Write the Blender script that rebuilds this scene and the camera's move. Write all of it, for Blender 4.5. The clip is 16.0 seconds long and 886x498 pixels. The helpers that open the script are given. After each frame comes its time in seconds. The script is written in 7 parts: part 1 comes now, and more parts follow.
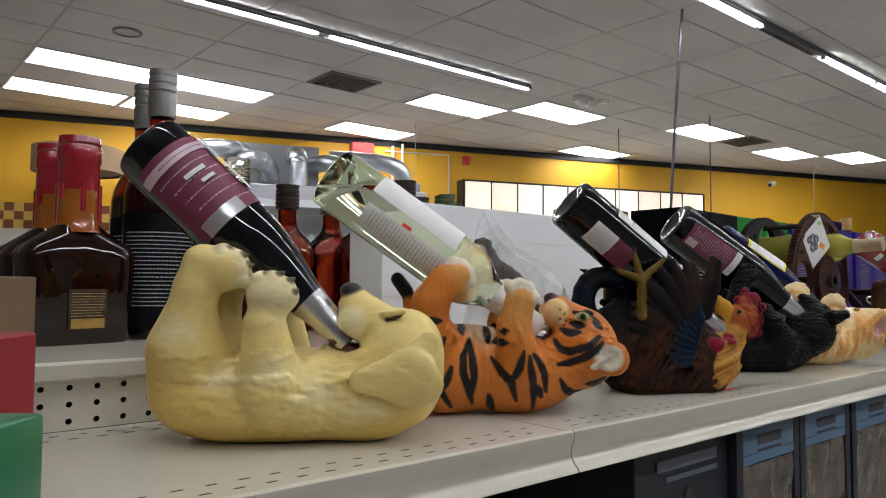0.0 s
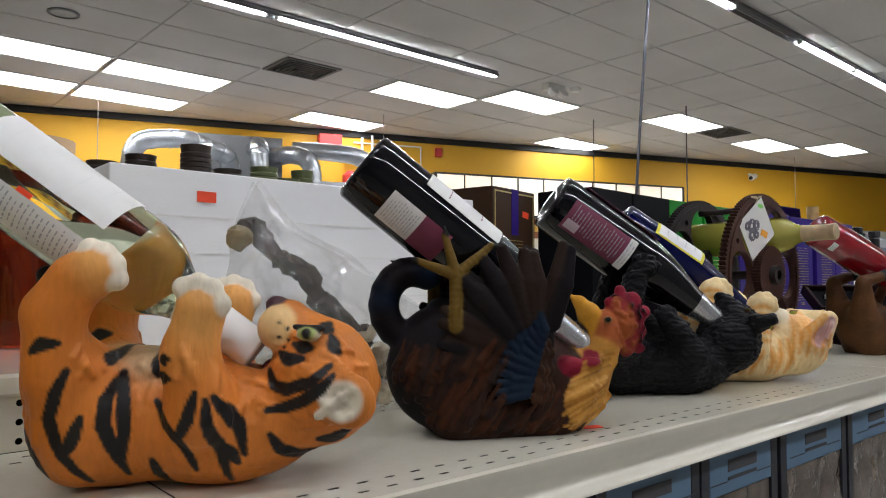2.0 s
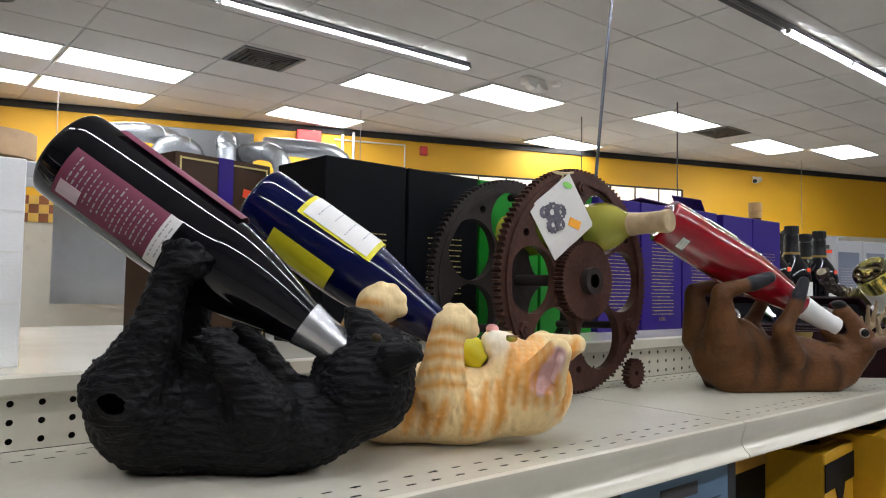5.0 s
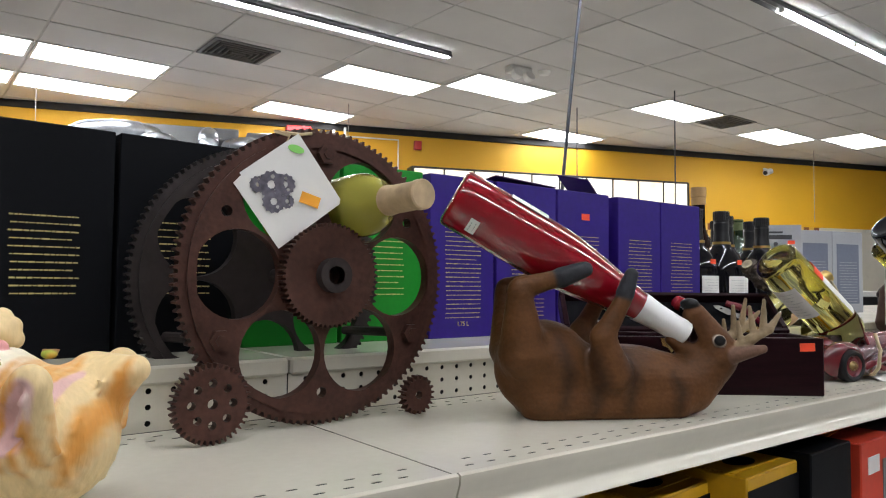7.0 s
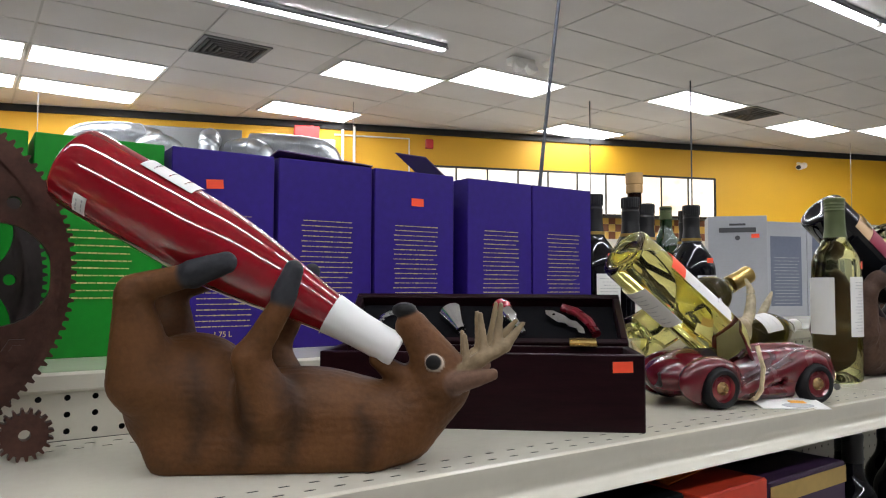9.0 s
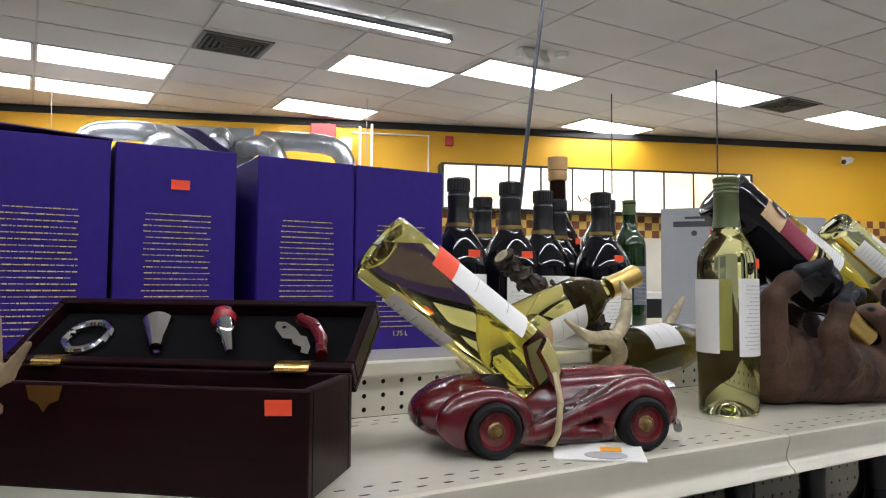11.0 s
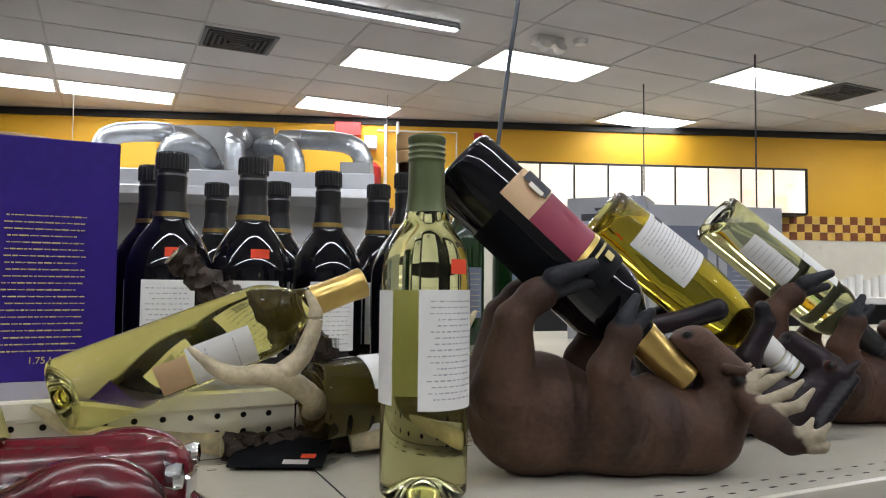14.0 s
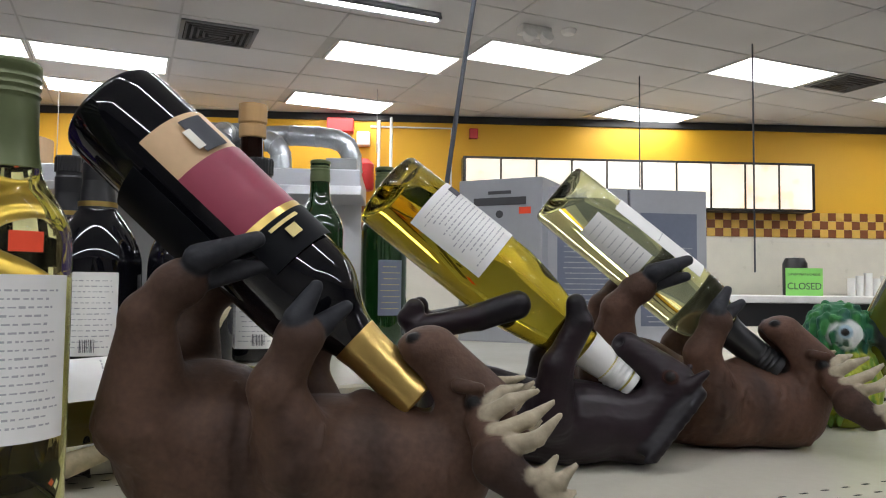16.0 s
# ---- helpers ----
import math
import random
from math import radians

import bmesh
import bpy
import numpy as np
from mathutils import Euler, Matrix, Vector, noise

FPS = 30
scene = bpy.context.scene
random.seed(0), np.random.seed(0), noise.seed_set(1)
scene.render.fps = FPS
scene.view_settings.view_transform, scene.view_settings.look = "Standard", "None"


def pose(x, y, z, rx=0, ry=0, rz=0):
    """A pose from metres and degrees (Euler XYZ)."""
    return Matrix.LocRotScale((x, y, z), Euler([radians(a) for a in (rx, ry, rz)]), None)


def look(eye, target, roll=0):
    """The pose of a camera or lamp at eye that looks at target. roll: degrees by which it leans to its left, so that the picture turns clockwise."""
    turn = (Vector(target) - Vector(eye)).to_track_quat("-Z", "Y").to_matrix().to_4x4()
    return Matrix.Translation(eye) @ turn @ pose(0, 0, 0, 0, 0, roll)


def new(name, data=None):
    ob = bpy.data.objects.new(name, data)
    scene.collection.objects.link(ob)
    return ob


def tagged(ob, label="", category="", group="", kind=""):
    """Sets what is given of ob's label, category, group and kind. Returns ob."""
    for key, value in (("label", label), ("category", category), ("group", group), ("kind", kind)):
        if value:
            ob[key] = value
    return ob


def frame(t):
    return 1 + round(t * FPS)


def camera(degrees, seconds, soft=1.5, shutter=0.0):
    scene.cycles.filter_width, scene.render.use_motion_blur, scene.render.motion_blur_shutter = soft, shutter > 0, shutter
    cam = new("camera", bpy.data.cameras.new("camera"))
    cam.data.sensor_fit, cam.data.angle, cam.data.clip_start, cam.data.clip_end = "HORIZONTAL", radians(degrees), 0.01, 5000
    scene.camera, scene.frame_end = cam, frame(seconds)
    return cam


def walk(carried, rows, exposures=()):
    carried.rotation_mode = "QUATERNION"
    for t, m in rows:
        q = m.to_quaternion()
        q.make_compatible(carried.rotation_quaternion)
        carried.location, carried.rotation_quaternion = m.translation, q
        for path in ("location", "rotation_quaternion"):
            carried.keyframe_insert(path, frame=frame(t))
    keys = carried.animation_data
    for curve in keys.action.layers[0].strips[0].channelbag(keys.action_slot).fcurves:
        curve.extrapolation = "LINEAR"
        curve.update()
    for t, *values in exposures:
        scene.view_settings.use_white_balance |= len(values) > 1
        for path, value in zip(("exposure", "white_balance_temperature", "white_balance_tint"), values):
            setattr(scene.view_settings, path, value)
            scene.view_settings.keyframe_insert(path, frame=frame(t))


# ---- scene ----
cam = camera(63.7, 16.0, soft=1.1)
PATH = [
    (0, (0.015, 0.007, 1.343), (1.306, 1.531, 1.449), 0.3),
    (0.5, (0.084, 0.012, 1.346), (1.375, 1.536, 1.448), 0.1),
    (1, (0.171, 0.052, 1.351), (1.465, 1.574, 1.448), 0.1),
    (1.5, (0.269, 0.075, 1.343), (1.575, 1.586, 1.439), 0.1),
    (2, (0.389, 0.072, 1.347), (1.702, 1.577, 1.441), 0.1),
    (2.5, (0.481, 0.042, 1.346), (1.794, 1.548, 1.444), 0.0),
    (3, (0.573, 0.043, 1.335), (1.888, 1.546, 1.433), 0.1),
    (3.5, (0.668, 0.061, 1.336), (1.989, 1.56, 1.433), 0.4),
    (5.8, (1.148, 0.02, 1.358), (2.373, 1.598, 1.457), 0.3),
    (6, (1.182, 0.011, 1.358), (2.398, 1.596, 1.455), 0.1),
    (6.5, (1.304, 0.029, 1.356), (2.524, 1.611, 1.454), 0.5),
    (7, (1.427, 0.016, 1.355), (2.649, 1.596, 1.452), 0.5),
    (7.5, (1.573, -0.036, 1.354), (2.783, 1.553, 1.452), 0.5),
    (8, (1.683, -0.057, 1.357), (2.846, 1.567, 1.456), 0.3),
    (8.2, (1.725, -0.053, 1.354), (2.877, 1.579, 1.454), 0.4),
    (10.3, (2.151, 0.03, 1.357), (3.237, 1.707, 1.458), 0.2),
    (10.5, (2.205, 0.028, 1.356), (3.274, 1.716, 1.456), 0.7),
    (11, (2.297, -0.014, 1.36), (3.308, 1.709, 1.462), 0.4),
    (11.5, (2.377, -0.01, 1.362), (3.344, 1.738, 1.462), 0.5),
    (12, (2.476, 0.037, 1.355), (3.434, 1.79, 1.452), 0.6),
    (12.5, (2.573, 0.087, 1.352), (3.531, 1.84, 1.451), 0.6),
    (13, (2.654, 0.081, 1.358), (3.61, 1.835, 1.458), 0.5),
    (13.5, (2.758, 0.07, 1.369), (3.688, 1.837, 1.472), 0.6),
    (14, (2.832, 0.038, 1.374), (3.681, 1.846, 1.478), 0.6),
    (14.5, (2.9, 0.015, 1.363), (3.714, 1.839, 1.469), 0.7),
    (15, (2.976, 0.04, 1.362), (3.783, 1.867, 1.464), 0.6),
    (15.5, (3.053, 0.073, 1.369), (3.859, 1.901, 1.471), 0.5),
    (16, (3.145, 0.088, 1.367), (3.95, 1.916, 1.47), 0.6),
]
walk(cam, [(t, look(eye, target, roll)) for t, eye, target, roll in PATH], ((0, 0.29), (1.5, 0.31), (3, 0.57), (7, 0.68), (11, 0.58), (14, 0.40), (16, 0.39)))

# ---- light and exposure
world = bpy.data.worlds.new("world")
scene.world = world
world.use_nodes = True
world.node_tree.nodes["Background"].inputs[0].default_value = (0.8, 0.85, 1.0, 1)
world.node_tree.nodes["Background"].inputs[1].default_value = 0.05
LAMP = 8.2        # glow of the ceiling panels
TUBE = 64.0       # glow of the bare tubes
SHELF = 1.2       # height of the display shelf
LEDGE = 1.268     # height of the raised ledge behind it
CEIL = 3.35


# ---- materials
def surface(name, rgb, rough=0.5, metal=0.0, vary=0.12, scale=6.0, fine=90.0, bump=0.08, coat=0.0, paint=False, stretch=(1, 1, 1), dist=0.002, sheen=0.0, spec=0.5):
    """A painted, cast or printed surface: two scales of colour variation and a fine relief."""
    m = bpy.data.materials.new(name)
    m.use_nodes = True
    n, l = m.node_tree.nodes, m.node_tree.links
    b = n["Principled BSDF"]
    co = n.new("ShaderNodeTexCoord")
    mp = n.new("ShaderNodeMapping")
    mp.inputs["Scale"].default_value = stretch
    l.new(co.outputs["Object"], mp.inputs["Vector"])
    big, small = n.new("ShaderNodeTexNoise"), n.new("ShaderNodeTexNoise")
    big.inputs["Scale"].default_value, big.inputs["Detail"].default_value = scale, 4
    small.inputs["Scale"].default_value, small.inputs["Detail"].default_value = fine, 3
    l.new(mp.outputs[0], big.inputs["Vector"])
    l.new(mp.outputs[0], small.inputs["Vector"])
    add = n.new("ShaderNodeMath")
    add.operation = "MULTIPLY_ADD"
    l.new(small.outputs["Fac"], add.inputs[0])
    add.inputs[1].default_value = 0.5
    l.new(big.outputs["Fac"], add.inputs[2])
    rng = n.new("ShaderNodeMapRange")
    rng.inputs["From Min"].default_value, rng.inputs["From Max"].default_value = 0.45, 1.05
    rng.inputs["To Min"].default_value, rng.inputs["To Max"].default_value = 1 - vary, 1 + vary
    l.new(add.outputs[0], rng.inputs["Value"])
    mix = n.new("ShaderNodeMix")
    mix.data_type, mix.blend_type = "RGBA", "MULTIPLY"
    mix.inputs[0].default_value = 1
    if paint:
        at = n.new("ShaderNodeAttribute")
        at.attribute_name = "paint"
        l.new(at.outputs["Color"], mix.inputs[6])
    else:
        mix.inputs[6].default_value = (*rgb, 1)
    l.new(rng.outputs[0], mix.inputs[7])
    l.new(mix.outputs[2], b.inputs["Base Color"])
    rr = n.new("ShaderNodeMapRange")
    rr.inputs["To Min"].default_value, rr.inputs["To Max"].default_value = rough * 0.75, min(rough * 1.25, 1)
    l.new(big.outputs["Fac"], rr.inputs["Value"])
    l.new(rr.outputs[0], b.inputs["Roughness"])
    b.inputs["Metallic"].default_value = metal
    b.inputs["Specular IOR Level"].default_value = spec
    b.inputs["Coat Weight"].default_value = coat
    b.inputs["Coat Roughness"].default_value = 0.02 if rough < 0.1 else 0.1
    b.inputs["Sheen Weight"].default_value = sheen
    if bump:
        bp = n.new("ShaderNodeBump")
        bp.inputs["Strength"].default_value, bp.inputs["Distance"].default_value = bump, dist
        l.new(add.outputs[0], bp.inputs["Height"])
        l.new(bp.outputs[0], b.inputs["Normal"])
    return m


def glass(name, rgb, rough=0.01, ior=1.48):
    m = bpy.data.materials.new(name)
    m.use_nodes = True
    n, l = m.node_tree.nodes, m.node_tree.links
    b = n["Principled BSDF"]
    b.inputs["Base Color"].default_value = (*rgb, 1)
    b.inputs["Transmission Weight"].default_value = 1
    b.inputs["IOR"].default_value = ior
    no = n.new("ShaderNodeTexNoise")
    no.inputs["Scale"].default_value = 25
    rr = n.new("ShaderNodeMapRange")
    rr.inputs["To Min"].default_value, rr.inputs["To Max"].default_value = rough, rough + 0.03
    l.new(no.outputs["Fac"], rr.inputs["Value"])
    l.new(rr.outputs[0], b.inputs["Roughness"])
    return m


def glow(name, rgb, strength, second=None):
    m = bpy.data.materials.new(name)
    m.use_nodes = True
    n, l = m.node_tree.nodes, m.node_tree.links
    b = n["Principled BSDF"]
    b.inputs["Base Color"].default_value = (0.8, 0.8, 0.8, 1)
    b.inputs["Emission Color"].default_value = (*rgb, 1)
    b.inputs["Emission Strength"].default_value = strength
    if second:
        no, mx, co = n.new("ShaderNodeTexNoise"), n.new("ShaderNodeMix"), n.new("ShaderNodeTexCoord")
        no.inputs["Scale"].default_value = 3.5
        mx.data_type = "RGBA"
        ramp = n.new("ShaderNodeMapRange")
        ramp.inputs["From Min"].default_value, ramp.inputs["From Max"].default_value = 0.5, 0.66
        l.new(co.outputs["Object"], no.inputs["Vector"])
        l.new(no.outputs["Fac"], ramp.inputs["Value"])
        l.new(ramp.outputs[0], mx.inputs[0])
        mx.inputs[6].default_value, mx.inputs[7].default_value = (*rgb, 1), (*second, 1)
        l.new(mx.outputs[2], b.inputs["Emission Color"])
    return m


M = dict(
    cream=surface("cream_enamel", (0.64, 0.605, 0.50), 0.23, vary=0.05, bump=0.03, coat=0.3),
    # near-black colour that stands in for shade inside openings
    holeshade=surface("painted_hole_shade", (0.012, 0.011, 0.01), 0.9),
    tile=surface("ceiling_tile", (0.64, 0.625, 0.61), 0.95, vary=0.10, scale=1.3, fine=160, bump=0.5, dist=0.004),
    tbar=surface("ceiling_bar", (0.50, 0.49, 0.47), 0.6),
    yellow=surface("yellow_paint", (0.78, 0.42, 0.02), 0.55, vary=0.06, scale=1.2, bump=0.05),
    band=surface("black_band", (0.015, 0.014, 0.014), 0.6),
    wallwhite=surface("white_tile_wall", (0.72, 0.68, 0.58), 0.3, vary=0.05),
    plain=surface("plain_wall", (0.26, 0.25, 0.23), 0.8, scale=1.0),
    floor=surface("floor_tile", (0.40, 0.38, 0.35), 0.45, scale=1.5),
    chk_a=surface("checker_brown", (0.22, 0.075, 0.03), 0.35), chk_b=surface("checker_yellow", (0.72, 0.45, 0.10), 0.35),
    steel=surface("stainless_steel", (0.62, 0.63, 0.64), 0.32, 1.0, vary=0.05, bump=0.02),
    duct=surface("galvanised_duct", (0.40, 0.42, 0.44), 0.36, 0.9, vary=0.18, scale=9, bump=0.25, dist=0.01),
    pewter=surface("pewter", (0.34, 0.33, 0.31), 0.35, 0.8), greymetal=surface("grey_metal", (0.22, 0.225, 0.23), 0.5, 0.4), ventmetal=surface("vent_metal", (0.09, 0.09, 0.09), 0.6),
    white=surface("white_paint", (0.80, 0.79, 0.76), 0.5),
    foam=surface("white_foam", (0.86, 0.86, 0.86), 0.75, vary=0.03, fine=220, bump=0.25, stretch=(1, 1, 6)),
    red=surface("red_paint", (0.55, 0.03, 0.03), 0.4), black=surface("black_plastic", (0.014, 0.014, 0.015), 0.35),
    rubber=surface("black_rubber", (0.010, 0.010, 0.011), 0.6, bump=0.2, spec=0.2),
    cable=surface("grey_cable", (0.05, 0.055, 0.07), 0.5), wire=surface("steel_wire", (0.35, 0.34, 0.33), 0.4, 0.8),
    lamp=glow("lamp_diffuser", (0.98, 1.0, 1.03), LAMP), tube=glow("lamp_tube", (0.97, 1.0, 1.07), TUBE),
    menu=glow("menu_glow", (1.0, 0.86, 0.60), 0.52, (0.95, 0.50, 0.16)), menuplain=glow("menu_glow_plain", (1.0, 0.89, 0.68), 0.56),
    paper=surface("white_paper", (0.80, 0.79, 0.76), 0.7, vary=0.04, bump=0.02), print=surface("grey_print", (0.42, 0.42, 0.43), 0.7),
    dkprint=surface("dark_print", (0.06, 0.06, 0.065), 0.7), blush=surface("blush_label", (0.66, 0.52, 0.56), 0.6), slategrey=surface("gear_picture", (0.13, 0.12, 0.15), 0.7, vary=0.5, scale=160, bump=0.0), maroon=surface("maroon_label", (0.20, 0.035, 0.075), 0.55),
    wine=surface("berry_label", (0.25, 0.02, 0.05), 0.5), tan=surface("tan_label", (0.60, 0.40, 0.22), 0.5),
    gold=surface("gold_foil", (0.72, 0.50, 0.16), 0.3, 0.9, bump=0.03), goldprint=surface("gold_print", (0.62, 0.50, 0.20), 0.45, 0.3),
    silver=surface("silver_foil", (0.68, 0.68, 0.70), 0.28, 0.8, bump=0.15),
    tag=surface("orange_tag", (0.92, 0.08, 0.025), 0.6), orange=surface("orange_sticker", (0.95, 0.42, 0.04), 0.6),
    blackglass=surface("black_bottle", (0.004, 0.004, 0.006), 0.035, vary=0.05, bump=0.0),
    redglass=surface("red_bottle", (0.26, 0.004, 0.012), 0.05, vary=0.08, bump=0.0, coat=1.0),
    blueglass=surface("blue_bottle", (0.002, 0.004, 0.045), 0.035, vary=0.08, bump=0.0),
    brownglass=surface("whiskey_dark", (0.010, 0.0025, 0.0012), 0.04, vary=0.2, bump=0.0),
    clear=glass("clear_glass", (0.97, 0.99, 0.97)), greenish=glass("pale_green_glass", (0.86, 0.95, 0.84)),
    olive=glass("olive_glass", (0.66, 0.62, 0.22)),
    amber=glass("amber_liquor", (0.24, 0.020, 0.004)), gold_liq=glass("golden_wine", (0.93, 0.86, 0.30), ior=1.36), pale_liq=glass("pale_wine", (0.93, 0.92, 0.47), ior=1.36), green_liq=glass("pale_green_wine", (0.86, 0.94, 0.70), ior=1.36), olive_liq=glass("olive_wine", (0.60, 0.47, 0.04), ior=1.36), dark_liq=glass("dark_olive_wine", (0.22, 0.18, 0.035), ior=1.36),
    straw=glass("straw_glass", (0.93, 0.88, 0.50)), housing=surface("strip_housing", (0.13, 0.13, 0.135), 0.5),
    wood=surface("cork_wood", (0.50, 0.31, 0.13), 0.6, vary=0.2, scale=30, stretch=(1, 1, 0.2)),
    cork=surface("cork", (0.45, 0.33, 0.19), 0.7, vary=0.25, scale=60),
    capgreen=surface("green_cap", (0.115, 0.14, 0.06), 0.42, 0.3), capyellow=surface("yellow_cap", (0.75, 0.66, 0.02), 0.4),
    capbrown=surface("dark_brown_cap", (0.035, 0.025, 0.02), 0.35), wax=surface("red_wax", (0.30, 0.009, 0.018), 0.25, vary=0.25, scale=25, bump=0.3, coat=0.8),
    purple=surface("purple_card", (0.027, 0.010, 0.18), 0.42, vary=0.25, scale=3, bump=0.02, spec=0.3), violet=surface("violet_card", (0.10, 0.05, 0.16), 0.5),
    blackcard=surface("black_card", (0.004, 0.0045, 0.006), 0.55, vary=0.2, bump=0.02, spec=0.10), greencard=surface("green_card", (0.006, 0.22, 0.016), 0.42, vary=0.15, scale=3, spec=0.3),
    browncard=surface("brown_card", (0.050, 0.025, 0.012), 0.5, vary=0.15, spec=0.3), silvercard=surface("silver_card", (0.42, 0.43, 0.46), 0.4, 0.35, vary=0.06),
    # darkblue, skyblue and film carry some of the upper shelf's shade in their colour
    slate=surface("slate_panel", (0.16, 0.18, 0.24), 0.4, 0.2), darkblue=surface("dark_blue_card", (0.015, 0.018, 0.026), 0.5), skyblue=surface("sky_blue_card", (0.11, 0.20, 0.31), 0.5, vary=0.05),
    film=surface("crumpled_film", (0.13, 0.105, 0.085), 0.15, vary=0.5, scale=14, fine=40, bump=0.7, dist=0.01),
    casey=surface("case_yellow", (0.66, 0.36, 0.01), 0.5), caser=surface("case_red", (0.62, 0.05, 0.02), 0.5), caseo=surface("case_orange", (0.85, 0.20, 0.02), 0.5),
    carton=surface("brown_cardboard", (0.24, 0.16, 0.09), 0.85, vary=0.2), greenplastic=surface("green_plastic", (0.005, 0.17, 0.075), 0.35), crimson=surface("crimson_card", (0.30, 0.012, 0.03), 0.5),
    rust=surface("brown_iron", (0.068, 0.029, 0.021), 0.48, 0.25, vary=0.5, scale=22, fine=160, bump=0.4, spec=0.3), rustdk=surface("dark_iron", (0.030, 0.023, 0.022), 0.6, 0.25, vary=0.4, scale=20, bump=0.3, spec=0.3),
    mahog=surface("mahogany", (0.012, 0.0026, 0.0042), 0.34, vary=0.5, scale=10, fine=60, bump=0.04, coat=0.0, spec=0.14, stretch=(1, 9, 9)), velvet=surface("black_velvet", (0.006, 0.006, 0.007), 0.95, spec=0.05),
    brass=surface("brass", (0.70, 0.50, 0.20), 0.25, 1.0), oldbrass=surface("old_brass", (0.34, 0.23, 0.10), 0.4, 0.8, vary=0.5, scale=200, bump=0.2), chrome=surface("chrome", (0.75, 0.75, 0.76), 0.12, 1.0, bump=0.0),
    carpaint=surface("car_paint", (1, 1, 1), 0.26, 0.05, vary=0.35, scale=26, fine=70, bump=0.05, coat=0.5, paint=True), carred=surface("car_red", (0.14, 0.006, 0.013), 0.28, 0.1, vary=0.6, scale=26, fine=70, bump=0.06, coat=0.6), carblack=surface("car_black", (0.02, 0.012, 0.012), 0.4), string=surface("raffia", (0.58, 0.47, 0.28), 0.8),
    leaf=surface("lime_sign", (0.28, 0.72, 0.16), 0.6, vary=0.04),
    antler=surface("antler_bone", (0.50, 0.42, 0.27), 0.5, vary=0.45, scale=24, fine=160, bump=0.3), bark=surface("dark_antler", (0.040, 0.026, 0.017), 0.7, vary=0.7, scale=60, bump=0.8, dist=0.004),
    clay=surface("painted_resin", (1, 1, 1), 0.50, vary=0.15, scale=32, fine=260, bump=0.55, dist=0.0026, paint=True, stretch=(1, 1, 0.3), spec=0.30),
    fur=surface("painted_resin_fur", (1, 1, 1), 0.46, vary=0.11, scale=22, fine=300, bump=0.36, dist=0.0022, paint=True, stretch=(0.35, 1, 1), spec=0.32),
    darkfur=surface("dark_resin_fur", (1, 1, 1), 0.5, vary=0.3, scale=60, fine=300, bump=0.9, dist=0.004, paint=True, stretch=(0.3, 1, 1), spec=0.14),
    darkclay=surface("dark_painted_resin", (1, 1, 1), 0.55, vary=0.2, scale=30, fine=260, bump=0.35, dist=0.0018, paint=True, spec=0.10),
    browncl=surface("brown_painted_resin", (1, 1, 1), 0.55, vary=0.35, scale=22, fine=240, bump=0.4, dist=0.0018, paint=True, spec=0.16),
    shiny=surface("dark_resin", (1, 1, 1), 0.36, vary=0.20, scale=26, fine=150, bump=0.12, dist=0.0015, paint=True, spec=0.22),
)


M["cloudy"] = glass("cloudy_wine", (0.52, 0.47, 0.09), ior=1.36)
M["cloudy"].node_tree.nodes["Principled BSDF"].inputs["Transmission Weight"].default_value = 0.45


# ---- mesh helpers
def finish(name, bm, material, smooth=30):
    me = bpy.data.meshes.new(name)
    bmesh.ops.recalc_face_normals(bm, faces=bm.faces)
    bm.to_mesh(me)
    bm.free()
    for mm in material if isinstance(material, (list, tuple)) else [material]:
        me.materials.append(mm)
    if smooth:
        me.shade_smooth()
        me.set_sharp_from_angle(angle=radians(smooth))
    return me


def part(name, bm, material, parent, label="", smooth=30, m=None):
    """Links a bmesh (or a mesh) as one object under a thing or a part."""
    me = bm if isinstance(bm, bpy.types.Mesh) else finish(name, bm, material, smooth)
    ob = new(name, me)
    ob.parent = parent
    if m is not None:
        ob.matrix_basis = m
    return tagged(ob, label)


def thing(name, label, category, m=None, group=""):
    ob = new(name)
    ob.empty_display_size = 0.02
    if m is not None:
        ob.matrix_basis = m
    return tagged(ob, label, category, group)


def single(name, bm, material, label, category, m=None, group="", smooth=30, kind=""):
    me = bm if isinstance(bm, bpy.types.Mesh) else finish(name, bm, material, smooth)
    ob = new(name, me)
    if m is not None:
        ob.matrix_basis = m
    return tagged(ob, label, category, group, kind)


def box(x0, x1, y0, y1, z0, z1, bevel=0.0, bm=None, seg=1):
    own = bmesh.new()
    bmesh.ops.create_cube(own, size=1, matrix=Matrix.LocRotScale(((x0 + x1) / 2, (y0 + y1) / 2, (z0 + z1) / 2), None, (x1 - x0, y1 - y0, z1 - z0)))
    if bevel:
        bmesh.ops.bevel(own, geom=own.edges[:], offset=bevel, segments=seg, affect="EDGES", profile=0.5)
    if bm is None:
        return own
    return merge(bm, own)


def merge(bm, other, m=None):
    """Adds the second bmesh to the first."""
    me = bpy.data.meshes.new("tmp")
    if m is not None:
        bmesh.ops.transform(other, matrix=m, verts=other.verts)
    other.to_mesh(me)
    other.free()
    bm.from_mesh(me)
    bpy.data.meshes.remove(me)
    return bm


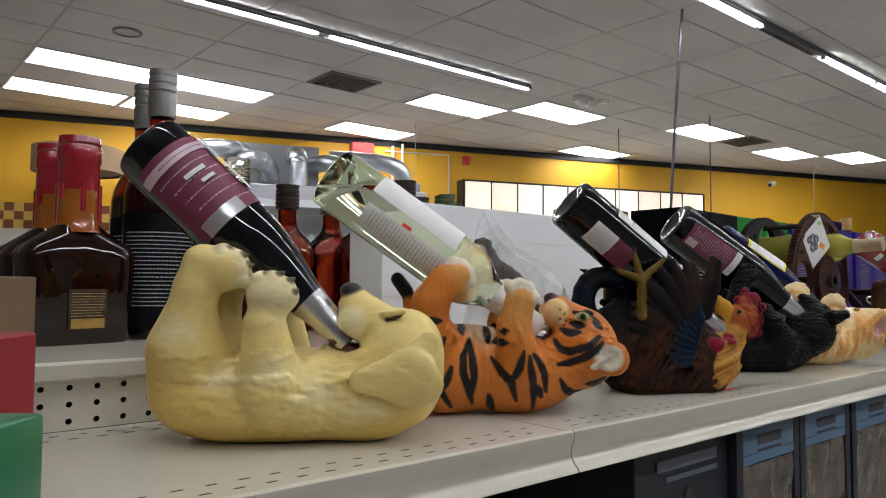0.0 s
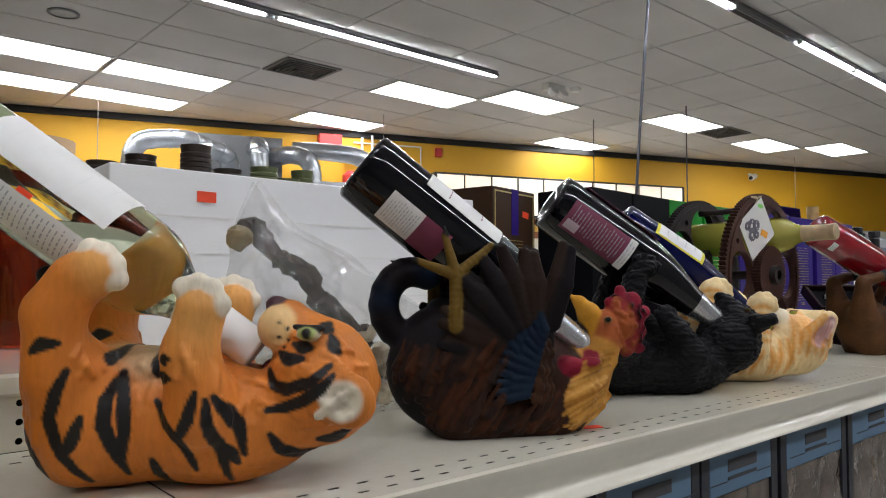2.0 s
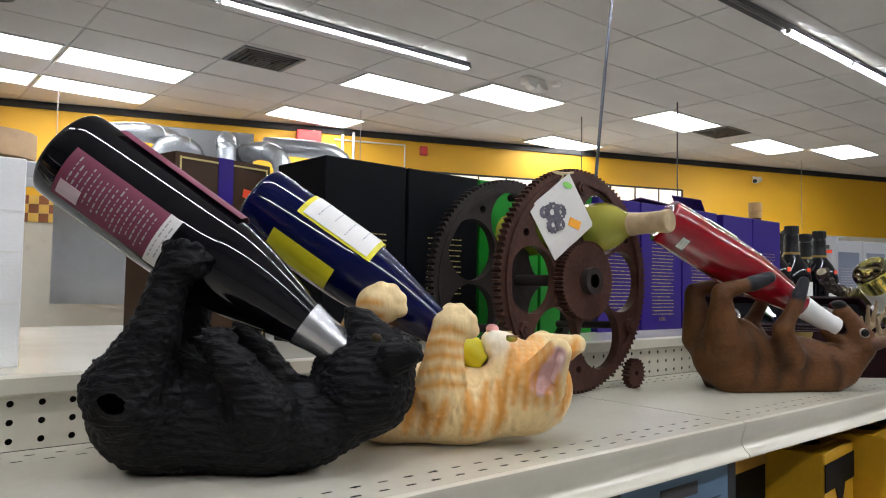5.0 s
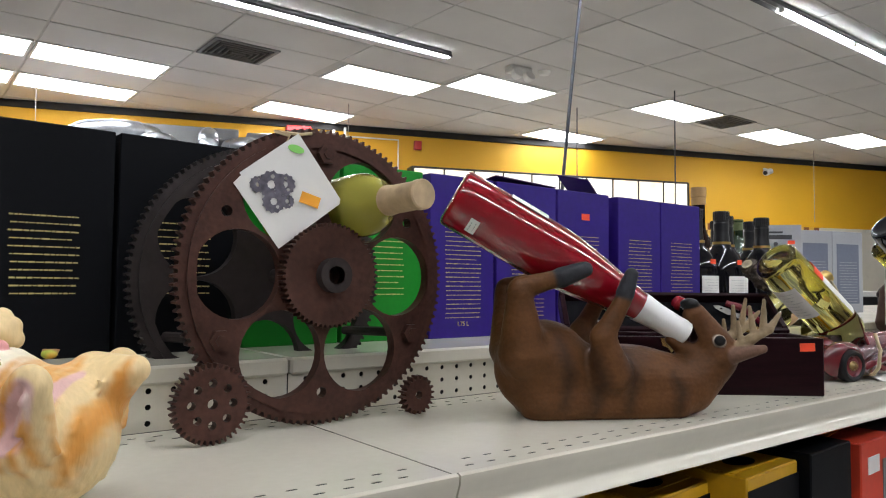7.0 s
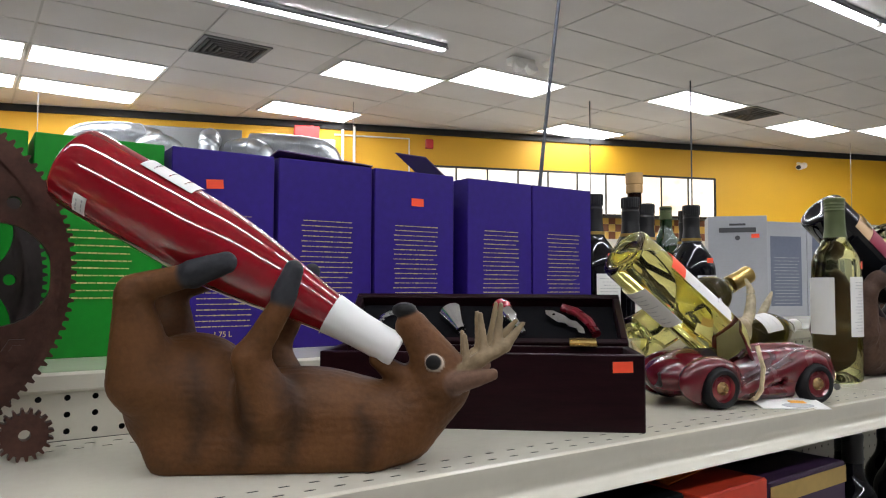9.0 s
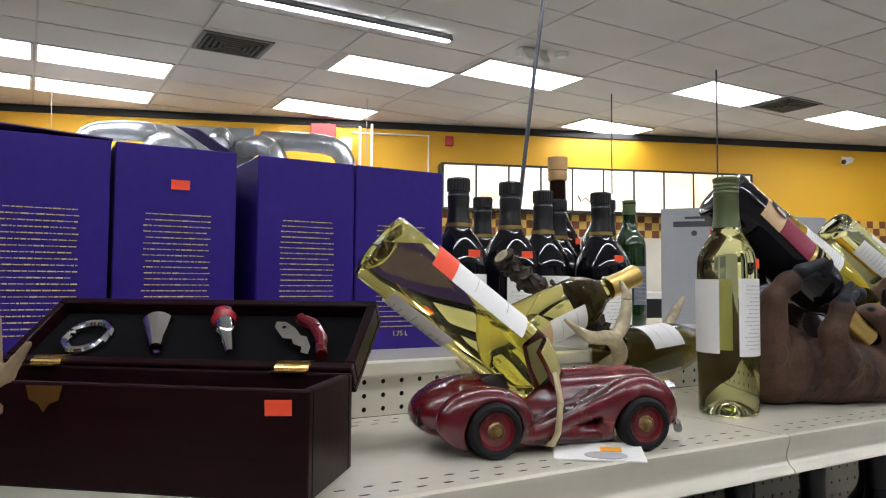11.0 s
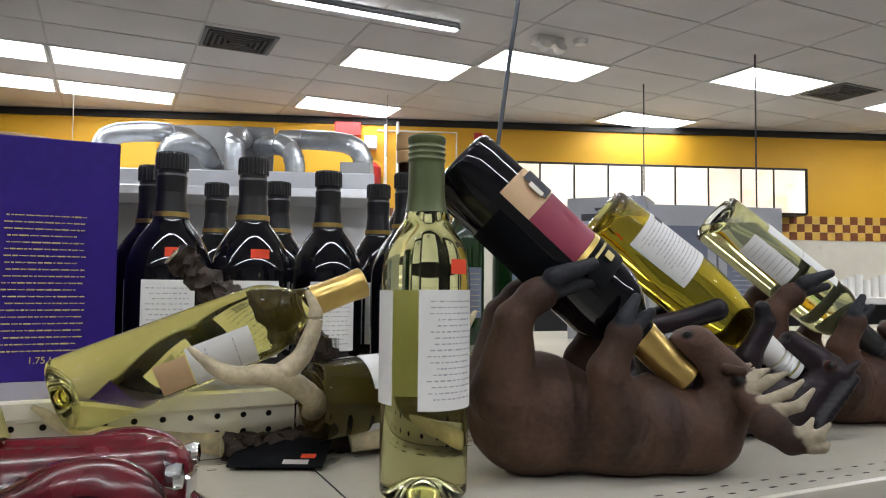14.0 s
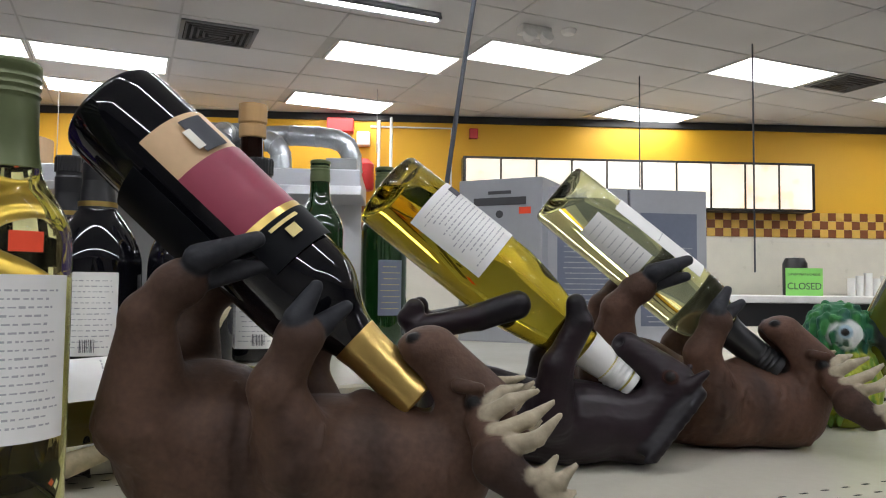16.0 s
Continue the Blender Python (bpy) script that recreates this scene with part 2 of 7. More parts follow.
def lathe(profile, seg=32, m=None):
    """A turned body: profile of (radius, height) from bottom to top."""
    bm = bmesh.new()
    rings = []
    for r, z in profile:
        if r < 1e-6:
            rings.append([bm.verts.new((0, 0, z))])
        else:
            rings.append([bm.verts.new((r * math.cos(2 * math.pi * i / seg), r * math.sin(2 * math.pi * i / seg), z)) for i in range(seg)])
    for a, b in zip(rings, rings[1:]):
        for i in range(seg):
            j = (i + 1) % seg
            if len(a) == 1 and len(b) == 1:
                continue
            if len(a) == 1:
                bm.faces.new((a[0], b[i], b[j]))
            elif len(b) == 1:
                bm.faces.new((a[i], a[j], b[0]))
            else:
                bm.faces.new((a[i], a[j], b[j], b[i]))
    if m is not None:
        bmesh.ops.transform(bm, matrix=m, verts=bm.verts)
    return bm


def wrap(r, a0, a1, z0, z1, thick=0.0005, seg=10):
    """A thin curved sheet round the z axis, angles in degrees."""
    bm = bmesh.new()
    grid = []
    for i in range(seg + 1):
        a = radians(a0 + (a1 - a0) * i / seg)
        c, s = math.cos(a), math.sin(a)
        grid.append([bm.verts.new((q * c, q * s, z)) for q, z in ((r, z0), (r + thick, z0), (r + thick, z1), (r, z1))])
    for a, b in zip(grid, grid[1:]):
        for k in range(4):
            bm.faces.new((a[k], b[k], b[(k + 1) % 4], a[(k + 1) % 4]))
    bm.faces.new(grid[0])
    bm.faces.new(grid[-1][::-1])
    return bm


def tube(points, radius, seg=12, close=False, radii=None):
    """A round bar along a line of points."""
    bm = bmesh.new()
    pts = [Vector(p) for p in points]
    up, rings = Vector((0.13, 0.2, 0.97)), []
    for i, p in enumerate(pts):
        d = (pts[min(i + 1, len(pts) - 1)] - pts[max(i - 1, 0)]).normalized()
        side = d.cross(up)
        if side.length < 0.05:
            side = d.cross(Vector((1, 0, 0)))
        side.normalize()
        other = side.cross(d)
        r = radii[i] if radii else radius
        rings.append([bm.verts.new(p + r * (math.cos(2 * math.pi * k / seg) * side + math.sin(2 * math.pi * k / seg) * other)) for k in range(seg)])
    for a, b in zip(rings, rings[1:]):
        for k in range(seg):
            bm.faces.new((a[k], a[(k + 1) % seg], b[(k + 1) % seg], b[k]))
    bm.faces.new(rings[0][::-1])
    bm.faces.new(rings[-1])
    return bm


def bars(width, height, lines, rnd, fill=0.9, thick=0.0004, indent=0.0, word=0.012):
    """Rows of small raised word bars in the x-z plane, facing -y: writing too small to read."""
    bm = bmesh.new()
    pitch = height / lines
    for k in range(lines):
        z = height / 2 - (k + 0.5) * pitch
        x, end = -width / 2 * (1 - indent * rnd.random()), width / 2 * (1 - 0.25 * rnd.random() * (k % 4 == 3))
        while x < end - word * 0.3:
            w = min(word * (0.4 + 1.1 * rnd.random()), end - x)
            h = pitch * 0.17 * (0.7 + 0.6 * rnd.random())
            q = [bm.verts.new(v) for v in ((x, -thick, z - h / 2), (x + w, -thick, z - h / 2), (x + w, -thick, z + h / 2), (x, -thick, z + h / 2))]
            bm.faces.new(q)
            x += w + word * 0.16
    return bm


def lettering(text, size, material, parent, m, depth=0.0004, name="lettering"):
    cu = bpy.data.curves.new(name, "FONT")
    cu.body, cu.size, cu.extrude, cu.align_x, cu.align_y = text, size, depth, "CENTER", "CENTER"
    tmp = bpy.data.objects.new(name, cu)
    me = bpy.data.meshes.new_from_object(tmp)
    bpy.data.objects.remove(tmp)
    me.materials.append(material)
    ob = new(name, me)
    ob.parent, ob.matrix_basis = parent, m
    return ob


def plate(outline, holes, depth, bevel=0.0):
    """A flat plate in the x-z plane with holes, made from drawn outlines."""
    cu = bpy.data.curves.new("plate", "CURVE")
    cu.dimensions, cu.fill_mode, cu.extrude, cu.bevel_depth, cu.bevel_resolution = "2D", "BOTH", depth / 2, bevel, 1
    for loop in [outline] + holes:
        sp = cu.splines.new("POLY")
        sp.points.add(len(loop) - 1)
        for p, (x, y) in zip(sp.points, loop):
            p.co = (x, y, 0, 1)
        sp.use_cyclic_u = True
    tmp = bpy.data.objects.new("plate", cu)
    me = bpy.data.meshes.new_from_object(tmp)
    bpy.data.objects.remove(tmp)
    bm = bmesh.new()
    bm.from_mesh(me)
    bpy.data.meshes.remove(me)
    bmesh.ops.remove_doubles(bm, verts=bm.verts, dist=1e-6)
    bmesh.ops.transform(bm, matrix=pose(0, 0, 0, 90, 0, 0), verts=bm.verts)
    return bm


def ring(r, n=40, cx=0.0, cy=0.0, sx=1.0):
    return [(cx + sx * r * math.cos(2 * math.pi * i / n), cy + r * math.sin(2 * math.pi * i / n)) for i in range(n)]


def axis_pose(a, b, face=(0, -1, 0)):
    """A pose at a whose z axis points to b and whose x axis turns as far as it can towards face."""
    a, z = Vector(a), (Vector(b) - Vector(a)).normalized()
    x = Vector(face) - z * Vector(face).dot(z)
    x.normalize()
    y = z.cross(x)
    return Matrix(((x.x, y.x, z.x, a.x), (x.y, y.y, z.y, a.y), (x.z, y.z, z.z, a.z), (0, 0, 0, 1)))


# ---- the room
WALL_O, WALL_A = Vector((6.793, 7.523, 0)), -19.9
WALL = pose(WALL_O.x, WALL_O.y, 0, 0, 0, WALL_A)    # x along the yellow wall, y into it
R = random.Random(5)


def structure(name, bm, material, label, category, m=None, smooth=30):
    return single(name, bm, material, label, category, m, "", smooth, "structure")


structure("floor", box(-4.2, 17, -4.2, 12.5, -0.1, 0), M["floor"], "worn beige shop floor tiles", "floor")
structure("wall_south", box(-4.2, 17, -4.3, -4.2, 0, 3.6), M["plain"], "plain painted shop wall", "wall")
structure("wall_west", box(-4.3, -4.2, -4.3, 12.5, 0, 3.6), M["plain"], "plain painted shop wall", "wall")
structure("wall_east", box(17, 17.1, -4.3, 12.5, 0, 3.6), M["plain"], "plain painted shop wall", "wall")
structure("wall_north", box(-12, 13, 0, 0.15, 2.29, 3.6), M["yellow"], "bright yellow painted upper wall", "wall", WALL)
lower = structure("wall_north_lower", box(-12, 13, 0.004, 0.15, 0, 2.29), M["wallwhite"], "cream lower wall behind the deli counter", "wall", WALL)
structure("trim", box(-12, 13, -0.03, -0.002, 3.265, 3.345, 0.004), M["band"], "black band along the top of the yellow wall", "trim", WALL)

GX = [1.20 + 1.12 * k for k in range(-5, 15)]
GY = [4.50 + 0.555 * k for k in range(-16, 16)]
PANELS = ((1.20, 6.72), (2.32, 6.72), (1.20, 7.83), (2.32, 7.83), (4.64, 5.61), (5.75, 5.08), (4.64, 7.30), (7.94, 4.50), (7.98, 6.30), (10.15, 4.48), (11.27, 3.92))
bm = bmesh.new()
taken = [(x + 0.55, y + 0.27) for x, y in PANELS] + [(3.75, 5.9), (9.35, 4.7)]
for x0, x1 in zip(GX, GX[1:]):
    for y0, y1 in zip(GY, GY[1:]):
        if any(abs((x0 + x1) / 2 - a) < 0.3 and abs((y0 + y1) / 2 - b) < 0.2 for a, b in taken[:-2]):
            continue
        dz = R.uniform(-0.002, 0.002)
        merge(bm, box(x0 + 0.009, x1 - 0.009, y0 + 0.009, y1 - 0.009, CEIL + dz, CEIL + 0.02 + dz))
structure("ceiling", bm, M["tile"], "white mineral fibre ceiling tiles in a metal grid", "ceiling", smooth=0)
structure("ceiling_grid", box(-4.4, 17, -4.4, 12.5, CEIL + 0.006, CEIL + 0.012), M["tbar"], "grey metal grid that carries the ceiling tiles", "ceiling grid")
structure("ceiling_slab", box(-4.4, 17, -4.4, 12.5, CEIL + 0.03, CEIL + 0.25), M["plain"], "plain slab above the ceiling tiles", "ceiling")


def troffer(x, y):
    t = thing("ceiling_light", "recessed fluorescent ceiling light with a glowing white diffuser", "ceiling light", pose(x, y, CEIL), "recessed ceiling lights")
    fr = bmesh.new()
    for a in ((0, 1.1, 0, 0.02), (0, 1.1, 0.52, 0.54), (0, 0.02, 0.02, 0.52), (1.08, 1.1, 0.02, 0.52)):
        merge(fr, box(a[0], a[1], a[2], a[3], -0.012, 0.004))
    part("frame", fr, M["white"], t)
    part("diffuser", box(0.02, 1.08, 0.02, 0.52, -0.008, -0.002, 0.002), M["lamp"], t, "glowing prismatic diffuser")


for x, y in PANELS:
    troffer(x, y)


def strip_light(x, y, spans, gap, group):
    """A long bare strip fitting along x; spans are lit tubes."""
    t = thing("strip_light", "long white strip light with bare glowing tubes under the ceiling", "strip light", pose(x, y, CEIL), group)
    x0, x1 = min(min(s) for s in spans + gap), max(max(s) for s in spans + gap)
    part("housing", box(x0, x1, -0.032, 0.032, -0.026, 0.0, 0.005), M["housing"], t)
    # dark side wings added to keep the tubes' glow off the ceiling
    for s in (-1, 1):
        part("light_shield_wing", box(x0, x1, -0.0015, 0.0015, -0.030, 0.0), M["housing"], t, m=pose(0, 0.031 * s, -0.026, 22 * s, 0, 0))
    for a, b in spans:
        part("glowing_tube", tube([(a + 0.02, 0, -0.044), (b - 0.02, 0, -0.044)], 0.013), M["tube"], t, "glowing fluorescent tube")
        for q in (a + 0.01, b - 0.01):
            part("socket", box(q - 0.01, q + 0.01, -0.02, 0.02, -0.062, -0.028, 0.003), M["white"], t)


strip_light(0, 4.785, [(0.46, 2.79), (2.86, 5.17)], [], "strip lights")
strip_light(0, 2.47, [(3.0, 5.22), (6.32, 7.46), (7.49, 8.9), (8.95, 10.3)], [(5.22, 6.32)], "strip lights")
strip_light(0, 0.15, [(-1.6, 0.7), (0.8, 3.1), (3.2, 5.5)], [], "strip lights")
strip_light(0, -1.95, [(-1.6, 0.7), (0.8, 3.1), (3.2, 5.5), (5.6, 7.9), (8.0, 10.3)], [], "strip lights")


def vent(x, y, w, d):
    t = thing("ceiling_vent", "square grey louvred air vent in the ceiling", "vent", pose(x, y, CEIL), "ceiling vents")
    # black sheet painted as the shade between the louvres
    part("shade_sheet", box(0.01, w - 0.01, 0.01, d - 0.01, -0.003, 0.0), M["holeshade"], t)
    for k in range(5):
        i = 0.03 + 0.045 * k
        fr = bmesh.new()
        for a in ((i, w - i, i, i + 0.016), (i, w - i, d - i - 0.016, d - i), (i, i + 0.016, i + 0.016, d - i - 0.016), (w - i - 0.016, w - i, i + 0.016, d - i - 0.016)):
            if a[1] - a[0] > 0.004 and a[3] - a[2] > 0.004:
                merge(fr, box(*a, -0.02 - 0.002 * k, -0.004))
        part("louvre", fr, M["ventmetal"], t)
    fr = bmesh.new()
    for a in ((-0.01, w + 0.01, -0.01, 0.02), (-0.01, w + 0.01, d - 0.02, d + 0.01), (-0.01, 0.02, 0.02, d - 0.02), (w - 0.02, w + 0.01, 0.02, d - 0.02)):
        merge(fr, box(*a, -0.012, 0.0))
    part("frame", fr, M["greymetal"], t)


vent(3.46, 5.69, 0.55, 0.46)
vent(9.12, 4.48, 0.54, 0.46)

# emergency light, detectors, camera
t = thing("emergency_light", "small white twin-headed emergency light on the ceiling", "emergency light", pose(5.93, 4.72, CEIL))
part("body", box(-0.13, 0.13, -0.05, 0.05, -0.07, 0, 0.012, seg=2), M["white"], t)
for s in (-0.075, 0.075):
    part("lamp_head", lathe([(0, -0.02), (0.03, -0.02), (0.05, 0.01), (0.055, 0.05), (0.05, 0.055), (0, 0.05)], 20, pose(s, -0.03, -0.10, 60, 0, 0)), M["white"], t)
t = thing("smoke_detector", "round white smoke detector on a ceiling tile", "smoke detector", pose(6.2, 4.66, CEIL), "ceiling detectors")
part("base", lathe([(0, 0), (0.06, 0), (0.06, -0.012), (0.045, -0.035), (0, -0.038)], 24), M["white"], t)
t = thing("ceiling_speaker", "round grey ceiling speaker grille", "speaker", pose(1.69, 5.87, CEIL))
part("rim", lathe([(0.09, 0), (0.11, 0), (0.11, -0.01), (0.09, -0.012)], 28), M["greymetal"], t)
part("grille", lathe([(0, -0.008), (0.09, -0.004), (0.09, 0), (0, 0)], 28), M["tbar"], t)
t = thing("security_camera", "small white security camera on the yellow wall", "security camera", WALL @ pose(5.55, -0.02, 3.16))
part("bracket", tube([(0, 0.02, 0), (0, -0.08, -0.03)], 0.02), M["white"], t)
part("housing", tube([(0.05, -0.06, -0.04), (-0.13, -0.16, -0.09)], 0.045), M["white"], t)
part("lens", tube([(-0.13, -0.16, -0.09), (-0.15, -0.171, -0.096)], 0.03), M["black"], t)

# hanging wires and the drooping cable
for x, y, z, r in ((7.712, 4.285, 1.5, 0.007), (7.472, 5.387, 2.3, 0.006), (5.4, 6.9, 2.7, 0.004), (2.477, 7.835, 2.5, 0.004), (12.05, 4.9, 2.3, 0.004)):
    single("hanging_wire", tube([(x, y, CEIL), (x, y, (z + CEIL) / 2), (x, y, z)], r, 8), M["cable" if r > 0.005 else "wire"], "thin suspension wire hanging from the ceiling", "wire", group="hanging wires")
pts = [(4.276 + 0.307 * s - 0.012 * math.sin(3 * s), 2.682 + 0.063 * s, CEIL - 1.75 * (1 - s)) for s in [k / 12 for k in range(13)]]
single("drooping_cable", tube(pts, 0.010, 8), M["cable"], "dark grey cable drooping from the ceiling", "cable")

# ---- the deli at the yellow wall
bm_a, bm_b = bmesh.new(), bmesh.new()
for k in range(-70, 66):
    for j in range(3):
        merge(bm_a if (k + j) % 2 else bm_b, box(k * 0.1 + 0.001, k * 0.1 + 0.099, -0.008, 0.003, 1.99 + j * 0.1 + 0.001, 1.99 + j * 0.1 + 0.099))
ob = new("checker_tiles_brown", finish("checker_brown", bm_a, M["chk_a"], 0))
ob.parent = lower
tagged(ob, "glazed brown wall tiles of a checkered band", kind="stuff")
ob = new("checker_tiles_yellow", finish("checker_yellow", bm_b, M["chk_b"], 0))
ob.parent = lower
tagged(ob, "glazed yellow wall tiles of a checkered band", kind="stuff")

menu = thing("menu_board", "row of ten backlit menu panels along the yellow wall", "menu board", WALL @ pose(-0.12, -0.27, 2.29))
part("cabinet", box(-0.02, 4.1, 0.01, 0.25, -0.02, 0.55, 0.004), M["black"], menu)
for k in range(10):
    x0 = 0.408 * k
    pn = part("panel", box(x0 + 0.012, x0 + 0.396, 0.0, 0.012, 0.008, 0.52), M["menu" if k in (0, 1, 7, 8, 9) else "menuplain"], menu, "glowing menu panel", m=None)
    part("divider", box(x0 - 0.008, x0 + 0.008, -0.008, 0.01, -0.01, 0.54), M["black"], menu)
part("divider", box(4.08, 4.1, -0.008, 0.01, -0.01, 0.54), M["black"], menu)
part("mark", tube([(1.7, -0.006, 0.2), (1.74, -0.006, 0.12), (1.8, -0.006, 0.17), (1.85, -0.006, 0.12), (1.93, -0.006, 0.18), (2.0, -0.006, 0.12)], 0.008, 6), M["dkprint"], menu, "dark brush stroke")

hood = thing("extractor_hood", "stainless steel kitchen extractor hood below round ducts", "extractor hood", pose(5.02, 6.20, 0, 0, 0, WALL_A))
part("canopy", box(-3.1, 0.0, 0.0, 1.35, 2.22, 2.40, 0.01), M["silvercard"], hood)
part("back_panel", box(-2.03, -1.05, 0.92, 0.96, 2.40, 3.0, 0.004), M["greymetal"], hood, "grey sheet metal panel")
part("lip", box(-3.11, 0.01, -0.012, 0.012, 2.17, 2.25, 0.004), M["steel"], hood)
part("filter_wall", box(-3.05, -0.05, 1.30, 1.36, 1.1, 2.22), M["steel"], hood)
part("junction_box", box(-0.32, -0.04, 0.1, 0.25, 2.40, 2.52, 0.008), M["greymetal"], hood)


def duct(pts, d=0.098):
    """A round duct along a bent line, with a raised collar at each joint."""
    fine = []
    for i in range(len(pts) - 1):
        p0, p1, p2, p3 = [Vector(pts[max(min(j, len(pts) - 1), 0)]) for j in (i - 1, i, i + 1, i + 2)]
        for k in range(4):
            s = k / 4
            fine.append(0.5 * ((2 * p1) + (p2 - p0) * s + (2 * p0 - 5 * p1 + 4 * p2 - p3) * s * s + (3 * p1 - p0 - 3 * p2 + p3) * s ** 3))
    fine.append(Vector(pts[-1]))
    pipe = part("duct", tube(fine, d, 24), M["duct"], hood, "shiny galvanised round duct with elbow")
    for q in range(2, len(fine) - 1, 3):
        a, b = fine[q], fine[q + 1]
        dd = (b - a).normalized() * 0.010
        part("collar", tube([a - dd, a + dd], d * 1.05, 24), M["duct"], pipe)


for pts in (((-2.62, 0.5, 2.38), (-2.62, 0.5, 2.60), (-2.56, 0.5, 2.76), (-2.40, 0.52, 2.82), (-2.10, 0.6, 2.85), (-1.9, 0.9, 2.86)),
            ((-2.0, 0.5, 2.38), (-2.0, 0.5, 2.58), (-1.95, 0.5, 2.70), (-1.82, 0.52, 2.74), (-1.70, 0.58, 2.70), (-1.64, 0.7, 2.60), (-1.64, 0.9, 2.55)),
            ((-1.355, 0.5, 2.38), (-1.355, 0.5, 2.72), (-1.355, 0.56, 2.82), (-1.355, 0.75, 2.86), (-1.355, 0.92, 2.86)),
            ((-0.78, 0.5, 2.38), (-0.78, 0.5, 2.56), (-0.84, 0.52, 2.70), (-0.98, 0.6, 2.76), (-1.15, 0.8, 2.76)),
            ((-0.11, 0.5, 2.38), (-0.11, 0.5, 2.56), (-0.16, 0.5, 2.70), (-0.30, 0.53, 2.78), (-0.62, 0.62, 2.82), (-0.95, 0.75, 2.84))):
    duct(pts)
single("round_lamp_shade", lathe([(0.42, 0), (0.45, 0.0), (0.45, 0.26), (0.43, 0.26), (0.43, 0.02), (0, 0.02), (0, 0.0)], 40), M["carton"], "large round brown pendant drum", "pendant drum", pose(1.95, 8.4, 2.55))
t = thing("fire_suppression_panel", "red fire suppression box with white pipes on the yellow wall", "fire panel", WALL @ pose(-1.52, -0.12, 3.16))
part("red_box", box(-0.17, 0.13, -0.05, 0.1, -0.06, 0.10, 0.01), M["red"], t, "red control box")
part("white_box", box(0.17, 0.32, -0.04, 0.1, -0.2, -0.05, 0.008), M["white"], t)
part("cylinder", lathe([(0, 0), (0.10, 0), (0.11, 0.02), (0.11, 0.3), (0.05, 0.36), (0, 0.36)], 20, pose(0.26, 0.0, -0.72)), M["red"], t, "red extinguisher cylinder")
for x, z0, z1 in ((0.42, -1.1, 0.1), (0.56, -0.9, 0.14), (0.05, -0.06, 0.12)):
    part("pipe", tube([(x, 0.05, z0), (x, 0.05, z1)], 0.018, 8), M["white"], t)
t = thing("conduit", "thin white conduit running along the yellow wall", "conduit", WALL @ pose(0, -0.02, 0))
part("pipe", tube([(-1.2, 0, 3.2), (-0.26, 0, 3.2), (-0.26, 0, 2.3)], 0.012, 8), M["white"], t)
single("alarm_pull", box(-0.05, 0.05, -0.05, 0, -0.06, 0.06, 0.008), M["red"], "small red fire alarm on the yellow wall", "alarm", WALL @ pose(0, 0, 3.145))
counter = thing("deli_counter", "white deli counter with a dark glass front", "counter", WALL @ pose(0, -0.9, 0))
part("body", box(0.5, 9, 0, 0.7, 0, 1.22, 0.01), M["black"], counter)
part("top", box(0.45, 9.05, -0.05, 0.75, 1.22, 1.30, 0.01), M["white"], counter)
t = thing("closed_sign", "lime green paper sign that says closed on the counter", "sign", WALL @ pose(3.55, -0.75, 1.30))
part("sheet", box(-0.21, 0.21, -0.002, 0.002, 0.0, 0.30), M["leaf"], t)
lettering("CLOSED", 0.105, M["dkprint"], t, pose(0, -0.004, 0.10, 90, 0, 0))
lettering("LUNCH MEAT & CHEESES", 0.032, M["dkprint"], t, pose(0, -0.004, 0.23, 90, 0, 0))
single("coffee_urn", lathe([(0, 0), (0.13, 0), (0.13, 0.36), (0.10, 0.42), (0, 0.43)], 20), M["black"], "black dispenser on the counter", "dispenser", WALL @ pose(3.62, -0.45, 1.30))
for k in range(6):
    single("paper_cup", lathe([(0, 0), (0.04, 0), (0.045, 0.2 + 0.03 * (k % 3)), (0, 0.2 + 0.03 * (k % 3))], 14), M["paper"], "tall white paper cup on the counter", "cup", WALL @ pose(4.25 + 0.1 * k, -0.5, 1.30), "paper cups")
t = thing("utensil_holder", "grey metal holder with kitchen utensils on the counter", "utensil holder", WALL @ pose(5.0, -0.5, 1.30))
part("pot", lathe([(0, 0), (0.09, 0), (0.1, 0.16), (0.09, 0.16), (0.08, 0.02), (0, 0.02)], 18), M["steel"], t)
for k in range(4):
    part("utensil", tube([(0.02 * k - 0.03, 0, 0.02), (0.05 * k - 0.075, 0.02, 0.42)], 0.012, 8), M["steel"], t)

# ---- the shelving
X0, X1 = -0.643, 5.452
SEAMS = [X0 + 1.219 * k for k in range(6)]
gondola = thing("shelving_unit", "cream enamelled steel shop shelving with perforated shelves", "shelving")
lip = ((0.480, 1.198), (0.476, 1.2005), (0.470, 1.2025), (0.4665, 1.2005), (0.4668, 1.194), (0.4705, 1.184), (0.4710, 1.176), (0.4668, 1.169), (0.4620, 1.1655), (0.4610, 1.162), (0.465, 1.161), (0.474, 1.170), (0.476, 1.19))


def slot(cx, cy, w=0.0098, h=0.0036):
    return [(cx + w / 2 * a, cy + h / 2 * b) for a, b in ((-1, -0.4), (-0.7, -1), (0.7, -1), (1, -0.4), (1, 0.4), (0.7, 1), (-0.7, 1), (-1, 0.4))]


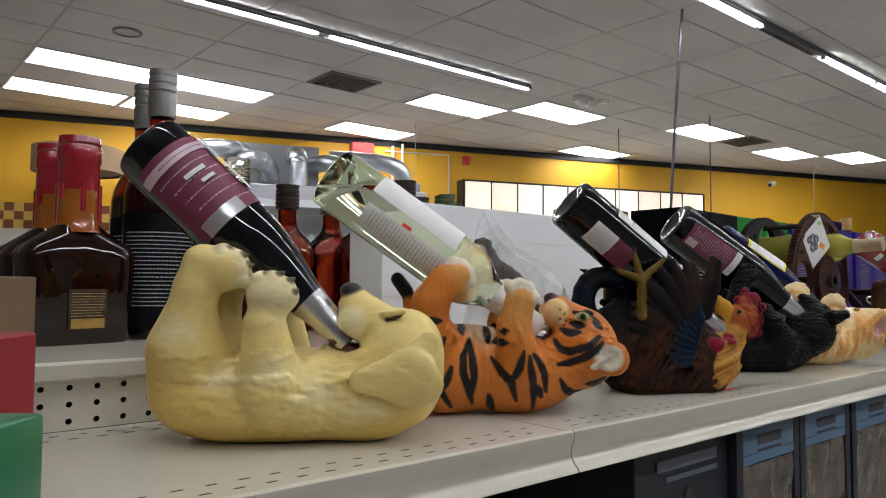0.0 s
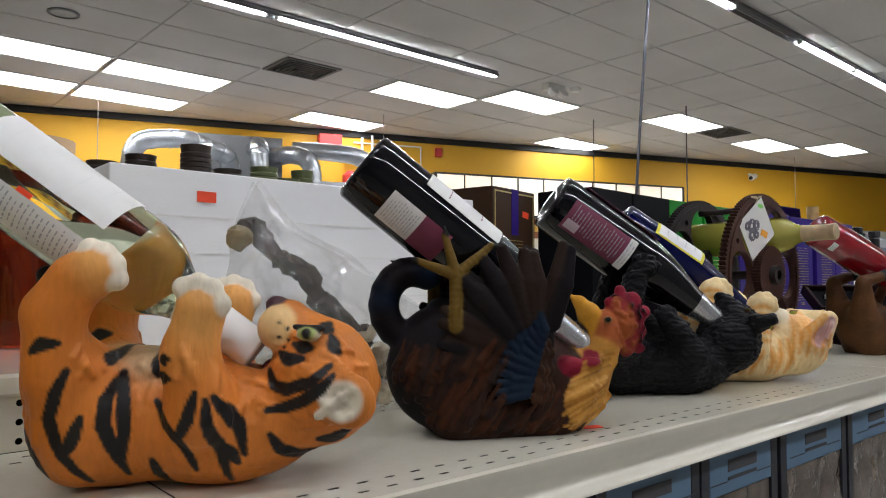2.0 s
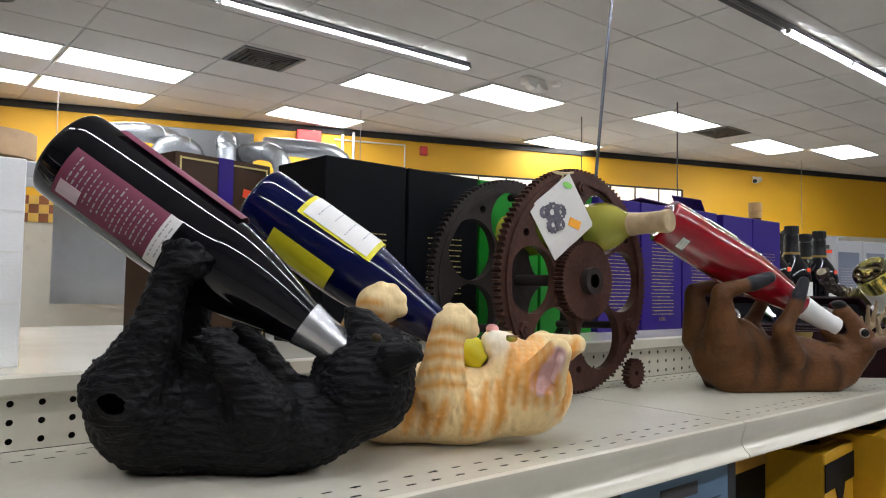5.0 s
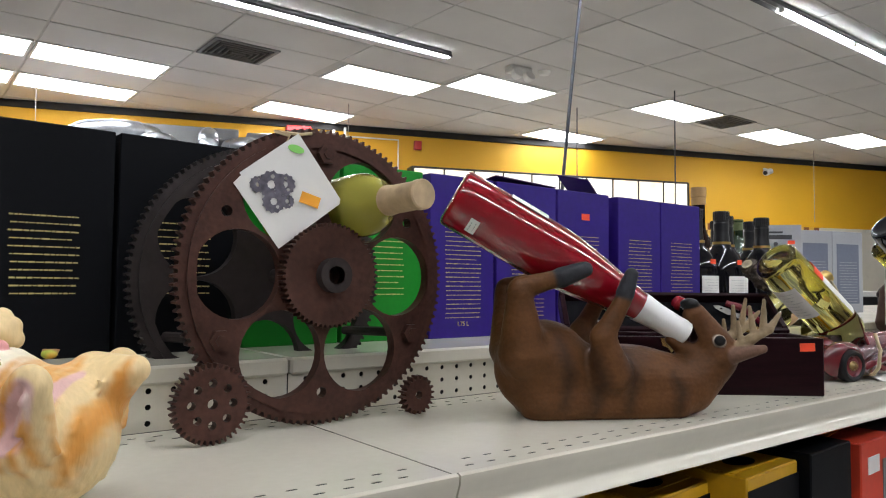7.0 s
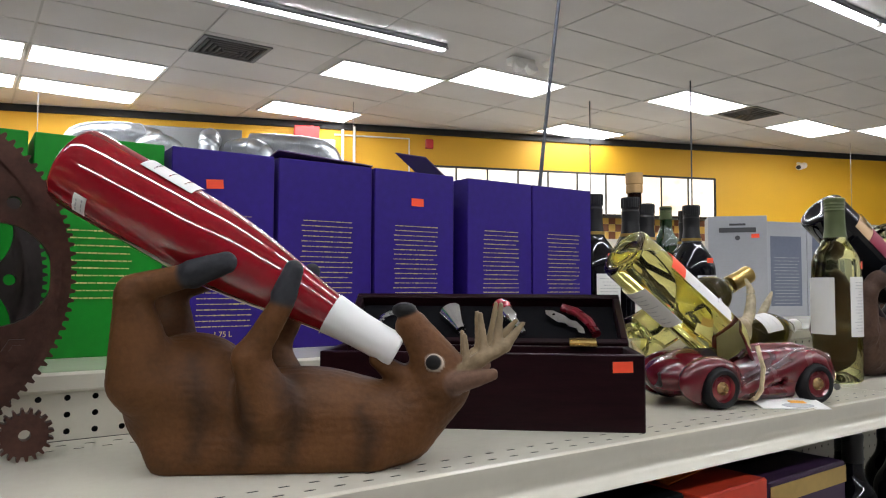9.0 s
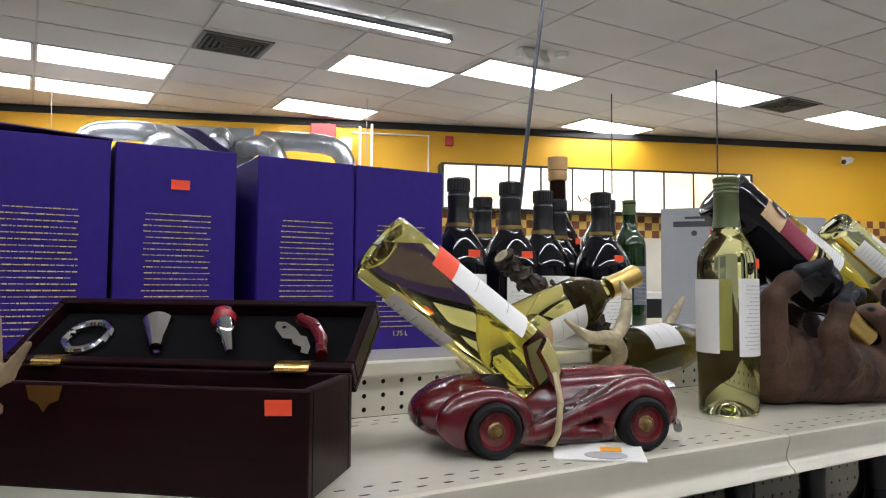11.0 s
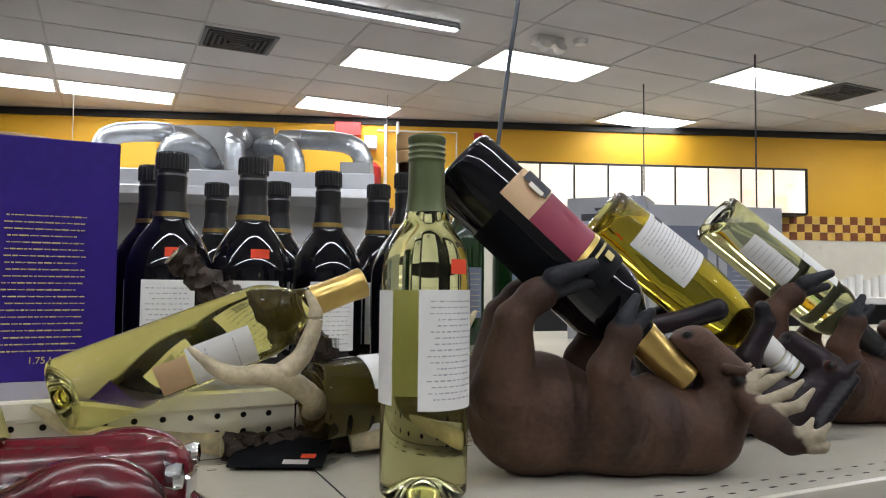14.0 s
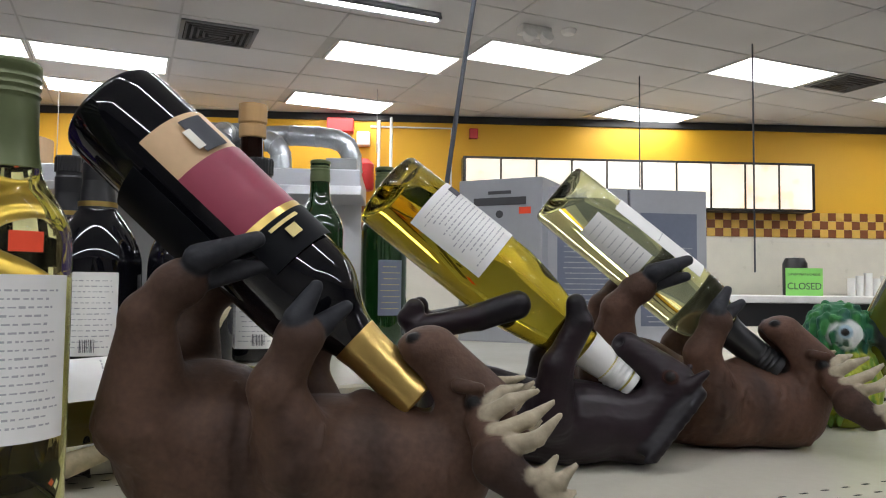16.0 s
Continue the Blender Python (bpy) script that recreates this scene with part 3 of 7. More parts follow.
for s0, s1 in zip(SEAMS, SEAMS[1:]):
    w = s1 - s0 - 0.002
    holes = []
    for k in range(47):
        x = 0.03 + 0.025 * k
        holes += [slot(x, 0.492), slot(x + 0.0125, 0.512), slot(x, 0.742), slot(x + 0.0125, 0.762)]
    deck = plate([(0, 0.470), (w, 0.470), (w, 0.783), (0, 0.783)], holes, 0.0003)
    bmesh.ops.transform(deck, matrix=pose(s0 + 0.001, 0, SHELF - 0.00015, -90, 0, 0), verts=deck.verts)
    sh = part("shelf_deck", deck, M["cream"], gondola, smooth=0)
    lp = bmesh.new()
    a = [lp.verts.new((s0 + 0.001, y, z)) for y, z in lip]
    b = [lp.verts.new((s1 - 0.001, y, z)) for y, z in lip]
    for k in range(len(lip)):
        lp.faces.new((a[k], b[k], b[(k + 1) % len(lip)], a[(k + 1) % len(lip)]))
    lp.faces.new(a)
    lp.faces.new(b[::-1])
    part("front_lip", lp, M["cream"], gondola, "cream price-channel edge of the shelf", smooth=60)
    holes = [ring(0.0031, 10, 0.022 + 0.0254 * k, 0.0085 + 0.0165 * j) for k in range(47) for j in range(3)]
    pg = plate([(0, 0), (w, 0), (w, 0.048), (0, 0.048)], holes, 0.0012)
    part("pegboard_riser", pg, M["cream"], gondola, "perforated cream riser", m=pose(s0 + 0.001, 0.7845, SHELF + 0.0005), smooth=0)
    part("ledge", box(s0 + 0.001, s1 - 0.001, 0.778, 1.5, LEDGE - 0.02, LEDGE, 0.003), M["cream"], gondola)
    # added near-black sheet: shade seen through the riser's holes
    part("shade_sheet", box(s0, s1, 0.80, 0.805, 0.6, LEDGE - 0.02), M["holeshade"], gondola, "near-black sheet standing in for the shade behind the riser")
    part("lower_deck", box(s0, s1, 0.45, 0.80, 0.80, 0.83, 0.003), M["cream"], gondola)
    # added near-black sheet below the deck, so its slots read as shaded
    part("slot_shade_sheet", box(s0, s1, 0.482, 0.783, SHELF - 0.03, SHELF - 0.026), M["holeshade"], gondola)
    part("upright", box(s1 - 0.012, s1 + 0.012, 0.770, 0.7835, 0.1, SHELF - 0.031), M["cream"], gondola)
    if s0 > 1.5:
        holes = [ring(0.0031, 8, 0.022 + 0.0254 * k, 0.012 + 0.0254 * j) for k in range(47) for j in range(12)]
        part("lower_pegboard", plate([(0, 0), (w, 0), (w, 0.33), (0, 0.33)], holes, 0.0012), M["cream"], gondola, "perforated cream back panel", m=pose(s0 + 0.001, 0.790, 0.83), smooth=0)
part("foot_panel", box(X0, X1, 0.5, 1.5, 0, 0.6), M["cream"], gondola)


# ---- bottles
BORDEAUX = ((0.030, 0.0), (0.0355, 0.002), (0.037, 0.008), (0.037, 0.185), (0.0355, 0.200), (0.030, 0.213), (0.021, 0.226), (0.0165, 0.238), (0.0148, 0.252), (0.0142, 0.290), (0.0152, 0.292), (0.0152, 0.300))
BURGUNDY = ((0.032, 0.0), (0.0385, 0.002), (0.040, 0.008), (0.040, 0.140), (0.0385, 0.160), (0.034, 0.185), (0.027, 0.212), (0.020, 0.238), (0.0165, 0.256), (0.0150, 0.275), (0.0145, 0.291), (0.0155, 0.293), (0.0155, 0.300))
HOCK = ((0.030, 0.0), (0.0355, 0.002), (0.037, 0.008), (0.037, 0.130), (0.0355, 0.155), (0.031, 0.190), (0.024, 0.228), (0.018, 0.262), (0.0150, 0.290), (0.0142, 0.318), (0.0152, 0.320), (0.0152, 0.328))
SQUAT = ((0.036, 0.0), (0.0445, 0.003), (0.046, 0.010), (0.046, 0.130), (0.0445, 0.150), (0.037, 0.166), (0.025, 0.182), (0.0185, 0.196), (0.0170, 0.205), (0.0160, 0.255), (0.0165, 0.262))

DECANTER = ((0.036, 0.0), (0.0445, 0.003), (0.046, 0.010), (0.046, 0.116), (0.0445, 0.131), (0.0395, 0.148), (0.0305, 0.166), (0.0212, 0.179), (0.0174, 0.187), (0.0150, 0.215), (0.0142, 0.262))


def radius_at(profile, z):
    for (r0, z0), (r1, z1) in zip(profile, profile[1:]):
        if z0 <= z <= z1:
            return r0 + (r1 - r0) * (z - z0) / max(z1 - z0, 1e-6)
    return profile[-1][0]


def smooth_profile(profile, n=3):
    """Rounds a profile by cutting its corners."""
    p = list(profile)
    for _ in range(n - 1):
        q = [p[0]]
        for a, b in zip(p, p[1:]):
            q += [(a[0] * 0.75 + b[0] * 0.25, a[1] * 0.75 + b[1] * 0.25), (a[0] * 0.25 + b[0] * 0.75, a[1] * 0.25 + b[1] * 0.75)]
        p = q + [p[-1]]
    return p


def bottle(label, m, profile, kind, body, liquid=None, cap=None, cap_from=0.235, labels=(), level=0.9, group="", name="wine_bottle", punt=0.018, cap_rings=0, category="bottle", tag_at=None, band=None, stretch=1.0):
    """A bottle with its base at the pose's origin. labels: (material, centre angle, width, z0, z1, print lines, print material)."""
    t = thing(name, label, category, m, group)
    prof = [(r * stretch, z) for r, z in smooth_profile(profile)]
    top = profile[-1][1]
    if kind == "solid":
        part("glass", lathe([(0, punt * 0.6), (prof[0][0] * 0.8, 0.001)] + prof + [(0, top)], 40), body, t, smooth=50)
    else:
        w = 0.0026
        up = (m.to_3x3().inverted() @ Vector((0, 0, 1))).normalized()
        foot = [(0, punt), (prof[0][0] * 0.30, punt * 0.93), (prof[0][0] * 0.62, punt * 0.55), (prof[0][0] * 0.85, 0.002)]
        inner = [(max(r - w, 0.006), z) for r, z in prof if z > 0.009]
        shell = foot + prof + [(prof[-1][0] - 0.004, top)] + inner[::-1] + [(prof[0][0] * 0.8, 0.007), (prof[0][0] * 0.45, punt * 0.75 + 0.004), (0, punt + 0.004)]
        bm = lathe(shell, 48)
        if liquid:
            core = lathe(foot + prof + [(0, top)], 48)
            zs = [v.co.dot(up) for v in core.verts]
            cut = min(zs) + (max(zs) - min(zs)) * level
            bmesh.ops.bisect_plane(core, geom=core.verts[:] + core.edges[:] + core.faces[:], plane_co=up * cut, plane_no=up, clear_outer=True)
            bmesh.ops.holes_fill(core, edges=[e for e in core.edges if e.is_boundary], sides=0)
            part("wine" if "wine" in name else "liquor", core, liquid, t, smooth=50)
            bmesh.ops.bisect_plane(bm, geom=bm.verts[:] + bm.edges[:] + bm.faces[:], plane_co=up * (cut + 0.0002), plane_no=up, clear_inner=True)
        part("glass", bm, body, t, smooth=50)
    if cap:
        outer = [(radius_at(profile, cap_from) * stretch + 0.0008, cap_from)]
        z = cap_from
        while z < top:
            z = min(z + 0.006, top)
            outer.append((max(radius_at(profile, z) * stretch + 0.0009, 0.0145), z))
        if cap_rings:
            extra = []
            for k in range(cap_rings):
                zz = top - 0.004 - 0.005 * k
                extra += [(0.0163, zz), (0.0152, zz - 0.0018), (0.0152, zz - 0.003)]
            outer = [o for o in outer if o[1] < top - 0.005 * cap_rings - 0.006] + extra[::-1] + [(0.0163, top)]
        part("capsule", lathe(outer + [(outer[-1][0] - 0.0015, top + 0.0015), (0, top + 0.0015)], 32), cap, t, smooth=40)
    if band:
        part("band", wrap(radius_at(profile, band[1]) * stretch + 0.0012, 0, 360, band[1], band[2], 0.0006, 32), band[0], t)
    rnd = random.Random(int(m.translation.x * 1000))
    for layer, (mat, ang, wid, z0, z1, lines, pm) in enumerate(labels):
        r = radius_at(profile, (z0 + z1) / 2) * stretch + 0.0005 + 0.0007 * layer
        lb = part("label", wrap(r, ang - wid / 2, ang + wid / 2, z0, z1), mat, t)
        if lines:
            ink = bmesh.new()
            pitch = (z1 - z0) * 0.86 / lines
            for k in range(lines):
                z = z1 - (z1 - z0) * 0.07 - (k + 0.5) * pitch
                a, end = ang - wid * 0.42 * (0.6 + 0.4 * rnd.random()), ang + wid * 0.42 * (0.6 + 0.4 * rnd.random())
                while a < end - 1:
                    da = min(rnd.uniform(2, 7), end - a)
                    hh = min(pitch * 0.15, 0.00065) * rnd.uniform(0.6, 1.1)
                    merge(ink, wrap(r + 0.0007, a, a + da, z - hh, z + hh, 0.0001, 1))
                    a += da + rnd.uniform(1.4, 3.0)
            tagged(part("small_print", ink, pm, lb, smooth=0), "lines of small print", kind="stuff")
    if tag_at:
        ang, z, tilt = tag_at
        r = radius_at(profile, z) * stretch + 0.0012
        part("price_tag", wrap(r, ang - 14, ang + 14, z - 0.006, z + 0.006, 0.0004, 4), M["tag"], t, "orange price sticker")
    return t


# ---- cartons
def carton(name, label, m, w, d, h, mat, lines=0, ink=None, box_of=(0.7, 0.5, 0.5), tag_at=None, group="", category="box", edge=None, extra=()):
    """An upright gift carton; the pose's origin is the middle of its front edge on the ledge."""
    t = thing(name, label, category, m, group)
    body = part("body", box(-w / 2, w / 2, 0, d, 0, h, 0.0012), mat, t)
    if lines:
        rnd = random.Random(int(m.translation.x * 977))
        bw, bh, bz = w * box_of[0], h * box_of[1], h * box_of[2]
        tagged(part("small_print", bars(bw, bh, lines, rnd, word=w * 0.045, indent=0.12), ink, body, m=pose(0, -0.0008, bz), smooth=0), "lines of small gold print" if ink is M["goldprint"] else "lines of small print", kind="stuff")
    if tag_at:
        part("price_tag", box(-0.011, 0.011, -0.0012, -0.0004, -0.006, 0.006), M["tag"], body, "orange price sticker", m=pose(tag_at[0] * w, 0, tag_at[1] * h, 0, tag_at[2] if len(tag_at) > 2 else 0, 0))
    return t


# ---- resin figures: blended clay shapes turned into one mesh
class Clay:
    """Soft shapes blended into one solid; millimetres, x along the figure, y away from the aisle, z up."""

    def __init__(self, lo, hi, step=2.0, eye=(0, 700, 150)):
        self.h, self.eye = step, eye
        self.lo = np.array(lo, float)
        n = ((np.array(hi) - self.lo) / step).astype(int) + 1
        self.ax = [self.lo[i] + step * np.arange(n[i]) for i in range(3)]
        self.f = np.full(tuple(n), 60.0)
        self.shapes, self.strokes = [], []

    def window(self, lo, hi, pad):
        out = []
        for i in range(3):
            a = max(int((lo[i] - pad - self.lo[i]) / self.h), 0)
            b = min(int((hi[i] + pad - self.lo[i]) / self.h) + 2, len(self.ax[i]))
            out.append(slice(a, max(b, a + 1)))
        return tuple(out)

    def apply(self, dist, lo, hi, k, cut, paint, size=30.0):
        w = self.window(lo, hi, min(18, k + 6))
        p = np.stack(np.meshgrid(*[self.ax[i][w[i]] for i in range(3)], indexing="ij"), -1)
        d = dist(p)
        g = self.f[w]
        if cut:
            d = -d
            e = np.maximum(k - np.abs(g - d), 0) / k
            self.f[w] = np.maximum(g, d) + e * e * k / 4
        else:
            e = np.maximum(k - np.abs(g - d), 0) / k
            self.f[w] = np.minimum(g, d) - e * e * k / 4
        if paint is not None:
            self.shapes.append((dist, np.array(lo) - 14, np.array(hi) + 14, np.array(paint, float), size))

    def ball(self, c, r, paint, k=10, turn=(0, 0, 0), cut=False):
        c, r = np.array(c, float), np.array(r if isinstance(r, tuple) else (r, r, r), float)
        rot = np.array(Euler([radians(a) for a in turn]).to_matrix())

        def dist(p):
            q = (p - c) @ rot
            a = np.linalg.norm(q / r, axis=-1)
            b = np.linalg.norm(q / (r * r), axis=-1)
            return a * (a - 1) / np.maximum(b, 1e-6)
        m = r.max()
        self.apply(dist, c - m, c + m, k, cut, paint, r.min())

    def limb(self, a, b, r1, r2, paint, k=10, cut=False, flat=1.0):
        a, b = np.array(a, float), np.array(b, float)
        ab = b - a
        n2 = ab @ ab

        def dist(p):
            q = p - a
            s = np.clip(q @ ab / n2, 0, 1)[..., None]
            v = q - s * ab
            if flat != 1.0:
                v = v * np.array([1, flat, 1])
            return np.linalg.norm(v, axis=-1) - (r1 + (r2 - r1) * s[..., 0])
        m = max(r1, r2)
        self.apply(dist, np.minimum(a, b) - m, np.maximum(a, b) + m, k, cut, paint, (r1 + r2) / 2)

    def both(self, kind, *a, **kw):
        """The same shape on both sides; places are given as they show against the middle plane."""
        n = 2 if kind == "limb" else 1
        for s in (1, -1):
            args = list(a)
            for i in range(n):
                u, v, w = a[i]
                f = 1 - abs(v) / self.eye[1]
                args[i] = (self.eye[0] + (u - self.eye[0]) * f, v * s, self.eye[2] + (w - self.eye[2]) * f)
            kk = dict(kw)
            if s < 0 and "turn" in kk:
                kk["turn"] = (-kk["turn"][0], kk["turn"][1], -kk["turn"][2])
            (self.limb if kind == "limb" else self.ball)(*args, **kk)

    def tuft(self, x, z, dx, dz, r0, r1, paint, k, keep=True):
        """A lock of hair or a feather lying on both sides of the surface."""
        ends = []
        for a, b in ((x, z), (x + dx, z + dz)):
            i, j = int((a - self.lo[0]) / self.h), int((b - self.lo[2]) / self.h)
            if not (0 <= i < self.f.shape[0] and 0 <= j < self.f.shape[2]) or b < 2:
                return
            inside = np.argwhere(self.f[i, :, j] < 0)
            if not len(inside):
                return
            ends.append(self.ax[1][inside[0][0]])
        if not keep or abs(ends[0] - ends[1]) > 14:
            return
        for s in (1, -1):
            self.limb((x, ends[0] * s + 0.6 * s, z), (x + dx, ends[1] * s + 0.2 * s, z + dz), r0, r1, paint, k=k)

    def stroke(self, paint, width, *pts, at=0.0, edge=1.6):
        """A brush line drawn on the sides, by (x, z) points as they show against the middle plane."""
        f = 1 - abs(at) / self.eye[1]
        e = np.array((self.eye[0], self.eye[2]), float)
        self.strokes.append((np.array(paint, float), width, [e + (np.array(p, float) - e) * f for p in pts], edge))

    def mesh(self, name, material, furry=0.0, soft=3.0):
        f = self.f.copy()
        zz = self.ax[2][None, None, :]
        f = np.maximum(f, -zz + 0.0 * f)
        s = f < 0
        c = [s[i:s.shape[0] - 1 + i, j:s.shape[1] - 1 + j, k:s.shape[2] - 1 + k] for i in (0, 1) for j in (0, 1) for k in (0, 1)]
        tot = sum(x.astype(np.int8) for x in c)
        cell = np.argwhere((tot > 0) & (tot < 8))
        idx = np.full(tot.shape, -1)
        idx[tuple(cell.T)] = np.arange(len(cell))
        acc, cnt = np.zeros((len(cell), 3)), np.zeros(len(cell))
        for axis in range(3):
            o1, o2 = [i for i in range(3) if i != axis]
            for u in (0, 1):
                for v in (0, 1):
                    p = cell.copy()
                    p[:, o1] += u
                    p[:, o2] += v
                    q = p.copy()
                    q[:, axis] += 1
                    a, b = f[tuple(p.T)], f[tuple(q.T)]
                    hit = (a < 0) != (b < 0)
                    w = np.where(hit, a / np.where(hit, a - b, 1), 0)
                    pos = p.astype(float)
                    pos[:, axis] += w
                    acc += pos * hit[:, None]
                    cnt += hit
        verts = acc / cnt[:, None] * self.h + self.lo
        faces = []
        for axis in range(3):
            o1, o2 = [(1, 2), (2, 0), (0, 1)][axis]
            a = np.moveaxis(s, axis, 0)
            cross = np.argwhere(np.diff(s.astype(np.int8), axis=axis) != 0)
            ok = (cross[:, o1] > 0) & (cross[:, o2] > 0) & (cross[:, o1] < tot.shape[o1]) & (cross[:, o2] < tot.shape[o2])
            cross = cross[ok]
            q = []
            for du, dv in ((0, 0), (-1, 0), (-1, -1), (0, -1)):
                p = cross.copy()
                p[:, o1] += du
                p[:, o2] += dv
                q.append(idx[tuple(p.T)])
            q = np.stack(q, 1)
            up = s[tuple(cross.T)]
            q[~up] = q[~up][:, ::-1]
            faces.append(q)
        faces = np.concatenate(faces)
        faces = faces[(faces >= 0).all(1)]
        # colours by the nearest shapes
        wsum, col = np.full(len(verts), 1e-9), np.zeros((len(verts), 3))
        order = np.argsort(verts[:, 0])
        xs = verts[order, 0]

        def near(lo, hi):
            pick = order[np.searchsorted(xs, lo[0]):np.searchsorted(xs, hi[0])]
            q = verts[pick, 1:]
            return pick[((q > lo[1:]) & (q < hi[1:])).all(1)]
        for dist, lo, hi, paint, size in self.shapes:
            if size > 12:
                pick = near(lo, hi)
                w = np.exp(-np.clip(dist(verts[pick]), -20, 60) / soft)
                wsum[pick] += w
                col[pick] += w[:, None] * paint
        col /= wsum[:, None]
        for dist, lo, hi, paint, size in self.shapes:
            if size <= 12:
                pick = near(lo, hi)
                w = np.clip(1.15 - dist(verts[pick]) / max(1.4, 0.3 * size), 0, 1)[:, None]
                col[pick] = col[pick] * (1 - w) + w * paint
        wob = 1.1 * np.sin(verts[:, 0] * 0.55 + 2 * np.sin(verts[:, 2] * 0.33)) + 0.7 * np.sin(verts[:, 2] * 0.9 + verts[:, 1] * 0.4)
        for paint, width, pts, edge in self.strokes:
            d = np.full(len(verts), 99.0)
            xz = verts[:, [0, 2]]
            for k, (a, b) in enumerate(zip(pts, pts[1:])):
                t = np.clip(((xz - a) @ (b - a)) / max((b - a) @ (b - a), 1e-6), 0, 1)
                taper = width * (1 - 0.55 * np.abs((k + t) / (len(pts) - 1) * 2 - 1) ** 2)
                d = np.minimum(d, np.linalg.norm(xz - a - t[:, None] * (b - a), axis=1) - taper)
            w = np.clip(0.5 - (d + (0.04 + 0.06 * edge) * wob) / edge, 0, 1)[:, None]
            col = col * (1 - w) + paint * w
        me = bpy.data.meshes.new(name)
        me.vertices.add(len(verts))
        out = verts.copy()
        if furry:
            n1 = np.array([noise.noise((x * 0.045, y * 0.24, z * 0.24)) + 0.6 * noise.noise((x * 0.11 + 9, y * 0.5, z * 0.5)) for x, y, z in verts])
            nrm = np.zeros_like(verts)
            v0, v1, v3 = verts[faces[:, 0]], verts[faces[:, 1]], verts[faces[:, 3]]
            fn = np.cross(v1 - v0, v3 - v0)
            for k in range(4):
                np.add.at(nrm, faces[:, k], fn)
            nrm /= np.maximum(np.linalg.norm(nrm, axis=1), 1e-9)[:, None]
            out = out + nrm * (n1 * furry)[:, None]
            out[:, 2] = np.maximum(out[:, 2], 0)
        me.vertices.foreach_set("co", (out / 1000).ravel())
        me.loops.add(faces.size)
        me.polygons.add(len(faces))
        me.polygons.foreach_set("loop_start", np.arange(0, faces.size, 4))
        me.loops.foreach_set("vertex_index", faces.ravel())
        me.polygons.foreach_set("use_smooth", np.ones(len(faces), bool))
        me.update(calc_edges=True)
        me.validate()
        at = me.color_attributes.new("paint", "FLOAT_COLOR", "POINT")
        at.data.foreach_set("color", np.concatenate([np.clip(col, 0, 1), np.ones((len(col), 1))], 1).ravel())
        me.materials.append(material)
        return me


def in_figure(fig, u, v, w):
    return fig @ Vector((u / 1000, v / 1000, w / 1000))


# ---- the bottle-holding figures on the shelf
def figure(name, label, fig, mesh):
    return single(name, mesh, None, label, "figurine", fig, "animal bottle holders")


BLK, HF = (0.012, 0.011, 0.011), (0.030, 0.031, 0.036)
R4 = random.Random(8)
DOG = pose(0.345, 0.615, SHELF, 0, 0, -38)
c = Clay((-155, -75, -4), (160, 75, 200), 1.7, (114, 690, 143))
Y, P, W, CL = (0.78, 0.57, 0.17), (0.81, 0.63, 0.23), (0.84, 0.73, 0.40), (0.17, 0.13, 0.085)
c.ball((-62, 0, 44), (70, 56, 44), Y, 12)
c.ball((4, 0, 42), (90, 54, 43), P, 20)
c.ball((74, 0, 42), (54, 48, 42), Y, 20)
c.both("ball", (-96, -32, 66), (37, 26, 52), Y, k=10)
c.both("limb", (-101, -40, 88), (-91, -46, 138), 31, 18, P, k=10)
c.both("limb", (-91, -46, 140), (-86, -46, 164), 19, 17, P, k=8)
c.both("ball", (-67, -46, 159), (25, 18, 20), P, k=7)
c.both("limb", (-20, -40, 46), (-27, -48, 106), 30, 19, P, k=5)
c.both("ball", (-20, -47, 134), (23, 18, 19), W, k=8)
for x, z in ((-67, 175), (-54, 169), (-49, 160), (-47, 149)):
    c.both("ball", (x, -50, z), (8.5, 8.5, 8), W, k=2.5)
    c.both("limb", (x + 5, -52, z + 3), (x + 10, -53, z + 3), 3.1, 1.9, CL, k=0.8)
for x, z in ((-30, 149), (-18, 149), (-8, 143), (-4, 132)):
    c.both("ball", (x, -51, z), (8.5, 8.5, 8), W, k=2.5)
    c.both("limb", (x + 4, -54, z + 5), (x + 8, -55, z + 7), 3.1, 1.9, CL, k=0.8)
c.ball((95, 0, 64), (43, 42, 48), P, 10)
c.ball((112, 0, 60), (28, 40, 42), P, 14)
c.ball((107, 0, 85), (34, 37, 37), P, 10)
c.limb((92, 0, 92), (60, 0, 123), 29, 18, P, 7)
c.both("ball", (57, -12, 108), (15, 12, 16), W, k=7)
c.limb((84, 0, 54), (36, 0, 84), 18, 9, P, 5)
c.limb((18, 0, 128), (52, 0, 88), 15.5, 13.5, (0.06, 0.02, 0.02), 3, cut=True)
c.limb((24, 0, 104), (68, 0, 83), 11, 5, (0.05, 0.018, 0.018), 2, cut=True, flat=0.28)
c.ball((56, 0, 84), (10, 17, 6), (0.12, 0.035, 0.03), 2)
c.both("ball", (42, -9, 92), (9, 4, 4), (0.24, 0.12, 0.08), k=2)
c.ball((54, 0, 139), (10.5, 12, 8), BLK, 3)
c.limb((110, -49, 63), (127, -41, 93), 26, 10, P, k=3, flat=2.6)
c.limb((110, -49, 63), (69, -54, 61), 26, 11, P, k=3, flat=2.8)
c.limb((110, -49, 63), (124, -47, 57), 26, 17, P, k=3, flat=2.8)
c.limb((100, 44, 66), (76, 48, 62), 22, 12, P, k=3, flat=2.8)
c.both("limb", (89, -24, 112), (101, -26, 115), 2.1, 1.6, (0.02, 0.014, 0.012), k=1.2)
c.both("limb", (86, -22, 117), (104, -25, 119), 3.4, 2.6, P, k=4)
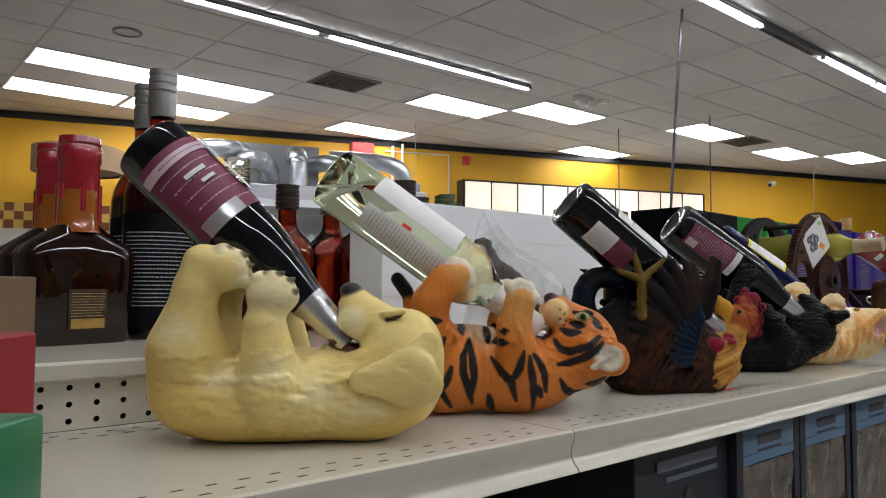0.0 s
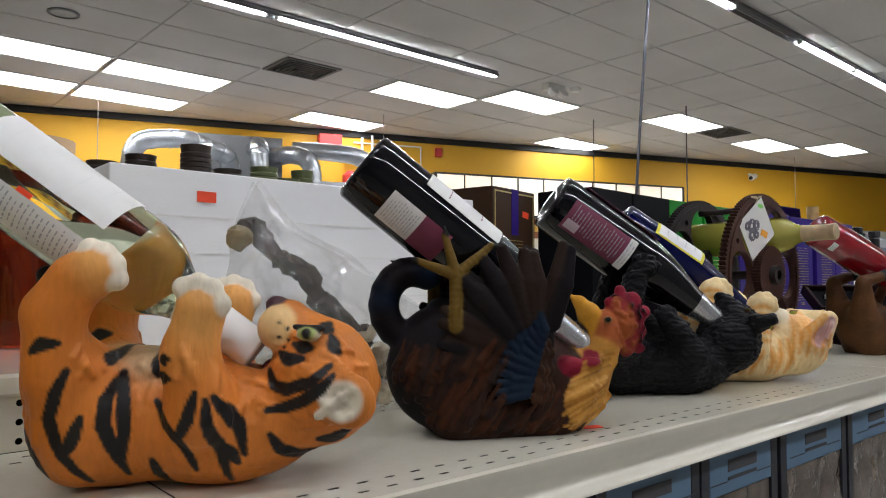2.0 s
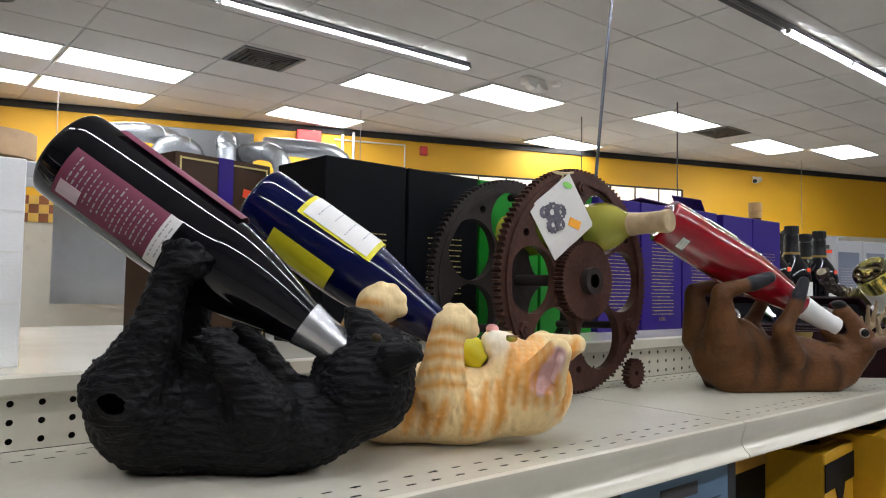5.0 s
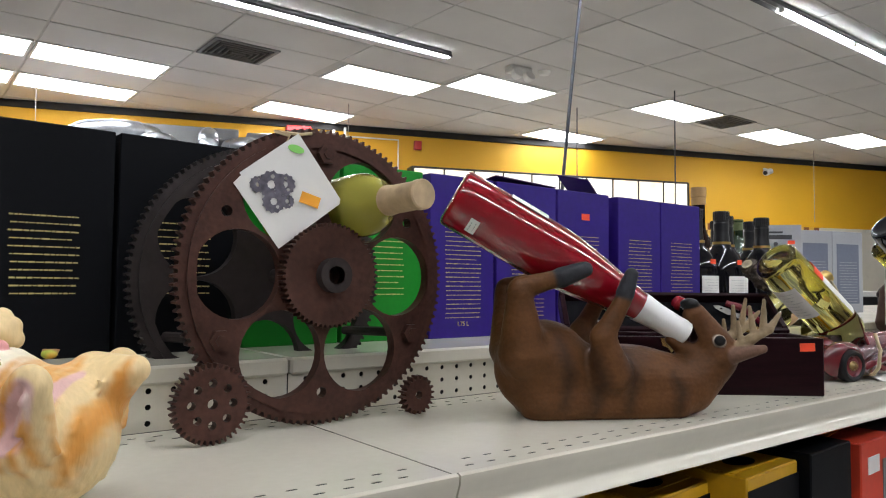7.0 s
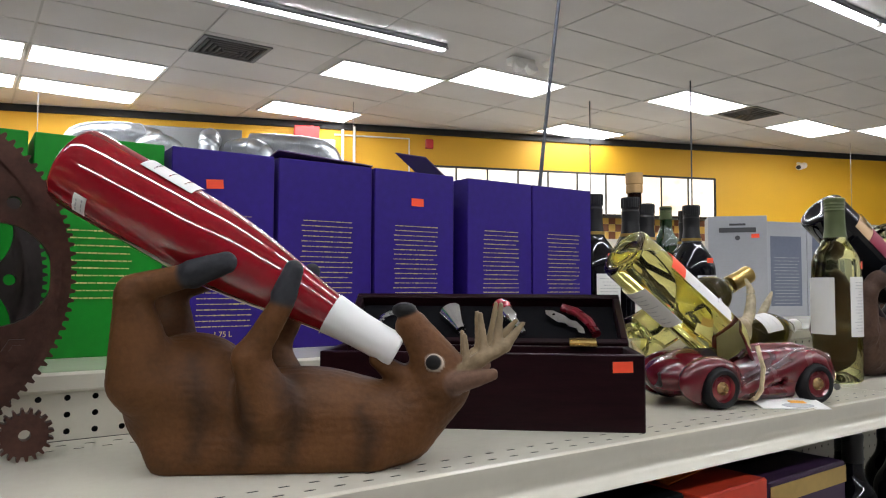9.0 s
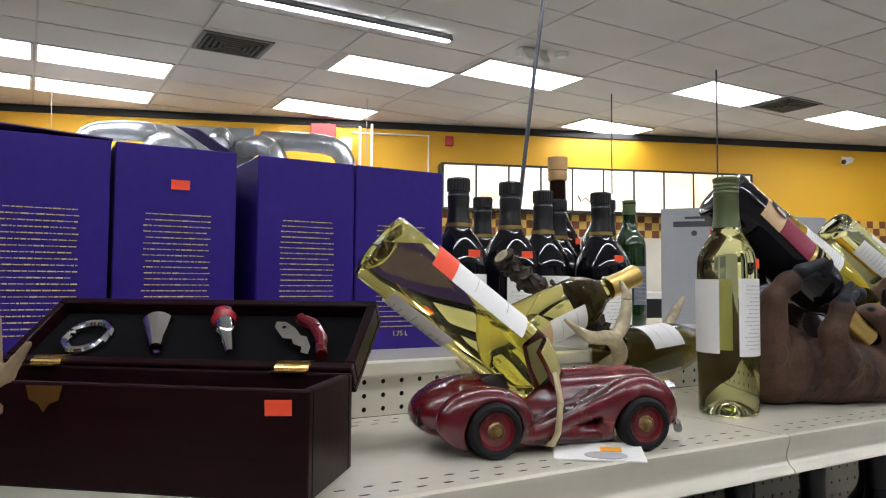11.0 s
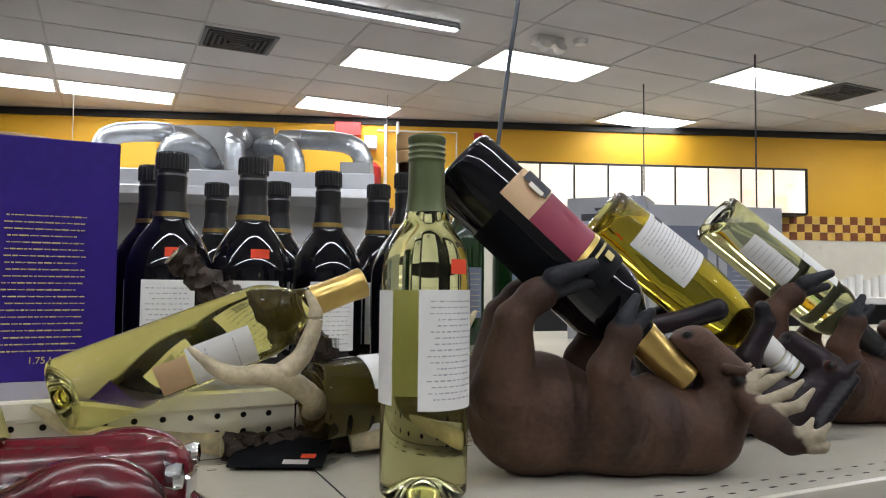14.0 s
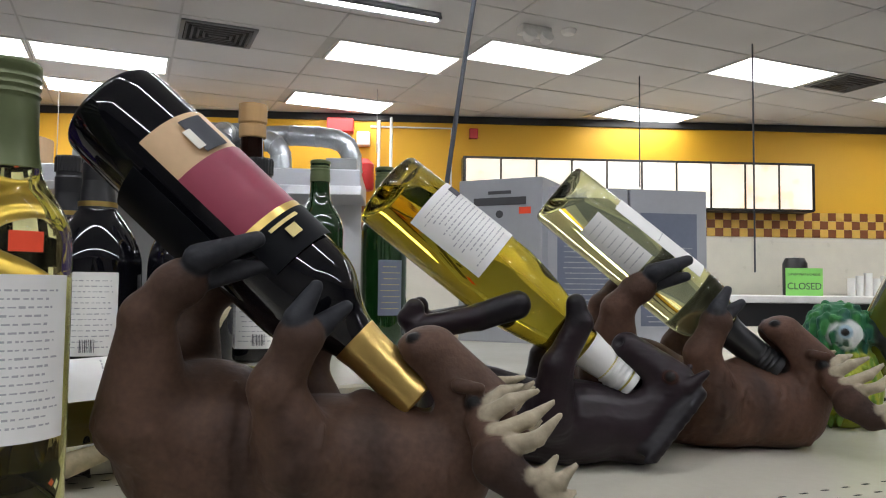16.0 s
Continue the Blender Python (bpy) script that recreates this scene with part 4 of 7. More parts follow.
for x, z, x1, z1 in ((-118, 20, -60, 6), (-60, 6, 40, 4), (40, 4, 118, 18), (-128, 70, -112, 110)):
    c.stroke((0.74, 0.52, 0.13), 12, (x, z), (x1, z1), edge=26)
# creamy highlights painted over the airbrushed yellow as soft patches
for x, z in ((-50, 60), (-6, 66), (30, 44), (70, 30), (-92, 100)):
    c.stroke(W, 9, (x - 12, z), (x, z + 5), (x + 14, z + 2), edge=22)
for k in range(130):
    x, z = R4.uniform(-118, 80), R4.uniform(10, 84)
    c.tuft(x, z, R4.uniform(8, 14), R4.uniform(-4, 5), 1.9, 1.2, None, 3.0)
figure("puppy_figure", "cream yellow resin puppy lying on its back, holding a bottle", DOG, c.mesh("puppy_figure", M["fur"], 0.12, 5.0))

TIGER = pose(0.60, 0.60, SHELF, 0, 0, -38)
c = Clay((-135, -75, -4), (165, 75, 200), 1.7, (25, 666, 145))
O, O2, W = (0.64, 0.20, 0.030), (0.72, 0.34, 0.09), (0.79, 0.70, 0.55)
c.ball((-56, 0, 48), (54, 50, 50), O, 12)
c.ball((20, 0, 44), (78, 48, 45), O, 20)
c.ball((-30, 0, 84), (44, 30, 15), (0.62, 0.43, 0.24), 12)
c.both("ball", (-74, -30, 54), (32, 28, 52), O, k=12)
c.both("limb", (-84, -42, 80), (-86, -48, 122), 23, 19, O, k=10)
c.both("limb", (-86, -48, 126), (-70, -48, 148), 19, 19, O, k=8)
c.both("ball", (-55, -49, 156), (17, 17, 17), O2, k=8)
c.both("limb", (20, -40, 52), (12, -48, 96), 26, 18, O, k=6)
c.both("limb", (12, -48, 96), (20, -48, 128), 17, 17, O2, k=8)
for x, z in ((-60, 171), (-50, 168), (-43, 160), (-41, 149)):
    c.both("ball", (x, -51, z), 8, W, k=3)
for x, z in ((8, 143), (18, 146), (28, 142), (34, 131)):
    c.both("ball", (x, -51, z), 8, W, k=3)
c.limb((-96, 30, 70), (-104, 24, 136), 8, 7, O, 6)
c.limb((-106, 24, 138), (-116, 20, 152), 8.5, 8, BLK, 2)
c.ball((98, 0, 72), (42, 45, 46), O, 12)
c.limb((94, 0, 92), (72, 0, 116), 30, 18, O, 8)
c.both("ball", (66, -13, 113), (14, 12, 16), (0.76, 0.50, 0.22), k=4)
c.limb((88, 0, 60), (44, 0, 76), 19, 9, (0.72, 0.46, 0.25), 6)
c.limb((20, 0, 118), (62, 0, 84), 15, 12.5, (0.10, 0.02, 0.02), 3, cut=True)
c.limb((40, 0, 98), (64, 0, 84), 7, 5, (0.10, 0.02, 0.02), 3, cut=True, flat=0.5)
c.ball((62, 0, 84), (9, 15, 6), (0.16, 0.03, 0.03), 2)
c.ball((63, 0, 130), (8.5, 11, 7), (0.06, 0.02, 0.03), 2.5)
c.both("limb", (114, -42, 66), (130, -50, 58), 20, 18, O, k=4, flat=1.9)
c.both("ball", (122, -62, 59), (17, 11, 15), W, k=3, cut=True)
for q in range(5):
    c.both("limb", (106 + 3 * q, -50, 48 + 2 * q), (116 + 4 * q, -55, 56 + 3 * q), 2.6, 1.4, W, k=2)
c.both("ball", (95, -35, 109), (8.5, 7, 5.5), (0.66, 0.62, 0.44), k=1.5)
c.both("ball", (95, -38.5, 109), (5.6, 5, 4.4), (0.40, 0.46, 0.14), k=1)
c.both("ball", (95, -42, 109), (2.6, 2.6, 3.2), BLK, k=1)
c.both("limb", (85, -35, 114), (106, -37, 113), 2.2, 2.2, BLK, k=1)
for pts in (((-69, 85), (-76, 68), (-82, 51), (-74, 25), (-60, 2)), ((-61, 51), (-66, 36), (-70, 26)), ((-39, 81), (-47, 62), (-47, 44), (-40, 22), (-35, 6)), ((-39, 80), (-36, 60), (-34, 40), (-36, 18)),
            ((-13, 60), (-2, 44), (8, 34), (16, 10)), ((21, 69), (16, 50), (7, 34)), ((-16, 17), (-14, 6), (-9, -4)), ((28, 64), (30, 46), (35, 28), (38, -2)), ((33, 66), (42, 54), (48, 43), (51, 21)), ((36, 30), (42, 22), (46, 14)),
            ((69, 34), (76, 22), (88, 15), (112, 15)), ((65, 80), (70, 70), (80, 67), (100, 74), (114, 86)), ((66, 52), (80, 54), (94, 60), (108, 70), (116, 79)), ((103, 28), (114, 28), (126, 35)),
            ((73, 93), (80, 89), (92, 90)), ((84, 100), (92, 98), (98, 98)), ((112, 106), (114, 100), (119, 94)), ((-49, 99), (-47, 88)), ((-18, 96), (-16, 77)), ((-92, 98), (-84, 104), (-74, 104)), ((-10, 78), (-4, 79), (2, 79)), ((-4, 92), (2, 93)), ((-106, 40), (-98, 20), (-90, 4)), ((104, 114), (112, 110))):
    c.stroke(BLK, 4.7, *pts, at=-42, edge=1.2)
for x, z in ((70, 106), (76, 112), (70, 117), (77, 104), (74, 99)):
    c.stroke(BLK, 2.0, (x, z), (x + 1, z), at=-24)
for k in range(90):
    x, z = R4.uniform(-100, 60), R4.uniform(8, 92)
    c.tuft(x, z, R4.uniform(-3, 3), R4.uniform(7, 12), 2.0, 1.0, None, 2.5)
for k in range(150):
    x, z = R4.uniform(52, 128), R4.uniform(20, 112)
    c.tuft(x, z, R4.uniform(6, 11), R4.uniform(-7, 2), 1.8, 0.9, None, 2.0)
for k in range(40):
    x, z = R4.uniform(-60, 20), R4.uniform(84, 98)
    c.tuft(x, z, R4.uniform(-3, 3), R4.uniform(5, 9), 3.0, 1.4, None, 2.0)
figure("tiger_figure", "orange striped resin tiger cub lying on its back, holding a bottle", TIGER, c.mesh("tiger_figure", M["clay"], 0.12, 3.0))

ROOSTER = pose(0.915, 0.575, SHELF, 0, 0, -28)
c = Clay((-150, -78, -4), (175, 78, 215), 1.45, (-52, 630, 140))
B, BR, BL, G, RD = (0.010, 0.008, 0.009), (0.030, 0.012, 0.007), (0.009, 0.018, 0.034), (0.50, 0.23, 0.04), (0.22, 0.012, 0.028)
c.ball((-28, 0, 60), (90, 48, 62), BR, 12)
c.ball((-72, 0, 66), (48, 44, 58), B, 16)
c.ball((36, 0, 42), (62, 44, 42), BR, 16)
for s in (-1, 1):
    c.limb((-58, 24 * s, 16), (42, 24 * s, 15), 22, 20, BR, 20)
c.limb((68, 0, 38), (96, 0, 74), 37, 23, G, 12)
c.ball((104, 0, 94), (19, 18, 25), (0.34, 0.085, 0.025), 8)
for k in range(12):
    a, a2 = radians(60 + 24 * k), radians(60 + 24 * (k + 1))
    c.limb((-97 + 29 * math.cos(a), 6, 125 + 33 * math.sin(a)), (-97 + 29 * math.cos(a2), 6, 125 + 33 * math.sin(a2)), 14, 14, (B if k % 4 else (0.007, 0.016, 0.034)), 4, flat=0.7)
c.both("ball", (-14, -36, 92), (52, 14, 52), B, k=8)
rk = random.Random(3)
for row, (n, a0, a1, r0, r1, rad, y) in enumerate(((9, 172, 112, 44, 94, 9, -45), (9, 152, 86, 40, 108, 9.5, -48), (7, 126, 66, 46, 120, 11, -51))):
    for k in range(n):
        a = radians(a0 + (a1 - a0) * k / (n - 1))
        rr, a = r1 + rk.uniform(-11, 8), a + rk.uniform(-0.06, 0.06)
        pts = [(16 + q * math.cos(a + 0.10 * (q / rr - 0.5)), y - 2 * math.sin(3.1 * q / rr), 64 + q * math.sin(a + 0.10 * (q / rr - 0.5))) for q in (r0, r0 * 0.45 + rr * 0.55, rr)]
        col = rk.choice((B, (0.013, 0.010, 0.010), (0.018, 0.011, 0.009), (0.024, 0.014, 0.010)))
        c.both("limb", pts[0], pts[1], rad * 0.9, rad, col, k=1.0, flat=2.1)
        c.both("limb", pts[1], pts[2], rad, rad * 0.55, col, k=1.2, flat=2.1)
for row in (1, 0):
    for k in range(10):
        u = k / 9
        a = radians(104 + 92 * u)
        x, z = 24 - 20 * u - (0 if row == 0 else 13 + 4 * math.sin(3 * u)), 98 - 64 * u - 3 * row
        c.both("limb", (x, -57 + 3 * row, z), (x + 17 * math.cos(a), -56 + 3 * row, z + 17 * math.sin(a)), 5.4, 3.4, BL if row else rk.choice((BL, (0.006, 0.013, 0.028))), k=0.8, flat=1.6)
for k in range(7):
    for j in range(3):
        c.both("ball", (15 + 7 * j + 3.5 * (k % 2), -55 + 3.5 * j, 30 + 9 * k), (6.0, 2.6, 6.5), rk.choice(((0.055, 0.024, 0.011), (0.035, 0.015, 0.008))), k=0.8)
for k in range(260):
    x, z = rk.uniform(-118, 62), rk.uniform(4, 74)
    if -32 < x < 46 and z > 22:
        continue
    ln = rk.uniform(18, 32)
    c.tuft(x, z, ln * (0.25 + 0.55 * (x + 118) / 180), ln * rk.uniform(0.5, 1.0), 3.6, 1.4, rk.choice(((0.060, 0.020, 0.009), (0.026, 0.013, 0.009), (0.042, 0.016, 0.008), (0.020, 0.012, 0.010), (0.030, 0.013, 0.008))), 1.6)
for k in range(70):
    x, z = rk.uniform(66, 116), rk.uniform(14, 72)
    c.tuft(x, z, -rk.uniform(18, 30), -rk.uniform(4, 14) - 0.2 * (x - 66), 2.6, 1.2, rk.choice(((0.60, 0.32, 0.08), (0.46, 0.21, 0.035), (0.55, 0.27, 0.055))), 3.0)
FT = (0.17, 0.105, 0.022)
for p, q, r0, r1, n in (((-68, 104), (-68, 155), 6.0, 6.2, 9), ((-68, 155), (-79, 194), 6, 3.6, 9), ((-68, 155), (-107, 169), 6, 3.6, 9), ((-68, 155), (-31, 185), 6, 3.6, 9)):
    for j in range(n):
        u = j / (n - 1)
        c.both("ball", (p[0] + (q[0] - p[0]) * u, -49, p[1] + (q[1] - p[1]) * u), r0 + (r1 - r0) * u, FT, k=0.6)
    c.both("limb", (p[0], -49, p[1]), (q[0], -49, q[1]), r0 * 0.8, r1 * 0.8, (0.15, 0.09, 0.02), k=0.6)
for x, z, dx, dz in ((-78, 196, -2, 8), (-109, 169, -8, 3), (-27, 184, 7, 4)):
    c.both("limb", (x, -49, z), (x + dx, -49, z + dz), 3, 1.2, BLK, k=1)
BK = (0.62, 0.29, 0.03)
c.limb((91, 0, 94), (88, 0, 115), 10, 11.5, BK, 3)
c.limb((88, 0, 115), (78, 0, 127), 11.5, 6.5, BK, 4)
c.limb((78, 0, 127), (69, 0, 133), 6.5, 2.4, BK, 3)
c.limb((92, 0, 84), (52, 0, 83), 8.5, 4.2, BK, 3)
c.limb((58, 0, 108), (80, 0, 96), 11, 5, (0.08, 0.02, 0.02), 2, cut=True, flat=0.6)
c.limb((20, 0, 124), (60, 0, 97), 14, 12.5, (0.08, 0.02, 0.02), 2, cut=True)
c.stroke(G, 15, (104, 62), (88, 40), (76, 16), at=-30, edge=5)
for k in range(46):
    u, q = k / 45, rk.uniform(-1, 1)
    x, z = 98 - 14 * u + 4 * q, 74 - 56 * u
    ln = 26 + 16 * math.sin(math.pi * u) + 6 * q
    c.stroke(rk.choice(((0.50, 0.25, 0.05), (0.40, 0.18, 0.032), (0.46, 0.22, 0.04), (0.30, 0.12, 0.02), (0.56, 0.32, 0.09))), 2.2, (x + 14, z + 2), (x, z - 2), (x - ln * 0.5, z - 6 - 4 * u), (x - ln, z - 9 - 10 * u), at=-30, edge=2.5)
c.both("ball", (58, -33, 60), (15, 9, 11), RD, k=2)
c.both("ball", (82, -31, 62), (13, 8, 8), (0.26, 0.012, 0.026), k=3)
c.both("ball", (106, -17, 109), (5, 3.0, 3.0), (0.30, 0.20, 0.08), k=1)
c.both("ball", (106, -19.4, 109), (2.2, 1.4, 2.2), BLK, k=1)
c.ball((129, 0, 103), (21, 9, 30), RD, 5)
for a, r in ((124, 27), (92, 34), (58, 29), (22, 33), (-14, 28), (-46, 33), (-76, 27)):
    q = radians(a)
    c.limb((124, 0, 102), (126 + r * 0.86 * math.cos(q), 2, 103 + r * 1.06 * math.sin(q)), 10, 7.0 + 1.6 * math.sin(a), RD, 6)
for k in range(60):
    c.tuft(rk.uniform(112, 150), rk.uniform(76, 132), rk.uniform(-3, 3), rk.uniform(-3, 3), 2.2, 1.8, None, 2.0)
for pts in (((78, 64), (86, 70), (92, 72)), ((50, 58), (60, 60), (66, 64))):
    c.stroke(RD, 7, *pts, at=-30, edge=2)
figure("rooster_figure", "dark brown resin rooster with a blue wing, holding a bottle", ROOSTER, c.mesh("rooster_figure", M["darkclay"], 0.2, 0.9))

BEAR = pose(1.235, 0.62, SHELF, 0, 0, -35)
c = Clay((-130, -72, -4), (195, 72, 200), 1.7, (-144, 783, 136))
B, B2 = (0.0060, 0.0060, 0.0070), (0.011, 0.011, 0.013)
c.ball((-48, 0, 46), (58, 54, 48), B, 12)
c.ball((30, 0, 36), (84, 50, 40), B, 20)
c.both("limb", (-58, -38, 66), (-38, -46, 112), 36, 18, B, k=12)
c.both("limb", (-38, -46, 112), (-28, -46, 152), 17, 15, B, k=8)
c.both("ball", (-16, -46, 168), (18, 16, 14), B, k=6)
for x, z in ((-26, 180), (-16, 182), (-6, 180), (1, 172)):
    c.both("ball", (x, -49, z), 6.5, B, k=2)
    c.both("limb", (x, -53, z + 3), (x + 4, -54, z + 7), 2.2, 1.2, B2, k=0.8)
c.both("limb", (48, -40, 48), (28, -48, 84), 26, 16, B, k=8)
c.both("limb", (28, -48, 84), (14, -48, 100), 15, 12, B, k=6)
for x, z in ((4, 106), (10, 111), (17, 112), (24, 108)):
    c.both("ball", (x, -50, z), 5.5, B, k=2)
    c.both("limb", (x - 2, -52, z + 2), (x - 6, -53, z + 4), 2.2, 1.2, B2, k=0.8)
c.ball((114, 0, 68), (42, 41, 42), B, 14)
c.limb((128, 0, 92), (111, 0, 117), 28, 15, B, 10)
c.limb((112, 0, 60), (80, 0, 84), 19, 8, B, 8)
c.limb((60, 0, 124), (94, 0, 98), 15.5, 13.5, B, 3, cut=True)
c.limb((78, 0, 102), (102, 0, 90), 7, 5, B, 3, cut=True, flat=0.5)
c.both("limb", (150, -34, 92), (170, -42, 97), 13, 8, B, k=4)
c.both("ball", (136, -34, 110), (4, 4, 4), (0.06, 0.04, 0.02), k=1)
c.ball((104, 0, 128), (8, 9, 6), (0.003, 0.003, 0.003), 3)
for k in range(420):
    x, z = R4.uniform(-104, 166), R4.uniform(4, 122)
    u = R4.uniform(7, 12)
    c.tuft(x, z, u, R4.uniform(-5, 3), 2.4, 0.8, B2 if k % 3 == 0 else B, 1.0)
figure("bear_figure", "black furry resin bear lying on its back, holding a bottle", BEAR, c.mesh("bear_figure", M["darkfur"], 2.0))

CAT = pose(1.44, 0.60, SHELF, 0, 0, -40)
c = Clay((-130, -76, -4), (170, 76, 175), 1.7, (149, 632, 158))
C1, C2, W = (0.83, 0.63, 0.33), (0.75, 0.34, 0.07), (0.86, 0.79, 0.62)
c.ball((-46, 0, 45), (52, 50, 46), C1, 12)
c.ball((20, 0, 38), (72, 48, 40), C1, 20)
c.ball((-22, 0, 70), (44, 28, 18), W, 12)
c.both("limb", (-76, -38, 58), (-84, -46, 108), 26, 19, C1, k=12)
c.both("ball", (-66, -46, 133), (22, 17, 19), C1, k=6)
c.both("limb", (-4, -42, 48), (0, -48, 96), 24, 17, C1, k=6)
c.both("ball", (8, -47, 114), (20, 17, 15), C1, k=6)
for x, z in ((-66, 148), (-55, 146), (-48, 138), (-47, 128)):
    c.both("ball", (x, -50, z), 7.5, C1, k=2.5)
for x, z in ((4, 125), (15, 125), (23, 118), (25, 108)):
    c.both("ball", (x, -50, z), 7.5, C1, k=2.5)
c.ball((88, 0, 54), (48, 47, 46), C1, 12)
c.ball((66, 0, 92), (20, 22, 17), W, 8)
c.both("ball", (58, -11, 98), (13, 11, 11), W, k=3)
c.ball((57, 0, 111), (6.5, 7, 5), (0.70, 0.32, 0.30), 2)
c.limb((70, 0, 52), (44, 0, 62), 17, 9, W, 6)
c.limb((0, 0, 112), (46, 0, 80), 17, 16, (0.30, 0.10, 0.08), 3, cut=True)
c.both("limb", (96, -40, 58), (110, -54, 88), 24, 13, C1, k=4, flat=1.5)
c.both("limb", (95, -60, 58), (108, -65, 84), 13, 7, (0.72, 0.45, 0.42), k=2.5, cut=True)
c.both("limb", (106, -56, 60), (112, -60, 82), 3, 2, (0.78, 0.60, 0.52), k=2)
c.limb((112, 26, 84), (142, 14, 96), 24, 10, C1, 8)
c.both("ball", (70, -30, 101), (6, 4, 3.2), (0.34, 0.42, 0.06), k=1.5)
c.both("limb", (65, -31, 104), (76, -32, 104), 1.3, 1.3, (0.25, 0.12, 0.05), k=1)
for k in range(9):
    x = -92 + 19 * k + 5 * math.sin(k * 2.3)
    c.stroke(C2, 5.0, (x - 6, 6), (x, 28), (x - 4 + 8 * (k % 2), 50 + 8 * math.sin(k)), at=-42, edge=7)
for k in range(6):
    c.stroke(C2, 3.6, (58 + 11 * k, 34 + 4 * (k % 2)), (64 + 9 * k, 66), (72 + 6 * k, 98), at=-40, edge=6)
for z in (66, 84, 100, 112):
    c.stroke(C2, 3.4, (-104, z), (-84, z + 4), (-62, z + 2), at=-46, edge=6)
for z in (56, 70, 83, 95):
    c.stroke(C2, 3.2, (-24, z - 3), (-4, z + 3), (20, z - 1), at=-46, edge=6)
for z in (124, 136):
    c.stroke(C2, 3.0, (-92, z - 4), (-78, z), (-62, z - 2), at=-46, edge=6)
for k in range(4):
    c.stroke(C2, 4.0, (118 + 5 * k, 30 + 14 * k), (128 + 3 * k, 50 + 13 * k), (126 + 5 * k, 74 + 9 * k), at=-10, edge=7)
c.stroke(C2, 3.0, (-14, 106), (2, 111), (18, 107), at=-46, edge=6)
for k in range(160):
    x, z = R4.uniform(-92, 128), R4.uniform(8, 92)
    c.tuft(x, z, R4.uniform(-3, 4), R4.uniform(7, 13), 2.2, 1.0, None, 2.5)
c.stroke((0.74, 0.46, 0.43), 7.0, (92, 46), (100, 66), (108, 86), at=-58)
figure("cat_figure", "cream and orange striped resin cat on its back, holding a bottle", CAT, c.mesh("cat_figure", M["clay"], 0.15, 4.0))

DEER = pose(2.096, 0.593, SHELF, 0, 0, -33)
c = Clay((-135, -82, -4), (255, 82, 195), 1.8, (-249, 870, 155))
D1, D2, A = (0.105, 0.044, 0.016), (0.048, 0.022, 0.011), (0.27, 0.20, 0.12)
c.ball((-56, 0, 56), (58, 50, 57), D1, 12)
c.ball((40, 0, 42), (84, 44, 42), D1, 22)
c.ball((108, 0, 34), (40, 34, 32), D1, 18)
for s in (-1, 1):
    c.limb((-62, 24 * s, 14), (98, 18 * s, 14), 23, 20, D1, 16)
c.both("limb", (-80, -34, 74), (-84, -44, 140), 29, 15, D1, k=14)
c.both("limb", (-84, -44, 150), (-40, -46, 162), 13, 10, D1, k=6)
c.both("limb", (-32, -46, 164), (-4, -46, 174), 12, 9, HF, k=2)
c.both("limb", (28, -36, 50), (18, -46, 92), 25, 14, D1, k=10)
c.both("limb", (18, -46, 92), (44, -46, 138), 13, 9.5, D1, k=7)
c.both("limb", (46, -46, 146), (54, -46, 168), 10.5, 8, HF, k=2)
c.limb((126, 0, 32), (154, 0, 62), 30, 27, D1, 12)
c.limb((160, 0, 74), (134, 0, 118), 27, 15, D1, 7)
c.ball((127, 0, 133), (11, 12, 7), BLK, 3)
c.limb((146, 0, 62), (104, 0, 90), 17, 8, D1, 6)
c.limb((80, 0, 118), (128, 0, 92), 8, 6, (0.05, 0.02, 0.02), 3, cut=True, flat=0.5)
c.limb((80, 0, 124), (130, 0, 96), 11, 10, (0.05, 0.02, 0.02), 3, cut=True)
c.both("ball", (165, -24, 88), (7.5, 4.5, 7.0), (0.55, 0.47, 0.38), k=2)
c.both("ball", (165, -27, 88), (6.4, 3.6, 6), BLK, k=1)
c.both("limb", (182, -22, 70), (220, -34, 78), 10, 5, (0.16, 0.09, 0.06), k=3, flat=1.0)
c.both("limb", (182, -16, 76), (204, -25, 90), 6.5, 6.0, A, k=3)
c.both("limb", (204, -25, 90), (228, -28, 102), 6.0, 5.0, A, k=3)
c.both("limb", (228, -28, 102), (242, -24, 122), 5.0, 2.2, A, k=2)
c.both("limb", (209, -25, 92), (203, -20, 130), 5.0, 2.2, A, k=2)
c.both("limb", (220, -27, 98), (222, -22, 138), 5.0, 2.2, A, k=2)
c.both("limb", (192, -20, 82), (188, -18, 112), 4.6, 2.2, A, k=2)
for x, z0, z1 in ((-40, 16, 92), (-4, 10, 80), (36, 12, 84), (96, 10, 50)):
    c.stroke(D2, 8.0, (x, z0), (x + 6, (z0 + z1) / 2), (x - 4, z1), edge=14)
figure("deer_figure", "brown resin deer with antlers lying on its back, holding a bottle", DEER, c.mesh("deer_figure", M["browncl"], 0.35, 3.0))


